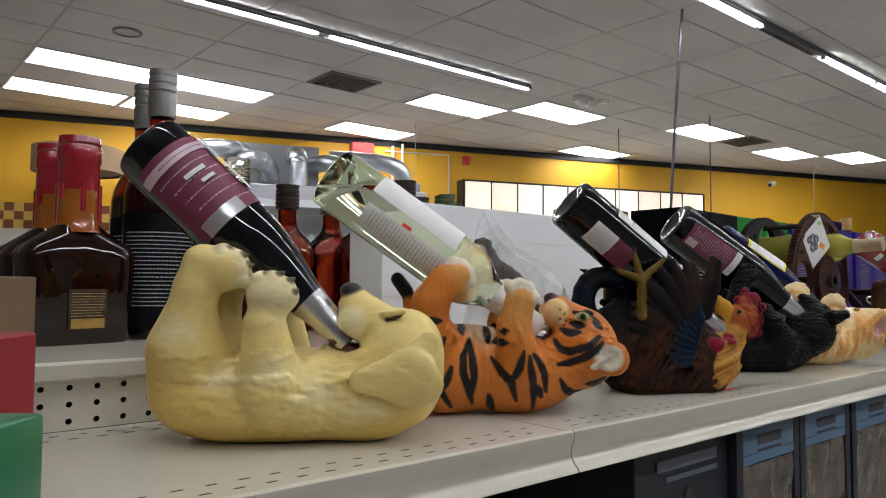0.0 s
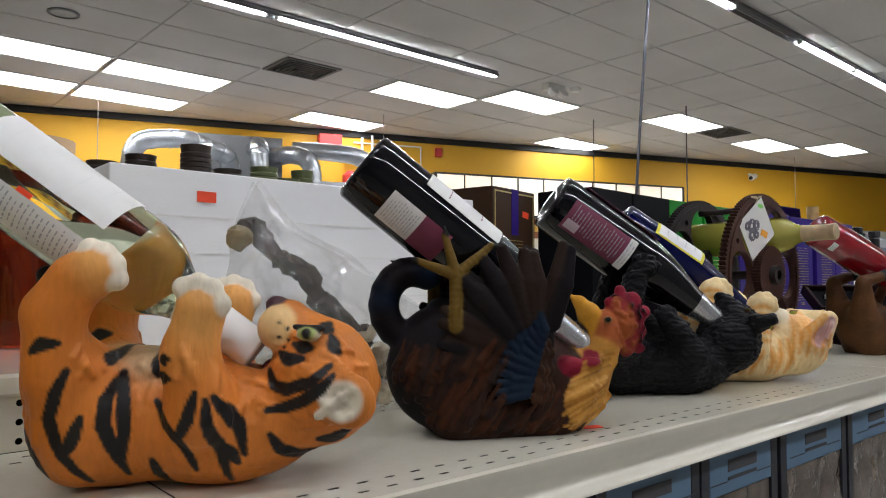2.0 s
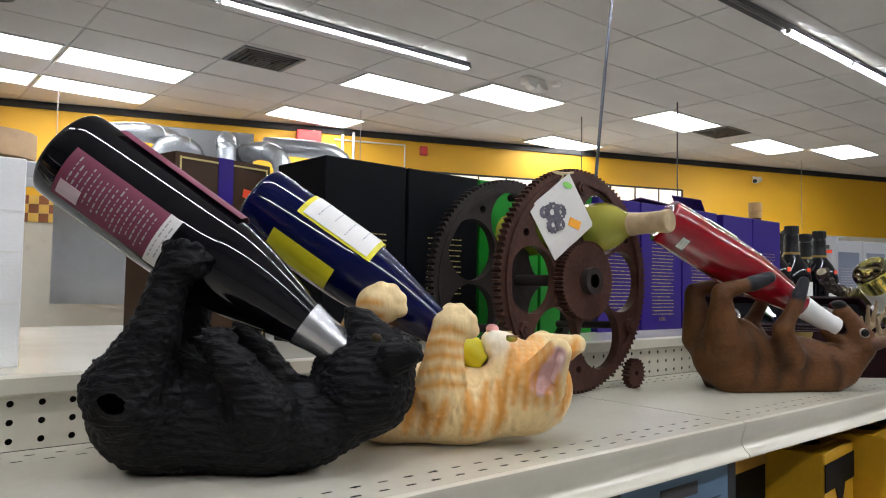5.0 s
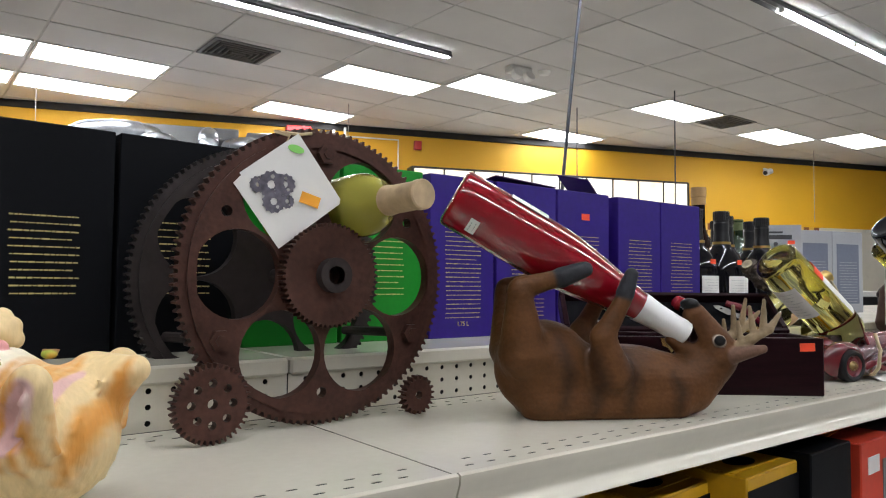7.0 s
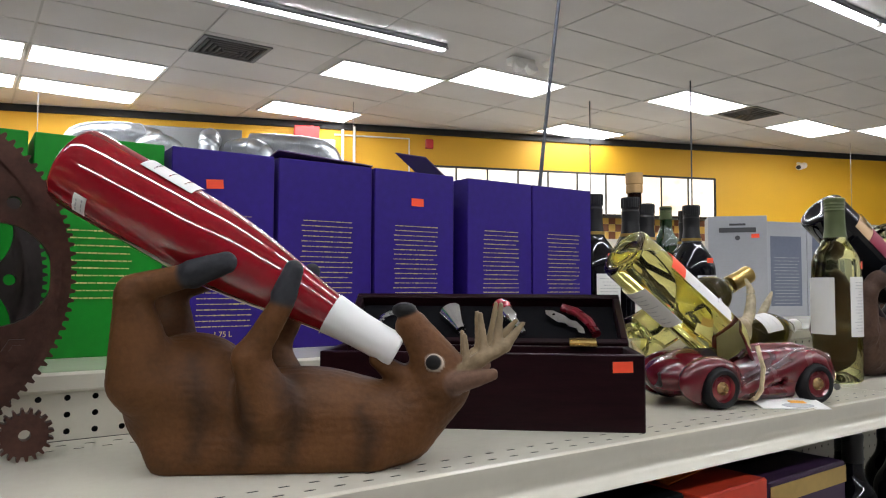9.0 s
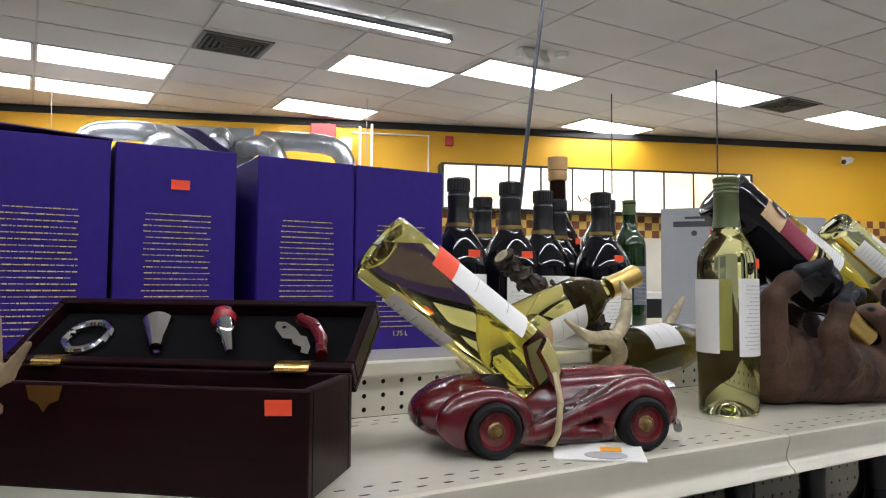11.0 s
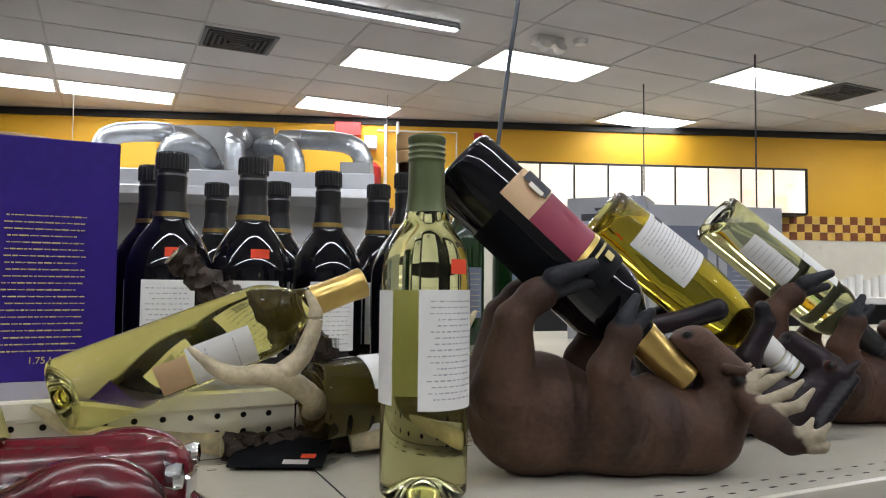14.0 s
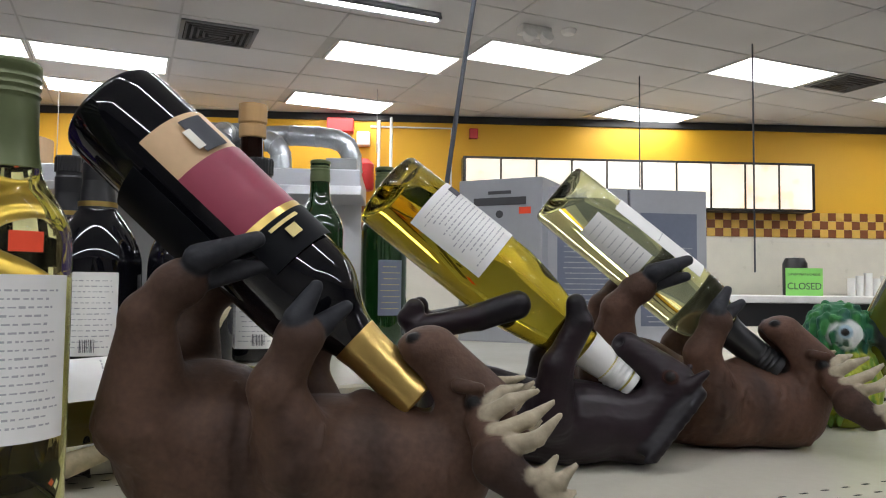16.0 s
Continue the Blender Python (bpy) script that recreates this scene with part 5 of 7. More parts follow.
def moose_mesh(name, b1, b2):
    c = Clay((-135, -86, -4), (240, 86, 215), 1.8, (-96, 670, 163))
    A = (0.34, 0.29, 0.205)
    c.ball((-56, 0, 56), (62, 54, 58), b1, 12)
    c.ball((30, 0, 44), (84, 50, 46), b1, 22)
    c.ball((96, 0, 34), (40, 38, 34), b1, 18)
    c.both("limb", (-86, -34, 76), (-80, -48, 140), 32, 17, b1, k=14)
    c.both("limb", (-80, -48, 146), (-54, -50, 170), 15, 14, b1, k=7)
    c.both("ball", (-58, -50, 166), (18, 15, 15), b2, k=4)
    c.both("limb", (-42, -56, 184), (-4, -52, 198), 10, 5.5, HF, k=2)
    c.both("limb", (-44, -42, 172), (-4, -38, 180), 9.5, 5, HF, k=2)
    c.both("limb", (24, -40, 50), (10, -50, 96), 27, 17, b1, k=12)
    c.both("limb", (10, -50, 96), (26, -50, 130), 16, 14, b1, k=7)
    c.both("ball", (26, -50, 132), (16, 15, 14), b2, k=4)
    c.both("limb", (26, -55, 144), (38, -53, 166), 9, 4.5, HF, k=2)
    c.both("limb", (34, -42, 136), (54, -40, 152), 9, 4.5, HF, k=2)
    c.limb((112, 0, 36), (130, 0, 74), 31, 28, b1, 12)
    c.limb((132, 0, 82), (102, 0, 118), 27, 20, b1, 8)
    c.ball((96, 0, 122), (20, 21, 15), b1, 7)
    c.both("ball", (88, -16, 134), (7, 6, 4.5), BLK, k=2, cut=True)
    c.both("ball", (92, -13, 130), (5, 5, 4), BLK, k=1)
    c.limb((106, 0, 54), (54, 0, 84), 22, 10, b1, 7)
    c.limb((48, 0, 110), (98, 0, 86), 9, 7, (0.05, 0.015, 0.015), 3, cut=True, flat=0.5)
    c.limb((46, 0, 130), (100, 0, 92), 13, 13, (0.05, 0.015, 0.015), 3, cut=True)
    c.both("ball", (140, -28, 86), (7, 5, 7), b2, k=2)
    c.both("ball", (140, -32, 86), (4.5, 3.5, 4.5), BLK, k=1)
    c.both("limb", (128, -27, 98), (144, -30, 96), 5, 4, b1, k=3)
    c.both("limb", (158, -22, 62), (176, -34, 66), 9, 4, b1, k=4)
    c.both("limb", (146, -32, 72), (164, -54, 48), 10, 14, b1, k=6, flat=1.3)
    c.both("limb", (164, -56, 46), (186, -63, 31), 15, 12, b2, k=6, flat=1.5)
    c.both("limb", (186, -64, 30), (208, -69, 26), 11, 6, b2, k=4, flat=1.5)
    for p, q, e in (((152, -36, 78), (168, -40, 88), (186, -36, 95)), ((150, -28, 84), (158, -24, 93), (170, -18, 98)), ((172, -54, 58), (194, -62, 64), (209, -60, 80)), ((160, -46, 66), (184, -50, 76), (200, -46, 88)),
                    ((190, -64, 37), (200, -66, 40), (207, -62, 52)), ((200, -67, 32), (212, -72, 36), (223, -71, 47)), ((206, -69, 26), (215, -72, 25), (222, -71, 29))):
        c.both("limb", p, q, 6.4, 5.0, A, k=3)
        c.both("limb", q, e, 5.0, 2.0, A, k=2)
    # muscle shading painted into the coat as soft darker bands
    for x in (-24, 16, 66):
        c.stroke(b2, 10.0, (x, 20), (x + 4, 54), (x - 4, 84), edge=22)
    for k in range(120):
        x, z = R4.uniform(-112, 120), R4.uniform(6, 96)
        c.tuft(x, z, R4.uniform(-3, 6), R4.uniform(8, 16), 2.2, 1.0, None, 3.0)
    return c.mesh(name, M["browncl"], 0.15, 4.0)


MOOSE = pose(3.25, 0.595, SHELF, 0, 0, -23)
figure("moose_figure", "dark brown resin moose lying on its back, holding a wine bottle", MOOSE, moose_mesh("moose_figure", (0.080, 0.045, 0.031), (0.036, 0.021, 0.016)))
MOOSE2 = pose(3.698, 0.69, SHELF, 0, 0, -28)
figure("moose_figure", "chestnut brown resin moose lying on its back with a black-capped bottle", MOOSE2, moose_mesh("moose_figure", (0.082, 0.042, 0.028), (0.036, 0.021, 0.016)))

HORSE = pose(3.50, 0.68, SHELF, 0, 0, -25)
c = Clay((-140, -76, -4), (185, 76, 185), 1.8, (-187, 782, 160))
H1, H2 = (0.019, 0.012, 0.015), (0.010, 0.008, 0.010)
c.ball((-52, 0, 46), (58, 48, 46), H1, 12)
c.ball((30, 0, 40), (76, 44, 40), H1, 22)
c.both("limb", (-72, -34, 62), (-100, -46, 116), 27, 13, H1, k=12)
c.both("limb", (-100, -46, 126), (-44, -50, 138), 12, 11, H1, k=7)
c.both("limb", (-44, -50, 138), (-8, -50, 150), 12, 13, H2, k=4)
c.both("limb", (-112, -44, 136), (-106, -44, 146), 10, 9, H1, k=6)
c.both("limb", (22, -36, 46), (30, -48, 92), 23, 14, H1, k=10)
c.both("limb", (30, -48, 92), (52, -48, 134), 13, 12, H1, k=7)
c.both("limb", (50, -48, 136), (48, -48, 152), 11, 9, H2, k=2)
c.limb((98, 0, 34), (128, 0, 66), 33, 26, H1, 14)
c.limb((130, 0, 76), (90, 0, 110), 24, 15, H1, 9)
c.both("ball", (82, -9, 116), (6, 5, 5), H2, k=2, cut=True)
c.limb((110, 0, 50), (80, 0, 64), 16, 10, H1, 7)
c.limb((44, 0, 108), (96, 0, 80), 13, 12, BLK, 3, cut=True)
c.both("ball", (134, -25, 84), (7, 5, 6), (0.09, 0.035, 0.025), k=2)
c.both("ball", (134, -28, 84), (4, 3.5, 4), BLK, k=1)
c.both("limb", (150, -22, 74), (168, -24, 88), 8, 3, H1, k=4)
for k in range(16):
    u = k / 15
    x, z = 150 - 44 * u, 78 - 58 * u
    c.both("limb", (x, -16 - 10 * u, z), (x + 12, -26 - 10 * u, z - 10), 6.5, 5.5, H2, k=2)
    c.both("limb", (x + 12, -26 - 10 * u, z - 10), (x + 4 + 5 * (k % 2), -33 - 8 * u, max(z - 22, 5)), 5.5, 2.6, H2, k=1.5)
figure("horse_figure", "near-black resin horse lying on its back, holding a bottle", HORSE, c.mesh("horse_figure", M["shiny"], 0.3, 1.4))


def held(fig, a, b, **kw):
    """A bottle lying in a figure's arms, from its base at a towards its mouth at b (x, z in millimetres)."""
    p, q = Vector((a[0], 0, a[1])), Vector((b[0], 0, b[1]))
    d = (q - p).normalized()
    q = p + d * 400
    return bottle(m=axis_pose(in_figure(fig, *p), in_figure(fig, *q), fig.to_3x3() @ Vector((0, -1, 0))), **kw)


# bottles in the figures' arms; label angle 0 faces the aisle, -90 the ceiling
held(DOG, (-140, 276), (49, 95), stretch=0.88, label="black wine bottle with a maroon label and silver foil neck", profile=tuple((r, z * 0.89) for r, z in BURGUNDY), kind="solid", body=M["blackglass"], cap=M["silver"], cap_from=0.212,
     labels=((M["maroon"], -32, 150, 0.026, 0.114, 6, M["blush"]), (M["silver"], -10, 70, 0.100, 0.1145, 0, None), (M["blush"], -32, 150, 0.034, 0.043, 1, M["maroon"]), (M["paper"], -26, 34, 0.058, 0.0625, 0, None), (M["paper"], -34, 22, 0.070, 0.0735, 0, None), (M["paper"], -92, 26, 0.026, 0.0985, 0, None)))
held(TIGER, (-195, 272), (58, 88), label="clear bottle of pale white wine with a white label", profile=BORDEAUX, kind="clear", body=M["greenish"], liquid=M["green_liq"], level=0.80, cap=M["paper"], cap_from=0.236,
     labels=((M["paper"], -62, 84, 0.055, 0.168, 5, M["paper"]), (M["paper"], 22, 44, 0.060, 0.172, 22, M["print"])), tag_at=(8, 0.11, 0))
held(ROOSTER, (-150, 262), (66, 92), label="black wine bottle with a white and maroon label", profile=BORDEAUX, kind="solid", body=M["blackglass"], cap=M["silver"], cap_from=0.225,
     labels=((M["paper"], -64, 66, 0.060, 0.150, 2, M["maroon"]), (M["paper"], 34, 52, 0.040, 0.078, 11, M["print"]), (M["maroon"], 34, 52, 0.078, 0.110, 0, None)))
held(BEAR, (-133, 258), (99, 95), label="black wine bottle with a maroon back label and silver foil", profile=BURGUNDY, kind="solid", body=M["blackglass"], cap=M["silver"], cap_from=0.240,
     labels=((M["maroon"], 14, 62, 0.022, 0.112, 17, M["print"]), (M["blush"], 30, 18, 0.026, 0.045, 0, None), (M["paper"], 14, 62, 0.110, 0.121, 2, M["print"]), (M["maroon"], -96, 56, 0.030, 0.150, 0, None)))
held(CAT, (-180, 236), (36, 88), label="cobalt blue wine bottle with a yellow-edged white label", profile=tuple((r, z * 0.84) for r, z in HOCK), kind="solid", body=M["blueglass"], cap=M["capyellow"], cap_from=0.240,
     labels=((M["capyellow"], -68, 88, 0.048, 0.132, 0, None), (M["paper"], -68, 80, 0.053, 0.127, 4, M["silvercard"]), (M["capyellow"], 34, 40, 0.040, 0.110, 0, None)))
held(DEER, (-165, 260), (115, 100), label="shiny red wine bottle with a white capsule", profile=HOCK, kind="solid", body=M["redglass"], cap=M["paper"], cap_from=0.262,
     labels=((M["paper"], 40, 30, 0.030, 0.042, 2, M["print"]), (M["paper"], -74, 40, 0.060, 0.110, 3, M["redglass"])))
held(MOOSE, (-130, 292), (85, 93), label="dark wine bottle with a painted berry red label", profile=BORDEAUX, kind="solid", body=M["blackglass"], cap=M["gold"], cap_from=0.240,
     labels=((M["tan"], -46, 90, 0.050, 0.086, 0, None), (M["wine"], -46, 90, 0.0862, 0.142, 0, None), (M["gold"], -46, 91, 0.1422, 0.1475, 0, None), (M["blackcard"], -46, 91, 0.1477, 0.176, 0, None), (M["darkblue"], -52, 26, 0.056, 0.084, 0, None), (M["wallwhite"], -38, 8, 0.064, 0.080, 0, None), (M["goldprint"], -40, 34, 0.152, 0.1545, 0, None), (M["goldprint"], -40, 12, 0.158, 0.166, 0, None), (M["blackcard"], 40, 50, 0.060, 0.140, 0, None)), stretch=1.08)
held(HORSE, (-143, 262), (92, 76), label="olive green bottle of golden wine with a white label", profile=BURGUNDY, kind="clear", body=M["olive"], liquid=M["olive_liq"], level=0.86, cap=M["paper"], cap_from=0.245, cap_rings=5,
     labels=((M["paper"], -30, 96, 0.045, 0.125, 15, M["print"]), (M["dkprint"], -64, 16, 0.051, 0.062, 0, None)), tag_at=(30, 0.165, 0))
held(MOOSE2, (-140, 272), (92, 82), label="clear bottle of pale wine with a black cap", profile=BORDEAUX, kind="clear", body=M["clear"], liquid=M["pale_liq"], level=0.84, cap=M["black"], cap_from=0.232, cap_rings=5,
     labels=((M["paper"], -64, 62, 0.060, 0.172, 1, M["print"]), (M["paper"], 14, 46, 0.048, 0.120, 8, M["print"])))

# standing bottle with a green screw cap
bottle("standing clear bottle of pale wine with olive screw cap", axis_pose((3.076, 0.592, SHELF), (3.076, 0.592, 2), (-0.35, -0.94, 0)), BORDEAUX, "clear", M["clear"], M["pale_liq"], M["capgreen"], 0.236,
       ((M["paper"], 38, 98, 0.075, 0.171, 17, M["print"]), (M["paper"], -131, 170, 0.078, 0.170, 0, None)), 0.80, cap_rings=4, tag_at=(44, 0.190, 0))

# ---- gear wheel bottle rack
def cog(r, tooth, n, holes, depth):
    out = []
    for k in range(n):
        for f, q in ((0.0, r), (0.18, r + tooth), (0.42, r + tooth), (0.6, r)):
            a = 2 * math.pi * (k + f) / n
            out.append((q * math.cos(a), q * math.sin(a)))
    return plate(out, holes, depth)


rack = thing("gear_wine_rack", "dark brown cast gear wheels forming a wine rack", "wine rack", pose(1.805, 0.727, SHELF + 0.163))
big = [ring(0.0465, 32, 0.097 * math.cos(radians(a)), 0.097 * math.sin(radians(a)), 1.0) for a in range(0, 360, 60)] + [ring(0.006, 10, 0.128 * math.cos(radians(a)), 0.128 * math.sin(radians(a))) for a in (30, 150, 270)]
for name, y, mat in (("front_wheel", 0.0, "rust"), ("back_wheel", 0.125, "rustdk")):
    wh = part(name, cog(0.158, 0.0045, 116, big, 0.014), M[mat], rack, m=pose(0, 0, 0) if y == 0 else pose(-0.012, y, -0.004, 0, 30, 0))
    part("rim_ring", lathe([(0.141, -0.010), (0.150, -0.010), (0.150, -0.006), (0.141, -0.006)], 64, pose(0, 0, 0, -90, 0, 0)), M[mat], wh)
hub = part("centre_gear", cog(0.054, 0.0035, 60, [ring(0.010, 20)], 0.016), M["rust"], rack, m=pose(0.002, -0.014, 0))
part("collar", lathe([(0.010, 0), (0.019, 0), (0.019, 0.012), (0.010, 0.012)], 24, pose(0, -0.008, 0, 90, 0, 0)), M["rustdk"], hub)
part("axle", tube([(0, 0, 0), (0, 0.12, 0)], 0.009), M["rustdk"], rack)
for a in (90, 210, 330):
    x, z = 0.134 * math.cos(radians(a)), 0.134 * math.sin(radians(a))
    part("bolt", lathe([(0, 0.009), (0.006, 0.009), (0.006, 0.007), (0.0115, 0.007), (0.0115, 0)], 6, pose(x, -0.007, z, 90, 0, 0)), M["rust"], rack)
    part("tie_rod", tube([(x, 0, z), (x - 0.012, 0.125, z - 0.004)], 0.006, 10), M["rustdk"], rack)
seven = [ring(0.0042, 10, 0.020 * math.cos(radians(a)), 0.020 * math.sin(radians(a))) for a in range(0, 360, 45)] + [ring(0.005, 12)]
for x, y, z, r, hs in ((-0.133, -0.035, -0.124, 0.034, seven), (0.124, -0.012, -0.1405, 0.0185, [ring(0.005, 10)]), (-0.140, 0.10, -0.132, 0.028, [ring(0.005, 10)]), (0.110, 0.11, -0.139, 0.020, [ring(0.005, 10)])):
    part("foot_gear", cog(r, 0.0045, 20 if r < 0.025 else 40, hs, 0.012), M["rust"], rack, m=pose(x, y, z))
bx, bz = 1.805 + 0.097 * math.cos(radians(58)), SHELF + 0.163 + 0.097 * math.sin(radians(58))
bottle("pale wine bottle with a cork lying in a gear rack", axis_pose((bx - 0.012, 0.905, bz - 0.006), (bx + 0.004, 0.5, bz + 0.004), (0, 0, -1)), BORDEAUX, "clear", M["straw"], M["cloudy"], M["cork"], 0.240, (), 0.92)
tg = thing("paper_tag", "white square card tag with a gear picture on raffia", "tag", pose(1.752, 0.713, SHELF + 0.302, 0, 0, 0))
crd = part("card", box(-0.044, 0.044, -0.0006, 0.0006, -0.044, 0.044), M["paper"], tg, m=pose(0.006, 0, -0.050, 8, 52, 0))
art = bmesh.new()
for k, (x, z, r) in enumerate(((-0.012, -0.004, 0.015), (0.004, -0.012, 0.013), (-0.004, 0.008, 0.012), (-0.020, -0.016, 0.009), (0.012, 0.0, 0.008))):
    merge(art, plate([((r if q % 2 else r * 0.86) * math.cos(q * math.pi / 12) + x, (r if q % 2 else r * 0.86) * math.sin(q * math.pi / 12) + z) for q in range(24)], [ring(r * 0.3, 8, x, z), ring(r * 0.16, 6, x + r * 0.55, z), ring(r * 0.16, 6, x - r * 0.4, z + r * 0.4)], 0.0003 + 0.0002 * k))
pic = part("picture", art, M["slategrey"], crd, "grey printed picture of gears", m=pose(-0.004, -0.0012, -0.008), smooth=0)
part("sticker", box(-0.011, 0.011, -0.0018, -0.0008, -0.006, 0.006), M["orange"], crd, "orange sticker", m=pose(0.021, 0, 0.014, 0, -36, 0))
part("leaf_print", plate(ring(0.0042, 14, sx=2.2), [], 0.0005), M["leaf"], crd, "green leaf print", m=pose(-0.032, -0.0012, 0.032, 0, -40, 0))
part("raffia_tie", tube([(0.001, 0, -0.003), (0.004, -0.004, 0.008), (-0.010, 0.002, 0.012), (0.02, 0.004, 0.013), (0.034, 0.004, 0.016)], 0.0018, 6), M["string"], tg)

# ---- mahogany wine tool box with its lid open
WB = pose(2.48, 0.490, SHELF, 0, 0, -40)
t = thing("wine_tool_box", "open dark mahogany box with wine tools in its lid", "wine box", WB)
W_, D_, H_ = 0.352, 0.108, 0.082
for nm, a in (("front_panel", (-W_, 0, 0, 0.009, 0, H_)), ("back_panel", (-W_, 0, D_ - 0.009, D_, 0, H_)), ("side_panel", (-W_, -W_ + 0.009, 0.0095, D_ - 0.0095, 0, H_)), ("side_panel", (-0.009, 0, 0.0095, D_ - 0.0095, 0, H_)), ("bottom", (-W_ + 0.0095, -0.0095, 0.0095, D_ - 0.0095, 0, 0.008))):
    part(nm, box(*a, 0.0012), M["mahog"], t)
part("leaflet", box(-0.225, -0.12, 0.012, 0.040, H_ - 0.012, H_ - 0.010), M["paper"], t, "white folded leaflet")
lid = part("lid", box(-W_, 0, 0.022, 0.028, 0, 0.104, 0.001), M["mahog"], t, m=pose(0, D_ - 0.002, H_ + 0.004, -56, 0, 0))
for nm, a in (("lid_rim", (-W_, 0, 0, 0.0215, 0, 0.009)), ("lid_rim", (-W_, 0, 0, 0.0215, 0.095, 0.104)), ("lid_rim", (-W_, -W_ + 0.009, 0, 0.0215, 0.0095, 0.0945)), ("lid_rim", (-0.009, 0, 0, 0.0215, 0.0095, 0.0945))):
    part(nm, box(*a, 0.0012), M["mahog"], lid)
part("lining", box(-W_ + 0.0095, -0.0095, 0.014, 0.0215, 0.0095, 0.0945), M["velvet"], lid, "black velvet lining")
part("pourer_ring", tube([(-0.292 + 0.022 * math.cos(radians(a)), 0.010, 0.050 + 0.022 * math.sin(radians(a))) for a in range(0, 361, 20)], 0.0045, 8), M["chrome"], lid, "chrome drip ring")
part("funnel", lathe([(0.006, 0), (0.008, 0.012), (0.016, 0.04), (0.014, 0.04), (0.006, 0.012)], 20, pose(-0.205, 0.006, 0.03, 0, -24, 0)), M["chrome"], lid, "chrome pourer")
part("stopper", lathe([(0, 0), (0.004, 0.001), (0.006, 0.03), (0.010, 0.036), (0.010, 0.05), (0, 0.05)], 20, pose(-0.125, 0.004, 0.022, 0, -28, 0)), M["chrome"], lid, "chrome bottle stopper")
part("stopper_knob", lathe([(0, 0), (0.010, 0), (0.013, 0.008), (0.011, 0.018), (0, 0.02)], 20, pose(-0.1488, 0.004, 0.0665, 0, -28, 0)), M["wax"], lid, "dark red knob")
part("corkscrew_handle", tube([(-0.075, 0.006, 0.080), (-0.058, 0.005, 0.070), (-0.044, 0.005, 0.050), (-0.036, 0.006, 0.025)], 0.006, 10), M["carred"], lid, "red corkscrew handle")
part("corkscrew_lever", plate([(-0.034, 0.004), (-0.026, 0.010), (-0.010, 0.011), (0.004, 0.008), (0.010, 0.011), (0.026, 0.005), (0.034, -0.003), (0.026, -0.006), (0.020, -0.001), (0.010, -0.004), (0.002, -0.001), (-0.006, -0.006), (-0.018, -0.004), (-0.028, -0.002)], [ring(0.0022, 10, -0.020, 0.004)], 0.004), M["chrome"], lid, "chrome corkscrew lever", m=pose(-0.074, 0.008, 0.050, 0, 40, 0))
for x in (-0.055, -0.300):
    part("hinge", merge(merge(tube([(x - 0.016, D_ - 0.001, H_ + 0.003), (x + 0.016, D_ - 0.001, H_ + 0.003)], 0.0035, 10), box(x - 0.016, x + 0.016, D_ - 0.014, D_ - 0.002, H_ + 0.0005, H_ + 0.002)), box(x - 0.016, x + 0.016, D_ + 0.001, D_ + 0.012, H_ + 0.004, H_ + 0.009)), M["brass"], t, "brass hinge")
part("clasp", plate([(-0.016, 0.008), (0.016, 0.008), (0.013, -0.003), (0.005, -0.006), (0, -0.013), (-0.005, -0.006), (-0.013, -0.003)], [], 0.003), M["brass"], t, "ornate brass clasp plate", m=pose(-0.215, -0.002, H_ - 0.010))
part("lid_latch", box(-0.008, 0.008, 0.0215, 0.0225, 0.100, 0.110), M["brass"], lid, m=pose(-0.17, 0, 0))
part("price_tag", box(-0.0105, 0.0105, -0.0012, -0.0003, -0.0058, 0.0058), M["tag"], t, "orange price sticker", m=pose(-0.0235, 0, H_ - 0.013, 0, -2, 0))

# ---- red vintage car bottle holder
CAR = pose(2.763, 0.570, SHELF, 0, 0, -15.5)
t = thing("car_bottle_holder", "dark red vintage model car carrying a wine bottle", "model car", CAR)
c = Clay((-150, -70, 2), (150, 70, 115), 2.0)
K = (0.115, 0.0045, 0.011)
c.ball((10, 0, 32), (124, 36, 22), K, 8)
c.limb((-16, 0, 46), (106, 0, 52), 26, 22, K, 8)
c.ball((-98, 0, 38), (46, 37, 28), K, 10)
c.ball((-82, 0, 60), (28, 25, 12), K, 6)
c.limb((-8, 0, 70), (96, 0, 74), 4, 3, K, 5)
c.ball((-38, 0, 66), (33, 25, 27), K, 4, cut=True)
for s in (-1, 1):
    c.ball((-80, 45 * s, 34), (48, 16, 32), K, 6)
    c.ball((80, 44 * s, 40), (42, 16, 33), K, 6)
    c.limb((-34, 43 * s, 18), (62, 44 * s, 54), 7, 14, K, 8)
    c.limb((-40, 40 * s, 15), (56, 40 * s, 17), 8, 9, K, 6)
    c.limb((96, 44 * s, 50), (116, 42 * s, 32), 14, 8, K, 6)
    for x in (-74, 80):
        c.limb((x, 39 * s, 24), (x, 80 * s, 24), 28.5, 28.5, K, 2, cut=True)
DK = (0.018, 0.008, 0.010)
for pts in (((-36, 30), (0, 40), (46, 60)), ((-62, 60), (-48, 40), (-42, 20)), ((-30, 13), (10, 11), (50, 13)), ((112, 66), (122, 48))):
    c.stroke(DK, 3.0, *pts, edge=8)
bd = part("body", c.mesh("body", M["carpaint"]), None, t)
part("seat", box(-0.058, -0.030, -0.022, 0.022, 0.045, 0.088, 0.006, seg=2), M["carblack"], t, "black padded seat", m=pose(0, 0, 0, 0, -14, 0))
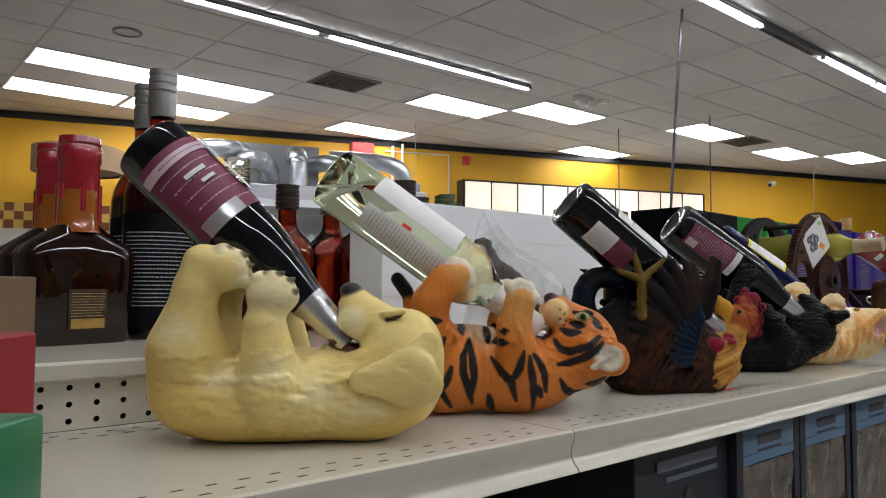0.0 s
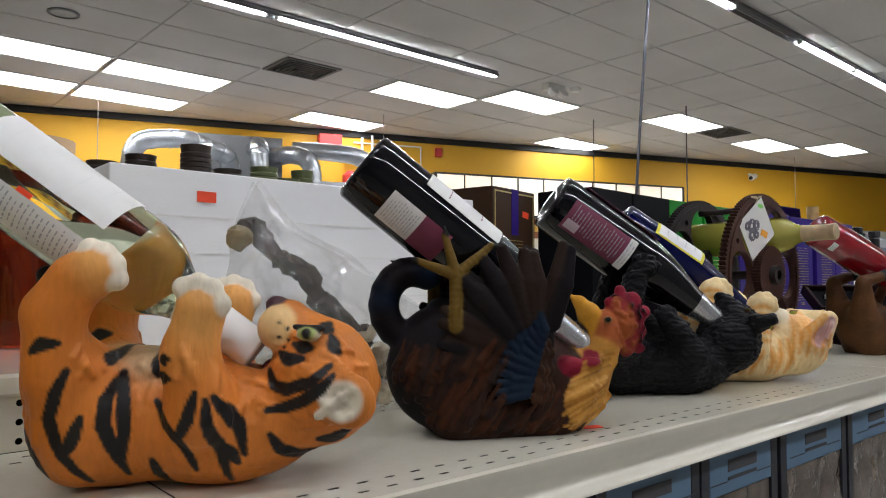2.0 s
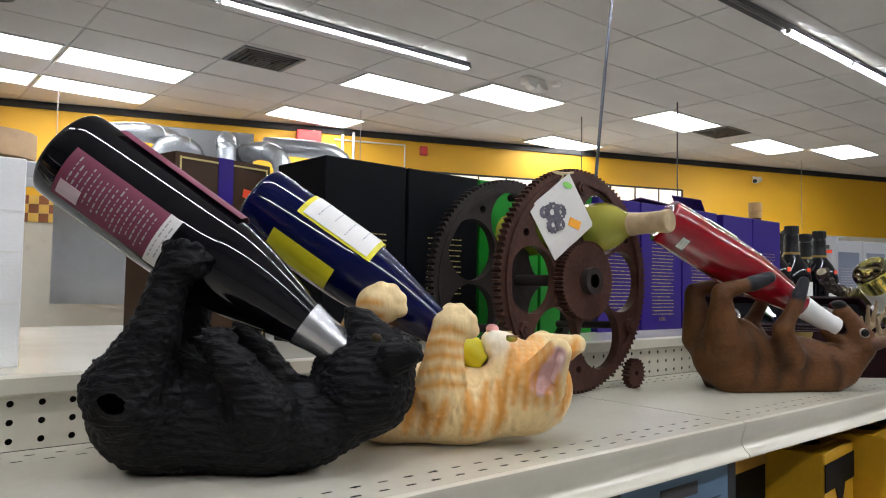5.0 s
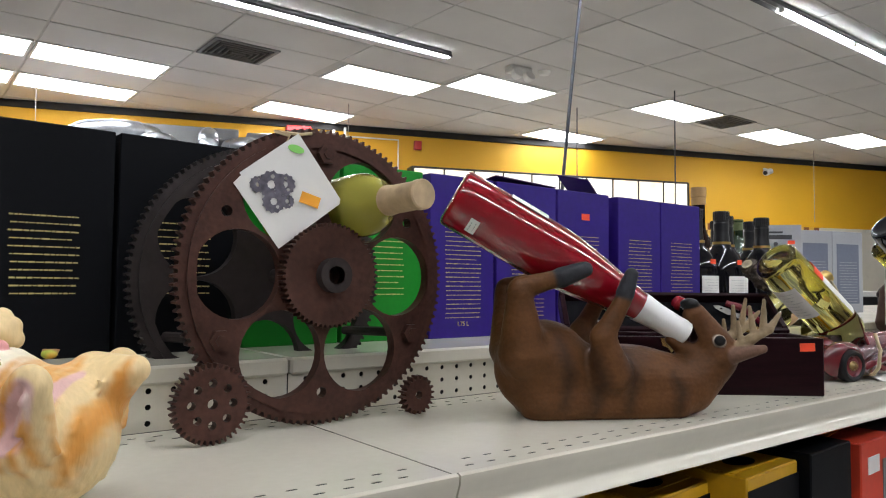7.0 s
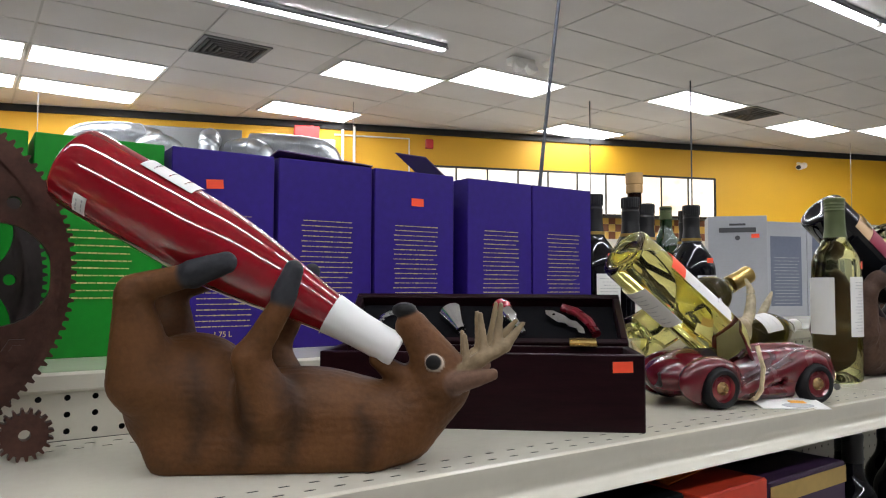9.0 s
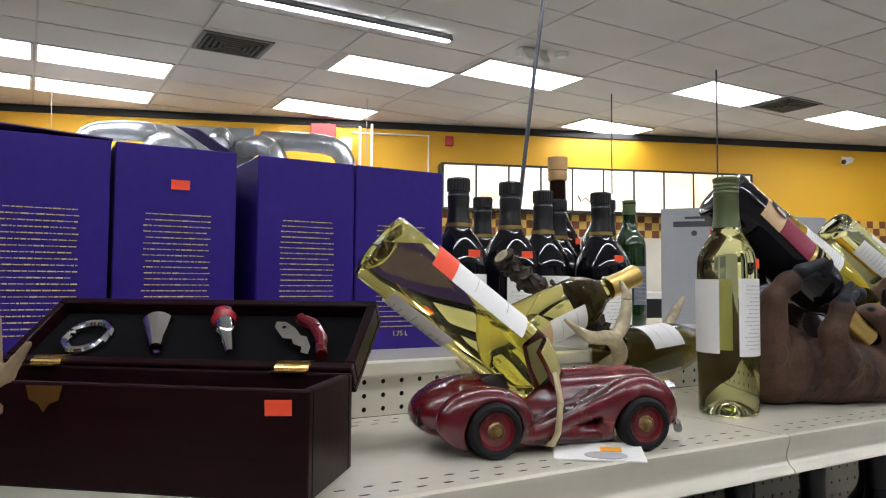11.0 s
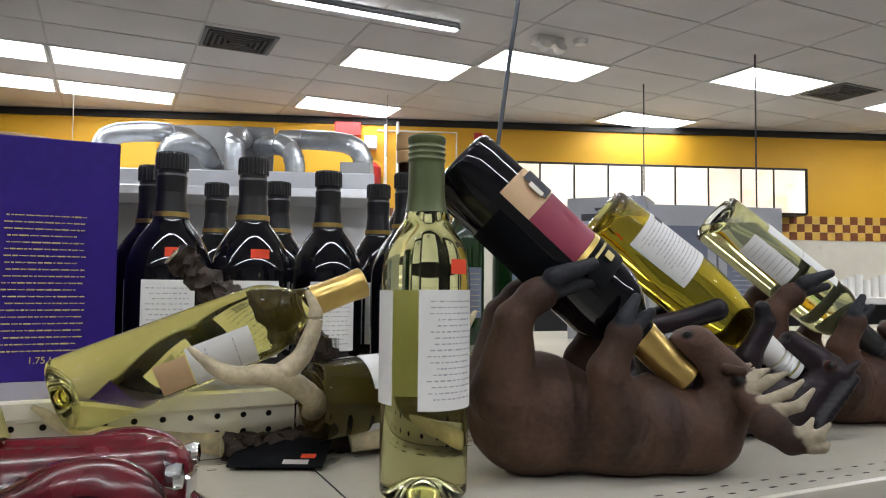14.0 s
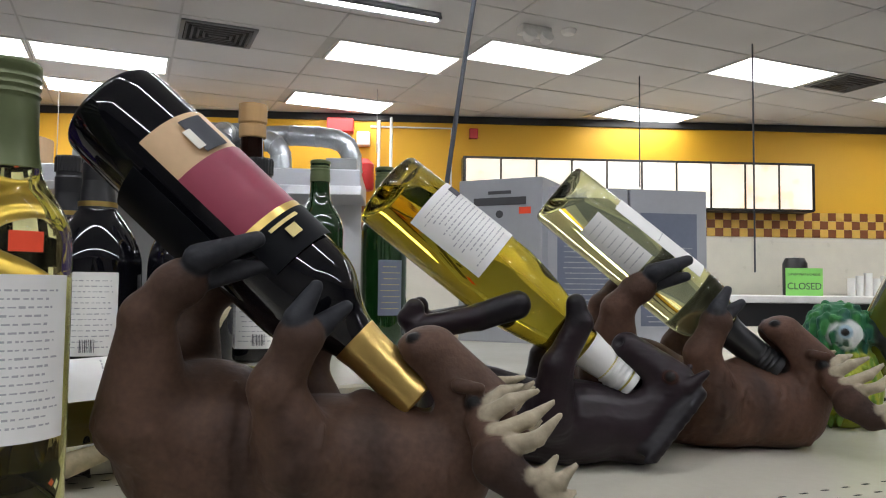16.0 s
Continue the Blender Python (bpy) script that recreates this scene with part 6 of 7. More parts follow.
for s in (-1, 1):
    SCREEN = pose(0.012, 0, 0.070, 0, -30, 0) @ pose(0, 0, 0, 0, 0, 28 * s)
    y0, y1 = sorted((0.001 * s, 0.033 * s))
    part("windscreen", box(-0.0012, 0.0012, y0, y1, 0.0, 0.036, 0.0006), M["paper"], t, "pale half of the split windscreen", m=SCREEN)
    part("frame_rail", box(-0.0022, 0.0022, y0, y1, 0.0362, 0.040, 0.0008), M["carred"], t, m=SCREEN)
    part("frame_rail", box(-0.0022, 0.0022, y0, y1, -0.006, -0.0002, 0.0008), M["carred"], t, m=SCREEN)
    y0, y1 = sorted((0.0332 * s, 0.0362 * s))
    part("frame_post", box(-0.0022, 0.0022, y0, y1, -0.006, 0.040, 0.0008), M["carred"], t, m=SCREEN)
part("grille", box(0.124, 0.129, -0.014, 0.014, 0.022, 0.052, 0.002), M["chrome"], t, "chrome radiator grille")
part("bumper", tube([(0.118, -0.055, 0.020), (0.133, -0.03, 0.020), (0.136, 0, 0.020), (0.133, 0.03, 0.020), (0.118, 0.055, 0.020)], 0.0045, 10), M["chrome"], t, "chrome bumper")
part("tail_panel", box(-0.139, -0.133, -0.02, 0.02, 0.025, 0.045, 0.002), M["carblack"], t)
for s in (-1, 1):
    part("headlight", lathe([(0, 0), (0.007, 0.001), (0.0085, 0.006), (0.0075, 0.010), (0, 0.0115)], 18, pose(0.117, 0.030 * s, 0.056, 0, 90, 0)), M["chrome"], t, "chrome headlight")
    part("door_handle", tube([(0.0, 0.047 * s, 0.043), (0.012, 0.048 * s, 0.042)], 0.0018, 8), M["chrome"], t)
    for x in (-0.074, 0.080):
        wh = part("wheel", lathe([(0.0176, -0.0095), (0.0195, -0.0112), (0.0228, -0.0115), (0.0254, -0.0085), (0.0264, -0.004), (0.0264, 0.004), (0.0254, 0.0085), (0.0228, 0.0115), (0.0195, 0.0112), (0.0176, 0.0095)], 40, pose(0, 0, 0, 90, 0, 0)), M["rubber"], t, "black rubber tyre", m=pose(x, 0.052 * s, 0.0264))
        part("rim", lathe([(0, -0.006), (0.011, -0.007), (0.0150, -0.0055), (0.0175, -0.0095), (0.0175, 0.0095), (0.0150, 0.0055), (0.011, 0.007), (0, 0.006)], 28, pose(0, 0, 0, 90, 0, 0)), M["carred"], wh, "dark red rim")
        part("hub_cap", lathe([(0.0085, 0.002), (0.0085, 0.0065), (0.0070, 0.0085), (0.0060, 0.0070), (0.0045, 0.0090), (0.0035, 0.0120), (0, 0.0125)], 10, pose(0, -0.002 * 1 if s < 0 else 0.002, 0, 90 * (1 if s < 0 else -1), 0, 0)), M["oldbrass"], wh, "worn brass hub")
part("raffia_loop", tube([(-0.012, -0.052, 0.078), (-0.010, -0.060, 0.050), (-0.012, -0.058, 0.022), (-0.014, -0.050, 0.010), (-0.02, -0.02, 0.006)], 0.0032, 8), M["string"], t, "raffia tie")
held(CAR, (-178, 200), (14, 52), label="clear bottle of golden wine with a white and orange label", profile=BORDEAUX, kind="clear", body=M["clear"], liquid=M["gold_liq"], level=0.88, cap=M["carblack"], cap_from=0.245,
     labels=((M["paper"], -62, 84, 0.075, 0.165, 2, M["print"]), (M["tag"], -62, 84, 0.050, 0.0748, 0, None), (M["paper"], 100, 104, 0.040, 0.112, 8, M["print"])))
tg = thing("paper_tag", "white card tag with a small picture lying on the shelf", "tag", pose(2.772, 0.502, SHELF + 0.004, 6, 0, -38))
part("card", box(-0.042, 0.042, -0.026, 0.026, -0.0006, 0.0006), M["paper"], tg)
part("sticker", box(-0.010, 0.010, -0.006, 0.006, 0.0007, 0.0012), M["orange"], tg, "orange sticker", m=pose(0.012, 0.004, 0))
part("picture", plate(ring(0.010, 14, sx=2.0), [], 0.0004), M["print"], tg, "grey printed car picture", m=pose(0.006, -0.014, 0.0012, -90, 0, 0))

# ---- antler holder with two bottles
t = thing("antler_bottle_holder", "cast antler stand with pale tines and a dark branch", "bottle holder", pose(0, 0, 0))


def horn(pts, radii, mat, label):
    fine, rr = [], []
    for i in range(len(pts) - 1):
        p0, p1, p2, p3 = [Vector(pts[max(min(j, len(pts) - 1), 0)]) for j in (i - 1, i, i + 1, i + 2)]
        for k in range(14):
            s = k / 14
            fine.append(0.5 * ((2 * p1) + (p2 - p0) * s + (2 * p0 - 5 * p1 + 4 * p2 - p3) * s * s + (3 * p1 - p0 - 3 * p2 + p3) * s ** 3))
            rr.append(radii[i] + (radii[i + 1] - radii[i]) * s)
    fine.append(Vector(pts[-1]))
    rr.append(radii[-1])
    bm = tube(fine, 0, 22, radii=rr)
    amp = 0.009 if mat is M["bark"] else 0.0007
    for v in bm.verts:
        v.co += amp * (noise.noise_vector(v.co * 110) + 0.6 * noise.noise_vector(v.co * 260))
    part("tine", bm, mat, t, label, smooth=60)
    if mat is M["bark"]:
        d = (fine[0] - fine[1]).normalized()
        part("cut_end", tube([fine[0] + d * 0.001, fine[0] + d * 0.003], rr[0] * 0.92, 14), M["antler"], t, "pale sawn antler end")


horn([(2.895, 0.835, 1.402), (2.915, 0.835, 1.385), (2.945, 0.825, 1.362), (2.985, 0.81, 1.345), (3.03, 0.80, 1.32), (3.05, 0.80, 1.27)], (0.0125, 0.013, 0.013, 0.013, 0.014, 0.014), M["bark"], "dark bark-like antler stem")
horn([(2.960, 0.815, 1.357), (2.985, 0.808, 1.356), (3.012, 0.81, 1.364)], (0.011, 0.007, 0.002), M["antler"], "pale antler tine")
horn([(3.030, 0.80, 1.23), (3.020, 0.73, 1.26), (2.975, 0.695, 1.290), (2.930, 0.69, 1.295), (2.898, 0.70, 1.318)], (0.012, 0.011, 0.0105, 0.008, 0.002), M["antler"], "pale antler tine")
horn([(2.975, 0.695, 1.290), (3.000, 0.700, 1.310), (3.012, 0.705, 1.345), (3.005, 0.71, 1.368)], (0.010, 0.009, 0.007, 0.002), M["antler"], "pale antler tine")
horn([(3.06, 0.74, 1.215), (3.10, 0.735, 1.222), (3.15, 0.745, 1.240), (3.20, 0.77, 1.268)], (0.010, 0.012, 0.010, 0.002), M["antler"], "pale antler tine")
horn([(3.12, 0.80, 1.24), (3.17, 0.80, 1.27), (3.215, 0.80, 1.32), (3.235, 0.80, 1.345)], (0.012, 0.011, 0.007, 0.002), M["antler"], "pale antler tine")
horn([(2.96, 0.78, 1.212), (2.90, 0.79, 1.22), (2.82, 0.775, 1.235), (2.775, 0.765, 1.265)], (0.011, 0.011, 0.009, 0.002), M["antler"], "pale antler tine")
horn([(2.94, 0.77, 1.214), (3.03, 0.77, 1.212), (3.12, 0.77, 1.214)], (0.010, 0.013, 0.010), M["bark"], "dark antler base")
bottle("clear bottle of golden wine with a gold capsule, held by antlers", axis_pose((2.795, 0.775, 1.268), (3.066, 0.750, 1.374)), BORDEAUX, "clear", M["clear"], M["gold_liq"], M["gold"], 0.245,
       ((M["paper"], 24, 66, 0.115, 0.175, 2, M["print"]), (M["tan"], 24, 50, 0.085, 0.114, 0, None)), 0.86)
bottle("dark green wine bottle lying on antlers with a white label", axis_pose((3.020, 0.742, 1.258), (3.31, 0.80, 1.272)), BURGUNDY, "clear", M["olive"], M["dark_liq"], M["paper"], 0.25, ((M["paper"], -50, 70, 0.05, 0.13, 2, M["print"]), (M["paper"], 62, 50, 0.05, 0.12, 0, None)))
cd = thing("black_card", "small black printed card with a sticker leaning on the shelf", "card", pose(2.99, 0.738, SHELF + 0.012, 14, 0, -25))
part("card", box(-0.045, 0.045, -0.03, 0.03, -0.0008, 0.0008), M["blackcard"], cd)
part("sticker", box(-0.007, 0.007, -0.004, 0.004, 0.0009, 0.0014), M["tag"], cd, "orange sticker", m=pose(0.028, -0.010, 0))
part("barcode", box(-0.012, 0.012, -0.004, 0.004, 0.0009, 0.0014), M["paper"], cd, "white barcode patch", m=pose(0.018, -0.022, 0))

# ---- back row on the ledge
R2 = random.Random(11)


def ledge_carton(name, label, x0, x1, y, h, d, mat, turn=0.0, **kw):
    return carton(name, label, pose((x0 + x1) / 2, y, LEDGE, 0, 0, turn), x1 - x0 - 0.002, d, h, mat, **kw)


for x0, x1, tg in ((2.095, 2.232, (-0.1, 0.83, -4)), (2.236, 2.383, None), (2.386, 2.532, (0.02, 0.82, 0)), (2.558, 2.697, None), (2.698, 2.842, None)):
    b = ledge_carton("gift_carton", "tall purple gift carton with lines of gold print", x0, x1, 0.915, 0.262, 0.20, M["purple"], lines=21, ink=M["goldprint"], box_of=(0.56, 0.58, 0.40), tag_at=tg, group="purple cartons")
    lettering("1.75 L", 0.010, M["goldprint"], b, pose(0, -0.001, 0.022, 90, 0, 0))
ledge_carton("gift_carton", "purple gift carton standing behind the front row", 2.475, 2.615, 1.135, 0.262, 0.12, M["purple"], group="purple cartons")
t = thing("torn_flap", "bent purple cardboard flap on top of a carton", "flap", pose(2.31, 0.92, LEDGE + 0.262))
part("flap", box(-0.074, 0.074, -0.004, 0.05, 0.001, 0.0025), M["violet"], t, m=pose(0, 0, 0.004, -8, 3, 0))
part("flap", box(-0.03, 0.03, 0.02, 0.09, 0.012, 0.0135), M["violet"], t, m=pose(0.20, 0, 0.0, 14, 24, 20))
for x0, x1, y in ((1.487, 1.632, 0.906), (1.635, 1.786, 0.914)):
    ledge_carton("gift_carton", "tall black gift carton with yellow-gold print", x0, x1, y, 0.262, 0.13, M["blackcard"], 3, lines=11, ink=M["goldprint"], box_of=(0.50, 0.36, 0.44), group="black cartons")
for x0, x1 in ((1.795, 1.940), (1.944, 2.090)):
    ledge_carton("gift_carton", "tall bright green gift carton with gold print", x0, x1, 0.925, 0.263, 0.12, M["greencard"], lines=10, ink=M["goldprint"], box_of=(0.5, 0.34, 0.42), group="green cartons")
b = ledge_carton("gift_carton", "brown gift carton with a gold border and purple ribbon", 1.313, 1.470, 1.012, 0.258, 0.12, M["browncard"], 12, lines=15, ink=M["goldprint"], box_of=(0.4, 0.36, 0.45), tag_at=(0.26, 0.82, 8))
part("ribbon", box(-0.012, 0.012, -0.0016, -0.0006, 0.17, 0.258), M["purple"], b, "purple ribbon")
for x in (-0.070, 0.070):
    part("border_line", box(x - 0.0012, x + 0.0012, -0.0014, -0.0004, 0.006, 0.252), M["goldprint"], b, "gold border line")
part("border_line", box(-0.070, 0.070, -0.0014, -0.0004, 0.249, 0.2515), M["goldprint"], b, "gold border line")
b = ledge_carton("foam_carton", "white foam shipping box with an orange sticker", 0.607, 1.122, 0.842, 0.202, 0.085, M["foam"], tag_at=(-0.30, 0.86, 0))
for z in (0.06, 0.11, 0.15):
    part("groove", box(-0.255, 0.255, -0.0008, 0.001, z, z + 0.0015), M["paper"], b)
sb = (("tall silver gift carton with dark print and a sticker", pose(3.750, 1.212, LEDGE, 0, 0, -50), 0.160), ("tall silver gift carton with a slate panel", pose(3.895, 1.150, LEDGE, 0, 0, -18), 0.150), ("tall silver gift carton with a slate panel", pose(4.045, 1.110, LEDGE, 0, 0, -14), 0.150))
for k, (lab, m, w) in enumerate(sb):
    b = carton("gift_carton", lab, m, w, 0.12, 0.292 if k == 0 else 0.278, M["silvercard"], lines=22 if k == 0 else 16, ink=M["print"], box_of=(0.6, 0.55, 0.36), tag_at=(0.3, 0.8, 0) if k == 0 else None, group="silver cartons")
    if k == 0:
        part("emblem", box(-0.05, 0.05, -0.0014, -0.0004, 0.244, 0.258), M["dkprint"], b, "dark brand mark drawn as a bar")
        part("emblem", box(-0.022, 0.022, -0.0014, -0.0004, 0.264, 0.270), M["dkprint"], b, "dark brand mark drawn as a bar")
        part("emblem", plate(ring(0.007, 12), [], 0.001), M["dkprint"], b, "dark round crest", m=pose(0, -0.001, 0.228))
    else:
        part("panel", box(-0.055, 0.055, -0.0006, 0.0002, 0.03, 0.235), M["slate"], b, "slate blue printed panel")

# dark liqueur bottles with gold bands
for x, y, ta in ((2.884, 1.081, 1), (2.985, 1.21, 0), (2.996, 0.956, 1), (3.11, 1.012, 0), (3.217, 1.10, 0), (3.214, 0.973, 1), (3.07, 1.15, 0), (2.90, 0.965, 1), (3.30, 1.05, 0)):
    b = bottle("squat black liqueur bottle with a gold neck band and white label", axis_pose((x, y, LEDGE), (x, y, 3), (-0.3, -0.95, 0)), DECANTER, "solid", M["blackglass"], None, M["black"], 0.184, stretch=1.09, labels=
               ((M["paper"], 12, 70, 0.018, 0.110, 13, M["print"]),), group="dark liqueur bottles", name="liqueur_bottle", tag_at=(20, 0.142, 0) if ta else None, band=(M["gold"], 0.186, 0.192))
    kn = lathe([(0.0160, 0.215), (0.0174, 0.217), (0.0180, 0.236), (0.0168, 0.239), (0.0168, 0.243), (0.0190, 0.244), (0.0190, 0.262), (0.0178, 0.265), (0, 0.266)], 48)
    for v in kn.verts:
        if v.co.z > 0.2435 and round(math.atan2(v.co.y, v.co.x) / math.pi * 24) % 2:
            v.co.x, v.co.y = v.co.x * 0.955, v.co.y * 0.955
    part("knurled_cap", kn, M["black"], b, smooth=20)
    code = bmesh.new()
    for k in range(9):
        merge(code, wrap(0.0518, 4 + 2.0 * k, 4 + 2.0 * k + (0.7 if k % 3 else 1.2), 0.022, 0.036, 0.0002, 1))
    part("barcode", code, M["dkprint"], b, "printed barcode", smooth=0)
WOODY = tuple((r * 1.1, z * 1.28) for r, z in SQUAT)
for x, y, g in ((3.316, 1.22, "amber"),):
    b = bottle("tall amber whiskey bottle with a wooden stopper", axis_pose((x, y, LEDGE), (x, y, 3)), WOODY, "solid", M["brownglass"], None, None, 0.3, ((M["blackcard"], 10, 80, 0.05, 0.14, 5, M["goldprint"]),), name="whiskey_bottle", tag_at=(24, 0.19, 0))
    part("stopper", lathe([(0.017, 0.325), (0.021, 0.327), (0.021, 0.345), (0.0195, 0.347), (0.022, 0.350), (0.022, 0.378), (0, 0.380)], 24), M["wood"], b, "turned wooden stopper")
for x, y in ((3.536, 1.222), (3.421, 1.205)):
    bottle("green glass liqueur bottle with a dark label", axis_pose((x, y, LEDGE), (x, y, 3), (-0.3, -0.95, 0)), tuple((r * 1.05, z * 0.985) for r, z in BORDEAUX), "solid", surface("bottle_green", (0.006, 0.028, 0.006), 0.05, bump=0, coat=1), None, M["capgreen"], 0.262, ((M["slate"], 16, 60, 0.05, 0.14, 8, M["goldprint"]),), group="green bottles", name="liqueur_bottle", cap_rings=3)

# whiskey bottles at the start of the ledge
for x, y in ((0.250, 1.02), (0.240, 1.10)):
    t = thing("whiskey_bottle", "square-shouldered whiskey bottle sealed in dripping red wax", "bottle", pose(x, y, LEDGE, 0, 0, 12) @ Matrix.Diagonal((1, 1, 0.93, 1)), "red wax bottles")
    c = Clay((-75, -45, -2), (75, 45, 215), 2.5)
    c.ball((0, 0, 60), (66, 36, 130), (1, 1, 1), 4)
    bm = bmesh.new()
    for z, w, d in ((0.0, 0.062, 0.030), (0.004, 0.065, 0.033), (0.115, 0.070, 0.034), (0.132, 0.066, 0.032), (0.150, 0.044, 0.026), (0.166, 0.021, 0.020), (0.185, 0.0185, 0.0185), (0.235, 0.017, 0.017)):
        rg = []
        for k in range(32):
            a = 2 * math.pi * k / 32
            p = 0.45 if z < 0.14 else 0.8
            rg.append((w * math.copysign(abs(math.cos(a)) ** p, math.cos(a)), d * math.copysign(abs(math.sin(a)) ** p, math.sin(a)), z))
        rg = [bm.verts.new(v) for v in rg]
        if z > 0:
            for k in range(32):
                bm.faces.new((last[k], last[(k + 1) % 32], rg[(k + 1) % 32], rg[k]))
        else:
            bm.faces.new(rg[::-1])
        last = rg
    bm.faces.new(last)
    part("glass", bm, M["brownglass"], t, smooth=50)
    part("liquor_neck", lathe([(0.030, 0.153), (0.0262, 0.162), (0.0250, 0.178), (0.0243, 0.222)], 24), surface("amber_neck", (0.32, 0.09, 0.010), 0.15, coat=1), t, "amber liquor in the neck")
    wx = lathe([(0.0246, 0.212), (0.0252, 0.222), (0.0248, 0.250), (0.0262, 0.253), (0.0262, 0.272), (0.0245, 0.275), (0.0260, 0.278), (0.0248, 0.287), (0, 0.289)], 28)
    for k in range(6):
        a = radians(60 * k + 17)
        merge(wx, tube([(0.0252 * math.cos(a), 0.0252 * math.sin(a), 0.220), (0.0256 * math.cos(a), 0.0256 * math.sin(a), 0.198 - 0.016 * (k % 3))], 0.0034, 8))
    part("wax_seal", wx, M["wax"], t, "dripping red wax seal")
    lb = part("label", box(-0.024, 0.024, -0.0352, -0.0340, 0.02, 0.075), M["browncard"], t, "brown back label")
    tagged(part("small_print", bars(0.042, 0.034, 9, R2, word=0.005), M["goldprint"], lb, m=pose(0, -0.0356, 0.054), smooth=0), "lines of small gold print", kind="stuff")
    part("barcode", box(-0.021, 0.021, -0.0360, -0.0353, 0.022, 0.035), M["gold"], lb, "gold barcode panel")
for x, y in ((0.366, 1.055), (0.375, 1.15)):
    t = thing("whiskey_bottle", "tall whiskey bottle with a black printed label and grey stopper", "bottle", axis_pose((x, y, LEDGE), (x, y, 3), (-0.25, -0.97, 0)), "black label bottles")
    part("glass", lathe(smooth_profile(((0.0, 0.002), (0.046, 0.0), (0.049, 0.004), (0.049, 0.190), (0.047, 0.215), (0.034, 0.245), (0.021, 0.268), (0.018, 0.285), (0.017, 0.335), (0.0, 0.336))), 40), M["amber"], t, smooth=50)
    part("liquor", lathe(smooth_profile(((0.0, 0.006), (0.043, 0.005), (0.045, 0.012), (0.045, 0.185), (0.042, 0.208), (0.0, 0.209))), 32), M["brownglass"], t, smooth=50)
    part("stopper", lathe([(0.0155, 0.316), (0.0190, 0.318), (0.0195, 0.336), (0.0195, 0.352), (0.018, 0.354), (0.020, 0.357), (0.020, 0.363), (0.0186, 0.3645), (0.0186, 0.3665), (0.020, 0.368), (0.020, 0.374), (0.0186, 0.3755), (0.0186, 0.3775), (0.020, 0.379), (0.020, 0.385), (0.0185, 0.387), (0, 0.387)], 28), M["pewter"], t, "ribbed grey metal stopper")
    lb = part("label", wrap(0.0495, -75, 75, 0.016, 0.175, seg=20), M["blackcard"], t, "black wrap-round label")
    ink = bmesh.new()
    for k in range(19):
        z = 0.148 - 0.0056 * k
        a = -60.0
        while a < 58:
            da = min(R2.uniform(1.5, 6), 60 - a)
            merge(ink, wrap(0.0503, a, a + da, z - 0.0007, z + 0.0007, 0.0001, 1))
            a += da + 1.2
    tagged(part("small_print", ink, M["print"], lb, smooth=0), "lines of small white print", kind="stuff")
    part("barcode", wrap(0.0503, 15, 55, 0.019, 0.036, 0.0003, 6), M["paper"], lb, "white barcode patch")
for x, y, hh, capm, flat, mat in ((0.466, 1.018, 0.267, "clear", 1.0, "brownglass"), (0.432, 1.10, 0.262, "clear", 1.0, "brownglass"), (0.574, 1.063, 0.242, "capbrown", 0.62, "amber"), (0.665, 1.075, 0.240, "capbrown", 0.62, "amber"), (0.753, 0.98, 0.258, "capbrown", 0.62, "amber"), (0.70, 1.03, 0.246, "capbrown", 0.62, "amber"), (0.815, 1.02, 0.238, "capbrown", 0.62, "amber"), (0.86, 1.0, 0.243, "capgreen", 0.7, "brownglass"), (0.93, 1.06, 0.240, "capgreen", 0.7, "brownglass"), (1.036, 1.20, 0.28, "capgreen", 0.8, "brownglass")):
    t = thing("whiskey_bottle", "flask-shaped amber whiskey bottle with a dark ribbed cap" if flat < 1 else "round dark whiskey bottle with a clear glass stopper", "bottle", pose(x, y, LEDGE, 0, 0, -10), "whiskey bottles")
    k = hh / 0.25
    bm = lathe(smooth_profile(((0.0, 0.001), (0.042, 0.0), (0.047, 0.006), (0.050, 0.10 * k), (0.048, 0.130 * k), (0.038, 0.155 * k), (0.019, 0.172 * k), (0.0145, 0.186 * k), (0.0145, 0.214 * k), (0.0, 0.215 * k))), 40)
    bmesh.ops.scale(bm, vec=(1.05, flat, 1), verts=bm.verts)
    part("glass", bm, M[mat], t, smooth=50)
    if mat == "amber" and x > 0.70:
        bm = lathe(smooth_profile(((0.0, 0.005), (0.039, 0.004), (0.043, 0.010), (0.046, 0.10 * k), (0.042, 0.132 * k), (0.0, 0.133 * k))), 32)
        bmesh.ops.scale(bm, vec=(1.05, flat * 0.95, 1), verts=bm.verts)
        part("liquor", bm, M["brownglass"], t, smooth=50)
    cp = [(0.0155, 0.206 * k)]
    for j in range(5):
        z = 0.208 * k + 0.0065 * j
        cp += [(0.0195, z), (0.0195, z + 0.004), (0.0182, z + 0.0055)]
    part("cap", lathe(cp + [(0.0195, 0.25 * k - 0.002), (0, 0.25 * k)], 26), M[capm], t, "clear glass stopper" if flat == 1.0 else "ribbed dark cap")
t = thing("vodka_bottle", "clear vodka bottle with a round red seal", "bottle", pose(0.085, 1.25, LEDGE))
part("glass", lathe(smooth_profile(((0, 0.001), (0.042, 0), (0.045, 0.006), (0.045, 0.15), (0.04, 0.17), (0.017, 0.185), (0.014, 0.22), (0, 0.221))), 36), M["clear"], t, smooth=50)
part("cap", lathe([(0.0165, 0.205), (0.0175, 0.207), (0.0175, 0.235), (0, 0.236)], 24), M["paper"], t, "white cap")
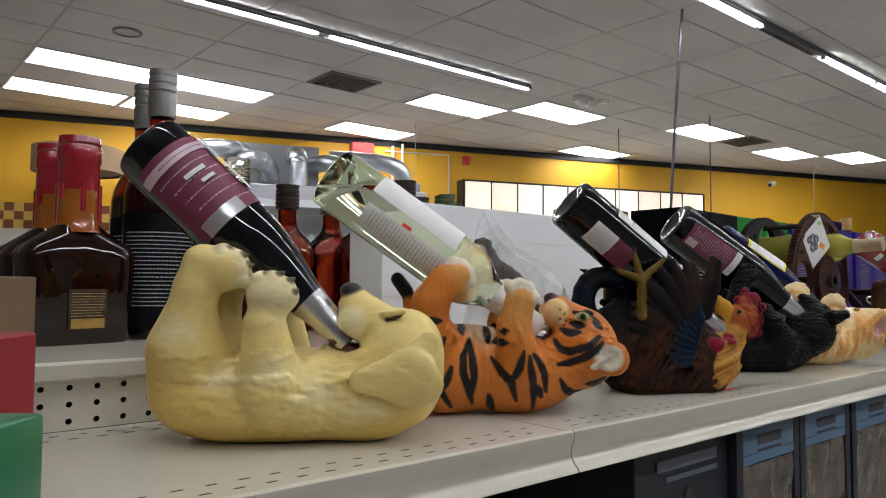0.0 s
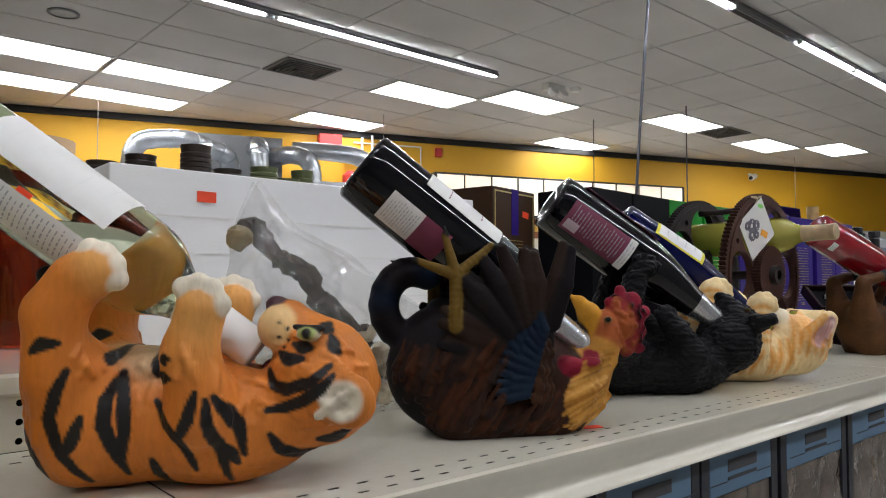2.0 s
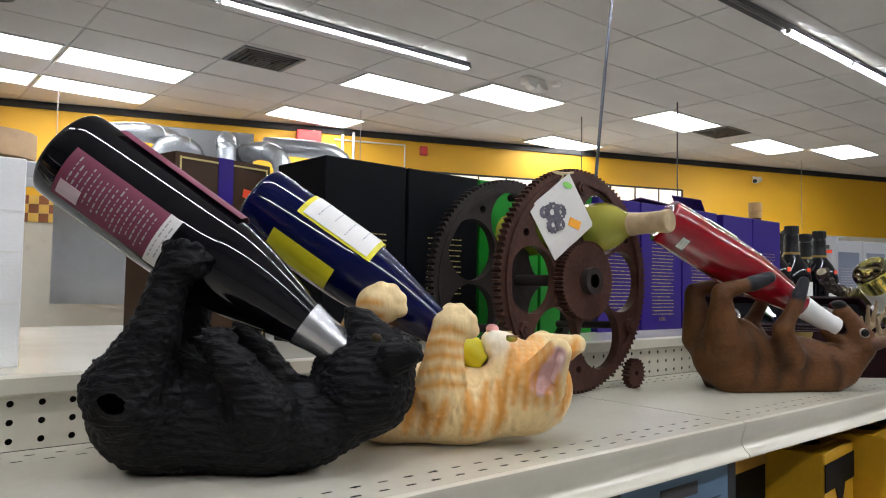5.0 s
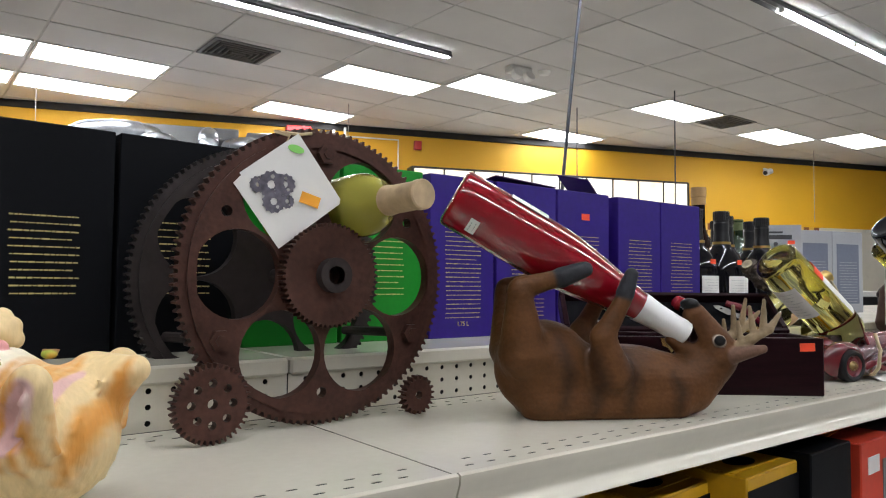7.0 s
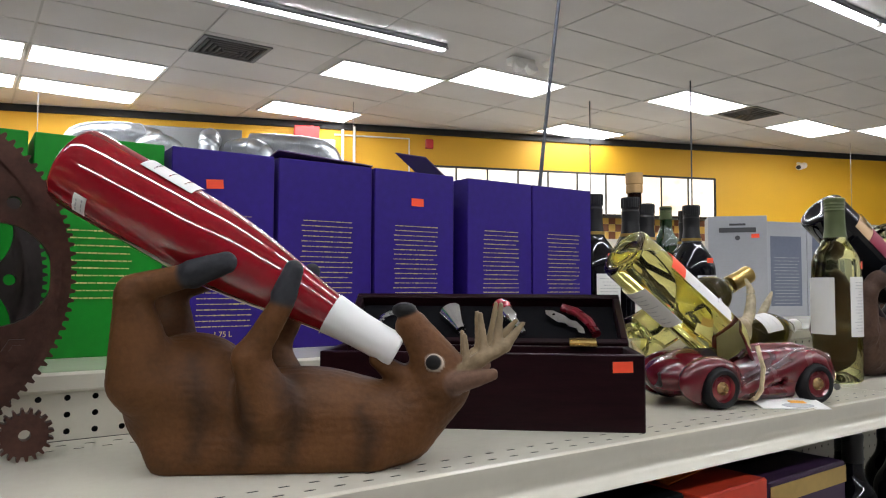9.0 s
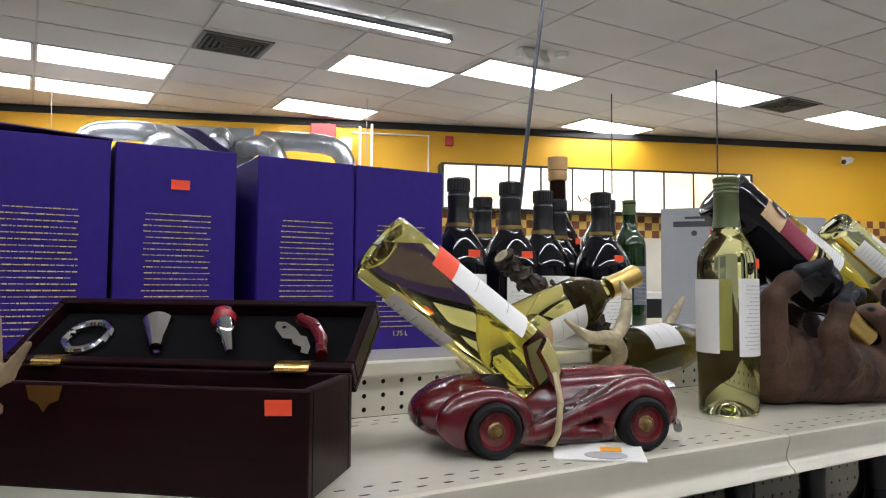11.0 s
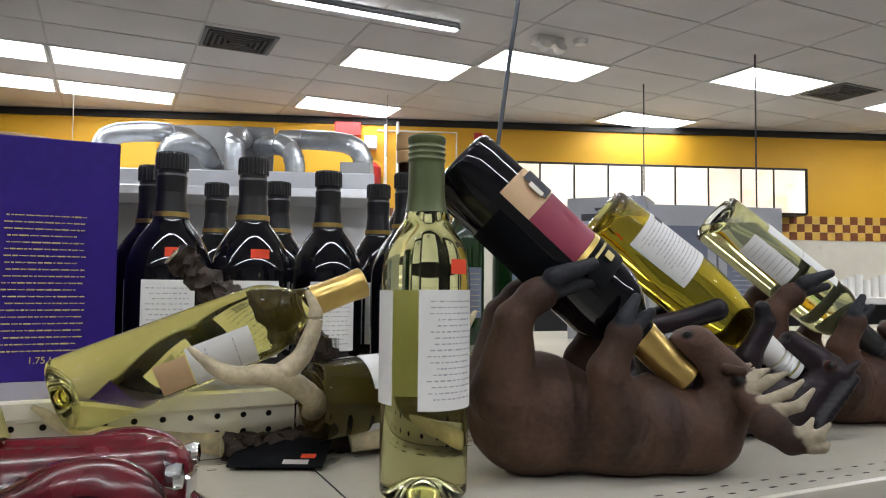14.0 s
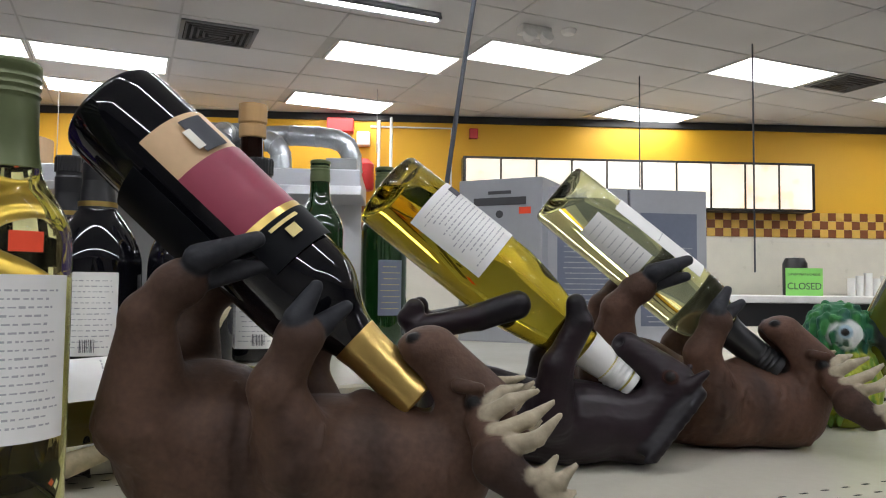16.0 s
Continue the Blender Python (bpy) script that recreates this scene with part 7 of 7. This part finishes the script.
part("seal", lathe([(0, 0), (0.015, 0), (0.013, 0.003), (0, 0.004)], 20, pose(-0.005, -0.045, 0.14, 90, 0, 0)), M["red"], t, "round red seal")

# ---- bagged figure in front of the foam box
bag = thing("bagged_ornament", "antler ornament wrapped in a crumpled clear plastic bag", "ornament", pose(0.86, 0.755, SHELF, 0, 0, 0))
m_film = bpy.data.materials.new("clear_bag")
m_film.use_nodes = True
n, l = m_film.node_tree.nodes, m_film.node_tree.links
gl, tr, mx = n.new("ShaderNodeBsdfGlossy"), n.new("ShaderNodeBsdfTransparent"), n.new("ShaderNodeMixShader")
gl.inputs["Roughness"].default_value = 0.10
no, vo, mr, co, ad = n.new("ShaderNodeTexNoise"), n.new("ShaderNodeTexVoronoi"), n.new("ShaderNodeMapRange"), n.new("ShaderNodeTexCoord"), n.new("ShaderNodeVectorMath")
no.inputs["Scale"].default_value, no.inputs["Detail"].default_value = 16, 4
vo.feature, vo.inputs["Scale"].default_value = "DISTANCE_TO_EDGE", 15
ad.operation, ad.inputs[1].default_value = "MULTIPLY_ADD", (0.12, 0.05, 0.05)
l.new(co.outputs["Object"], no.inputs["Vector"])
l.new(no.outputs["Color"], ad.inputs[0])
l.new(co.outputs["Object"], ad.inputs[2])
l.new(ad.outputs[0], vo.inputs["Vector"])
mr.inputs["From Min"].default_value, mr.inputs["From Max"].default_value, mr.inputs["To Min"].default_value, mr.inputs["To Max"].default_value = 0.0, 0.13, 0.36, 0.20
l.new(vo.outputs["Distance"], mr.inputs["Value"])
l.new(mr.outputs[0], mx.inputs[0])
l.new(tr.outputs[0], mx.inputs[1])
df, ms = n.new("ShaderNodeBsdfTranslucent"), n.new("ShaderNodeMixShader")
ms.inputs[0].default_value = 0.68
df.inputs["Color"].default_value = (0.90, 0.91, 0.92, 1)
bp = n.new("ShaderNodeBump")
bp.inputs["Strength"].default_value, bp.inputs["Distance"].default_value = 0.5, 0.004
l.new(vo.outputs["Distance"], bp.inputs["Height"])
l.new(bp.outputs[0], gl.inputs["Normal"])
l.new(gl.outputs[0], ms.inputs[1])
l.new(df.outputs[0], ms.inputs[2])
l.new(ms.outputs[0], mx.inputs[2])
l.new(mx.outputs[0], n["Material Output"].inputs["Surface"])
bm = bmesh.new()
nu, nv = 84, 60
rows = []
for side in (1, -1):
    grid = []
    for i in range(nu + 1):
        col = []
        for j in range(nv + 1):
            u, v = i / nu, j / nv
            top = 0.245 - 0.135 * max(0.0, u - 0.10) ** 0.8 + 0.014 * noise.noise((u * 5, 1.3, 0)) - 0.10 * max(0, 0.10 - u) * 6
            x = -0.185 + 0.27 * u + 0.02 * v * (1 - u) + 0.010 * noise.noise((u * 3, v * 4, 7))
            fat = 0.045 * math.sin(math.pi * u) ** 0.6 * math.sin(math.pi * min(1, v * 0.82 + 0.12)) ** 0.8
            ridge = 0
            for s, w in ((4, 0.012), (9, 0.006), (17, 0.002)):
                ridge += w * (1 - 2 * abs(noise.noise((u * s * 1.2 + v * s * 0.55, v * s * 0.8 - u * s * 0.4, side * 3.1 + s))))
            edge = min(1, 6 * u, 6 * (1 - u), 8 * (1 - v) + 0.05)
            col.append(bm.verts.new((x, -side * (fat + ridge * edge * 0.8) - 0.01, max(0.0015, v * top))))
        grid.append(col)
    for i in range(nu):
        for j in range(nv):
            bm.faces.new((grid[i][j], grid[i + 1][j], grid[i + 1][j + 1], grid[i][j + 1]))
part("plastic_bag", bm, m_film, bag, "crumpled clear plastic bag", smooth=60)
for pts, rad, mat in ((((-0.150, 0, 0.199), (-0.138, 0, 0.208), (-0.110, 0, 0.175), (-0.073, 0, 0.157), (-0.042, 0, 0.103)), (0.007, 0.010, 0.010, 0.011, 0.009), "bark"),
                      (((-0.152, -0.004, 0.196), (-0.158, -0.012, 0.188)), (0.012, 0.009), "antler"),
                      (((-0.06, -0.012, 0.13), (-0.02, -0.02, 0.09), (0.0, -0.02, 0.085)), (0.010, 0.012, 0.010), "bark"),
                      (((0.02, -0.01, 0.01), (0.03, -0.015, 0.04), (0.012, -0.015, 0.075)), (0.011, 0.010, 0.007), "antler"),
                      (((-0.13, 0.004, 0.02), (-0.09, 0.0, 0.05), (-0.03, 0.0, 0.06), (0.03, 0.0, 0.03)), (0.010, 0.013, 0.013, 0.009), "bark"),
                      (((-0.10, -0.012, 0.10), (-0.07, -0.016, 0.07), (-0.03, -0.014, 0.03)), (0.007, 0.009, 0.006), "antler")):
    fine = [Vector(pts[i]).lerp(Vector(pts[i + 1]), k / 6) for i in range(len(pts) - 1) for k in range(6)] + [Vector(pts[-1])]
    bm = tube(fine, 0, 14, radii=[rad[min(i // 6, len(rad) - 1)] * (0.9 + 0.2 * (i % 2)) for i in range(len(fine))])
    for v in bm.verts:
        v.co += 0.005 * noise.noise_vector(v.co * 90)
    part("branch", bm, M[mat], bag, "antler piece seen through plastic")
part("tine", tube([(-0.035, -0.02, 0.085), (-0.010, -0.03, 0.088), (0.0, -0.03, 0.10), (0.010, -0.03, 0.142)], 0, 10, radii=[0.008, 0.007, 0.006, 0.002]), M["antler"], bag, "pale antler tine")
single("price_sticker", box(-0.011, 0.011, -0.006, 0.006, 0.0003, 0.0008), M["tag"], "orange price sticker stuck on the shelf", "sticker", pose(0.985, 0.525, SHELF, 0, 0, -20))

# macaw head at the end of the shelf
c = Clay((-60, -60, -4), (70, 60, 165), 2.0)
MG, MY, MW = (0.02, 0.13, 0.05), (0.30, 0.33, 0.03), (0.62, 0.64, 0.62)
c.ball((0, 0, 50), (44, 42, 54), MY, 10)
c.ball((-4, 0, 116), (38, 35, 36), MG, 14)
rp = random.Random(21)
for k in range(300):
    a, z = rp.uniform(0, 2 * math.pi), rp.uniform(8, 150)
    rr = 36 * math.sqrt(max(0.05, 1 - ((z - 116) / 37) ** 2)) if z > 96 else 43 * math.sqrt(max(0.1, 1 - ((z - 50) / 62) ** 2))
    c.limb((rr * math.cos(a) - 3, rr * math.sin(a), z), (1.05 * rr * math.cos(a) - 3, 1.05 * rr * math.sin(a), z - 9), 4.6, 2.2, rp.choice((MG, (0.04, 0.20, 0.05), (0.015, 0.09, 0.06))) if z > 88 else rp.choice((MY, (0.22, 0.30, 0.03), (0.12, 0.22, 0.03))), 1.4)
for s in (1, -1):
    c.ball((6, 29 * s, 114), (19, 9, 17), MW, 3)
    c.ball((8, 37 * s, 117), (7.5, 4, 7.5), (0.30, 0.42, 0.50), 1.5)
    c.ball((8.5, 40 * s, 117), (3.8, 2.5, 3.8), BLK, 1)
    for q in range(4):
        c.limb((-6, 36.5 * s, 106 + 3.4 * q), (10, 37 * s, 101 + 2.0 * q), 1.0, 0.8, (0.03, 0.07, 0.04), 0.8)
c.limb((30, 0, 118), (46, 0, 106), 15, 11, BLK, 4)
c.limb((46, 0, 106), (48, 0, 84), 11, 3, BLK, 3)
single("parrot_figure", c.mesh("parrot_figure", M["clay"], 0.5), None, "green and yellow resin parrot figure on the shelf", "figurine", pose(3.955, 0.70, SHELF, 0, 0, -60), "animal bottle holders")
bottle("olive wine bottle leaning in the parrot figure", axis_pose((3.985, 0.60, SHELF + 0.21), (4.02, 0.72, SHELF + 0.04)), tuple((r, z * 0.85) for r, z in BORDEAUX), "solid", surface("olive_bottle", (0.10, 0.11, 0.01), 0.06, bump=0, coat=1), None, M["capgreen"], 0.21, ())

# ---- boxes at the left end
t = thing("cardboard_carton", "open brown corrugated carton on the shelf", "carton", pose(0.030, 0.585, SHELF, 0, 0, -38))
part("side", box(-0.22, 0.0, 0, 0.006, 0, 0.175, 0.001), M["carton"], t)
part("side", box(-0.006, 0.0, 0.0065, 0.2, 0, 0.15, 0.001), M["carton"], t)
t = thing("crimson_box", "crimson gift box with an orange price sticker", "box", pose(0.085, 0.497, SHELF, 0, 0, -38))
part("body", box(-0.15, 0, 0, 0.05, 0, 0.112, 0.0015), M["crimson"], t)
part("price_tag", box(-0.011, 0.011, -0.0012, -0.0003, -0.014, 0.014), M["tag"], t, "orange price sticker", m=pose(-0.018, 0, 0.085, 0, 12, 0))
t = thing("green_case", "green plastic case with a white label panel", "case", pose(0.091, 0.447, SHELF, 0, 0, -38))
part("body", box(-0.15, 0, -0.04, 0.03, 0, 0.070, 0.004, seg=2), M["greenplastic"], t)
part("panel", box(-0.10, -0.022, -0.0415, -0.0402, 0.012, 0.052, 0.0004), M["blackcard"], t)
part("label", box(-0.096, -0.025, -0.0430, -0.0417, 0.016, 0.050, 0.0004), M["paper"], t, "white label")
part("price_tag", box(-0.05, -0.036, -0.0442, -0.0432, 0.030, 0.040), M["tag"], t, "orange price sticker")

# ---- the shelf below
b = thing("display_carton", "dark blue display carton with a bottle picture", "display carton", pose(0.85, 0.508, 0.83))
part("body", box(-0.115, 0.10, 0, 0.2, 0, 0.322, 0.0015), M["darkblue"], b)
pc = part("picture", merge(lathe(smooth_profile(((0, 0), (0.024, 0), (0.026, 0.01), (0.026, 0.10), (0.010, 0.125), (0.009, 0.16), (0, 0.161))), 20), bmesh.new()), M["brownglass"], b, "printed amber bottle picture", m=Matrix.Translation((0.0, -0.001, 0.10)) @ Matrix.Diagonal((1, 0.02, 1, 1)))
part("print_bar", box(-0.07, 0.07, -0.0012, -0.0003, 0.288, 0.302), M["slate"], b, "brand mark drawn as a bar")
part("print_bar", box(-0.05, 0.07, -0.0012, -0.0003, 0.274, 0.280), M["slate"], b, "small print drawn as a bar")
for x0 in (0.952, 1.148, 1.350, 1.583):
    w = 0.192 if x0 < 1.3 else (0.225 if x0 < 1.5 else 0.245)
    b = thing("display_carton", "dark blue display carton with a sky blue band and film window", "display carton", pose(x0, 0.496, 0.83), "blue display cartons")
    part("body", box(0, w, 0.006, 0.2, 0, 0.318, 0.0015), M["darkblue"], b)
    for a in ((0, 0.018), (w - 0.018, w)):
        part("frame_strip", box(a[0], a[1], 0, 0.0055, 0, 0.318, 0.0008), M["darkblue"], b)
    band = part("band", box(0.0185, w - 0.0185, 0, 0.0055, 0.268, 0.318, 0.0008), M["skyblue"], b, "sky blue printed band")
    part("brand_bar", box(w / 2 - 0.036, w / 2 + 0.036, -0.001, -0.0002, 0.293, 0.307), M["dkprint"], band, "brand mark drawn as a dark bar")
    part("print_bar", box(w / 2 - 0.036, w / 2 + 0.036, -0.001, -0.0002, 0.283, 0.287), M["dkprint"], band, "small print drawn as a bar")
    for s in (-1, 1):
        part("rule", box(w / 2 + s * 0.062 - 0.024, w / 2 + s * 0.062 + 0.024, -0.001, -0.0002, 0.2815, 0.2825), M["dkprint"], band)
    wn = bmesh.new()
    bmesh.ops.create_grid(wn, x_segments=26, y_segments=34, size=0.5, matrix=Matrix.LocRotScale((w / 2, 0.0045, 0.133), Euler((radians(90), 0, 0)), (w - 0.037, 0.266, 1)))
    for v in wn.verts:
        v.co.y += 0.004 * noise.noise(v.co * 26 + Vector((x0 * 9, 0, 0))) - 0.002
    part("film_window", wn, M["film"], b, "crumpled plastic film over the bottles", smooth=60)
b = thing("liquor_case", "black liquor case with a wide gold border", "case", pose(1.92, 0.57, 0.83, 0, 0, 4))
part("body", box(0, 0.155, 0, 0.2, 0, 0.282, 0.0015), M["blackcard"], b)
for a in ((0, 0.012, 0, 0.282), (0.0125, 0.155, 0.262, 0.282)):
    part("gold_border", box(a[0], a[1], -0.0012, -0.0002, a[2], a[3]), M["gold"], b, "gold border")
part("gold_top", box(0, 0.155, 0, 0.2, 0.2822, 0.2832), M["casey"], b, "yellow-gold top")
for z, x in ((0.15, 0.055), (0.10, 0.09)):
    part("print_bar", box(x, x + 0.010, -0.0012, -0.0002, z - 0.08, z + 0.06), M["goldprint"], b, "gold writing drawn as a bar")


def drinks_case(label, x, y, top, w, d, mats, turn, mark=True, group="drinks cases"):
    t = thing("drinks_case", label, "case", pose(x, y, 0.83, 0, 0, turn), group)
    h = top - 0.83
    part("body", box(0, w, 0, d, 0, h, 0.002), mats[0], t)
    if mark:
        part("lid_band", box(0.006, w - 0.006, 0.02, d - 0.02, h + 0.0003, h + 0.0012), mats[1], t)
        ch = plate([(0, 0.06), (w * 0.33, 0.06), (w * 0.5, 0.02), (w * 0.67, 0.06), (w, 0.06), (w, 0.10), (0, 0.10)], [], 0.001)
        part("chevron", ch, mats[2], t, m=pose(0, -0.0012, h - 0.115))
        em = part("emblem", plate(ring(0.018, 14, sx=1.5), [], 0.0006), M["blackcard"], t, "black emblem drawn as a plain shape", m=pose(w / 2, d / 2 - 0.03, h + 0.0016, -90, 0, 0))
    return t


for x, y, tp, tn in ((2.085, 0.50, 1.118, 6), (2.235, 0.47, 1.128, 4), (2.10, 0.66, 1.112, 0), (2.26, 0.64, 1.122, 0)):
    drinks_case("yellow and black drinks case with a chevron pattern", x, y, tp, 0.142, 0.15, (M["casey"], M["casey"], M["blackcard"]), tn)
drinks_case("matt black drinks case", 2.385, 0.466, 1.136, 0.135, 0.30, (M["blackcard"], M["blackcard"], M["blackcard"]), 3, False)
b = drinks_case("red drinks case with an orange flap", 2.545, 0.470, 1.128, 0.135, 0.12, (M["caser"], M["caser"], M["paper"]), 3, False)
part("flap", box(0, 0.11, 0, 0.06, 0, 0.0015), M["caseo"], b, "bent orange flap", m=pose(0.01, 0.05, 0.298, 10, -6, 0))
part("brand_bar", box(0.025, 0.07, -0.0012, -0.0002, 0.25, 0.275), M["paper"], b, "white brand mark drawn as a bar")
part("grey_window", box(0.085, 0.125, -0.0012, -0.0002, 0.16, 0.265), M["greymetal"], b)
b = drinks_case("dark purple drinks case with a gold band", 2.69, 0.48, 1.12, 0.19, 0.28, (surface("plum_card", (0.04, 0.015, 0.05), 0.5), M["gold"], M["gold"]), 2, False)
part("gold_band", box(0, 0.19, -0.0012, -0.0002, 0.262, 0.284), M["gold"], b, "gold band")
for k in range(8):
    x = 3.05 + 0.075 * k
    bottle("dark bottle with a black cap on the lower shelf", axis_pose((x, 0.56 + 0.05 * (k % 2), 0.83), (x, 0.56 + 0.05 * (k % 2), 2)), tuple((r, z * 0.98) for r, z in BORDEAUX), "solid", M["blackglass"], None, M["black"], 0.25, ((M["paper"], 0, 60, 0.06, 0.13, 0, None),), group="lower shelf bottles")
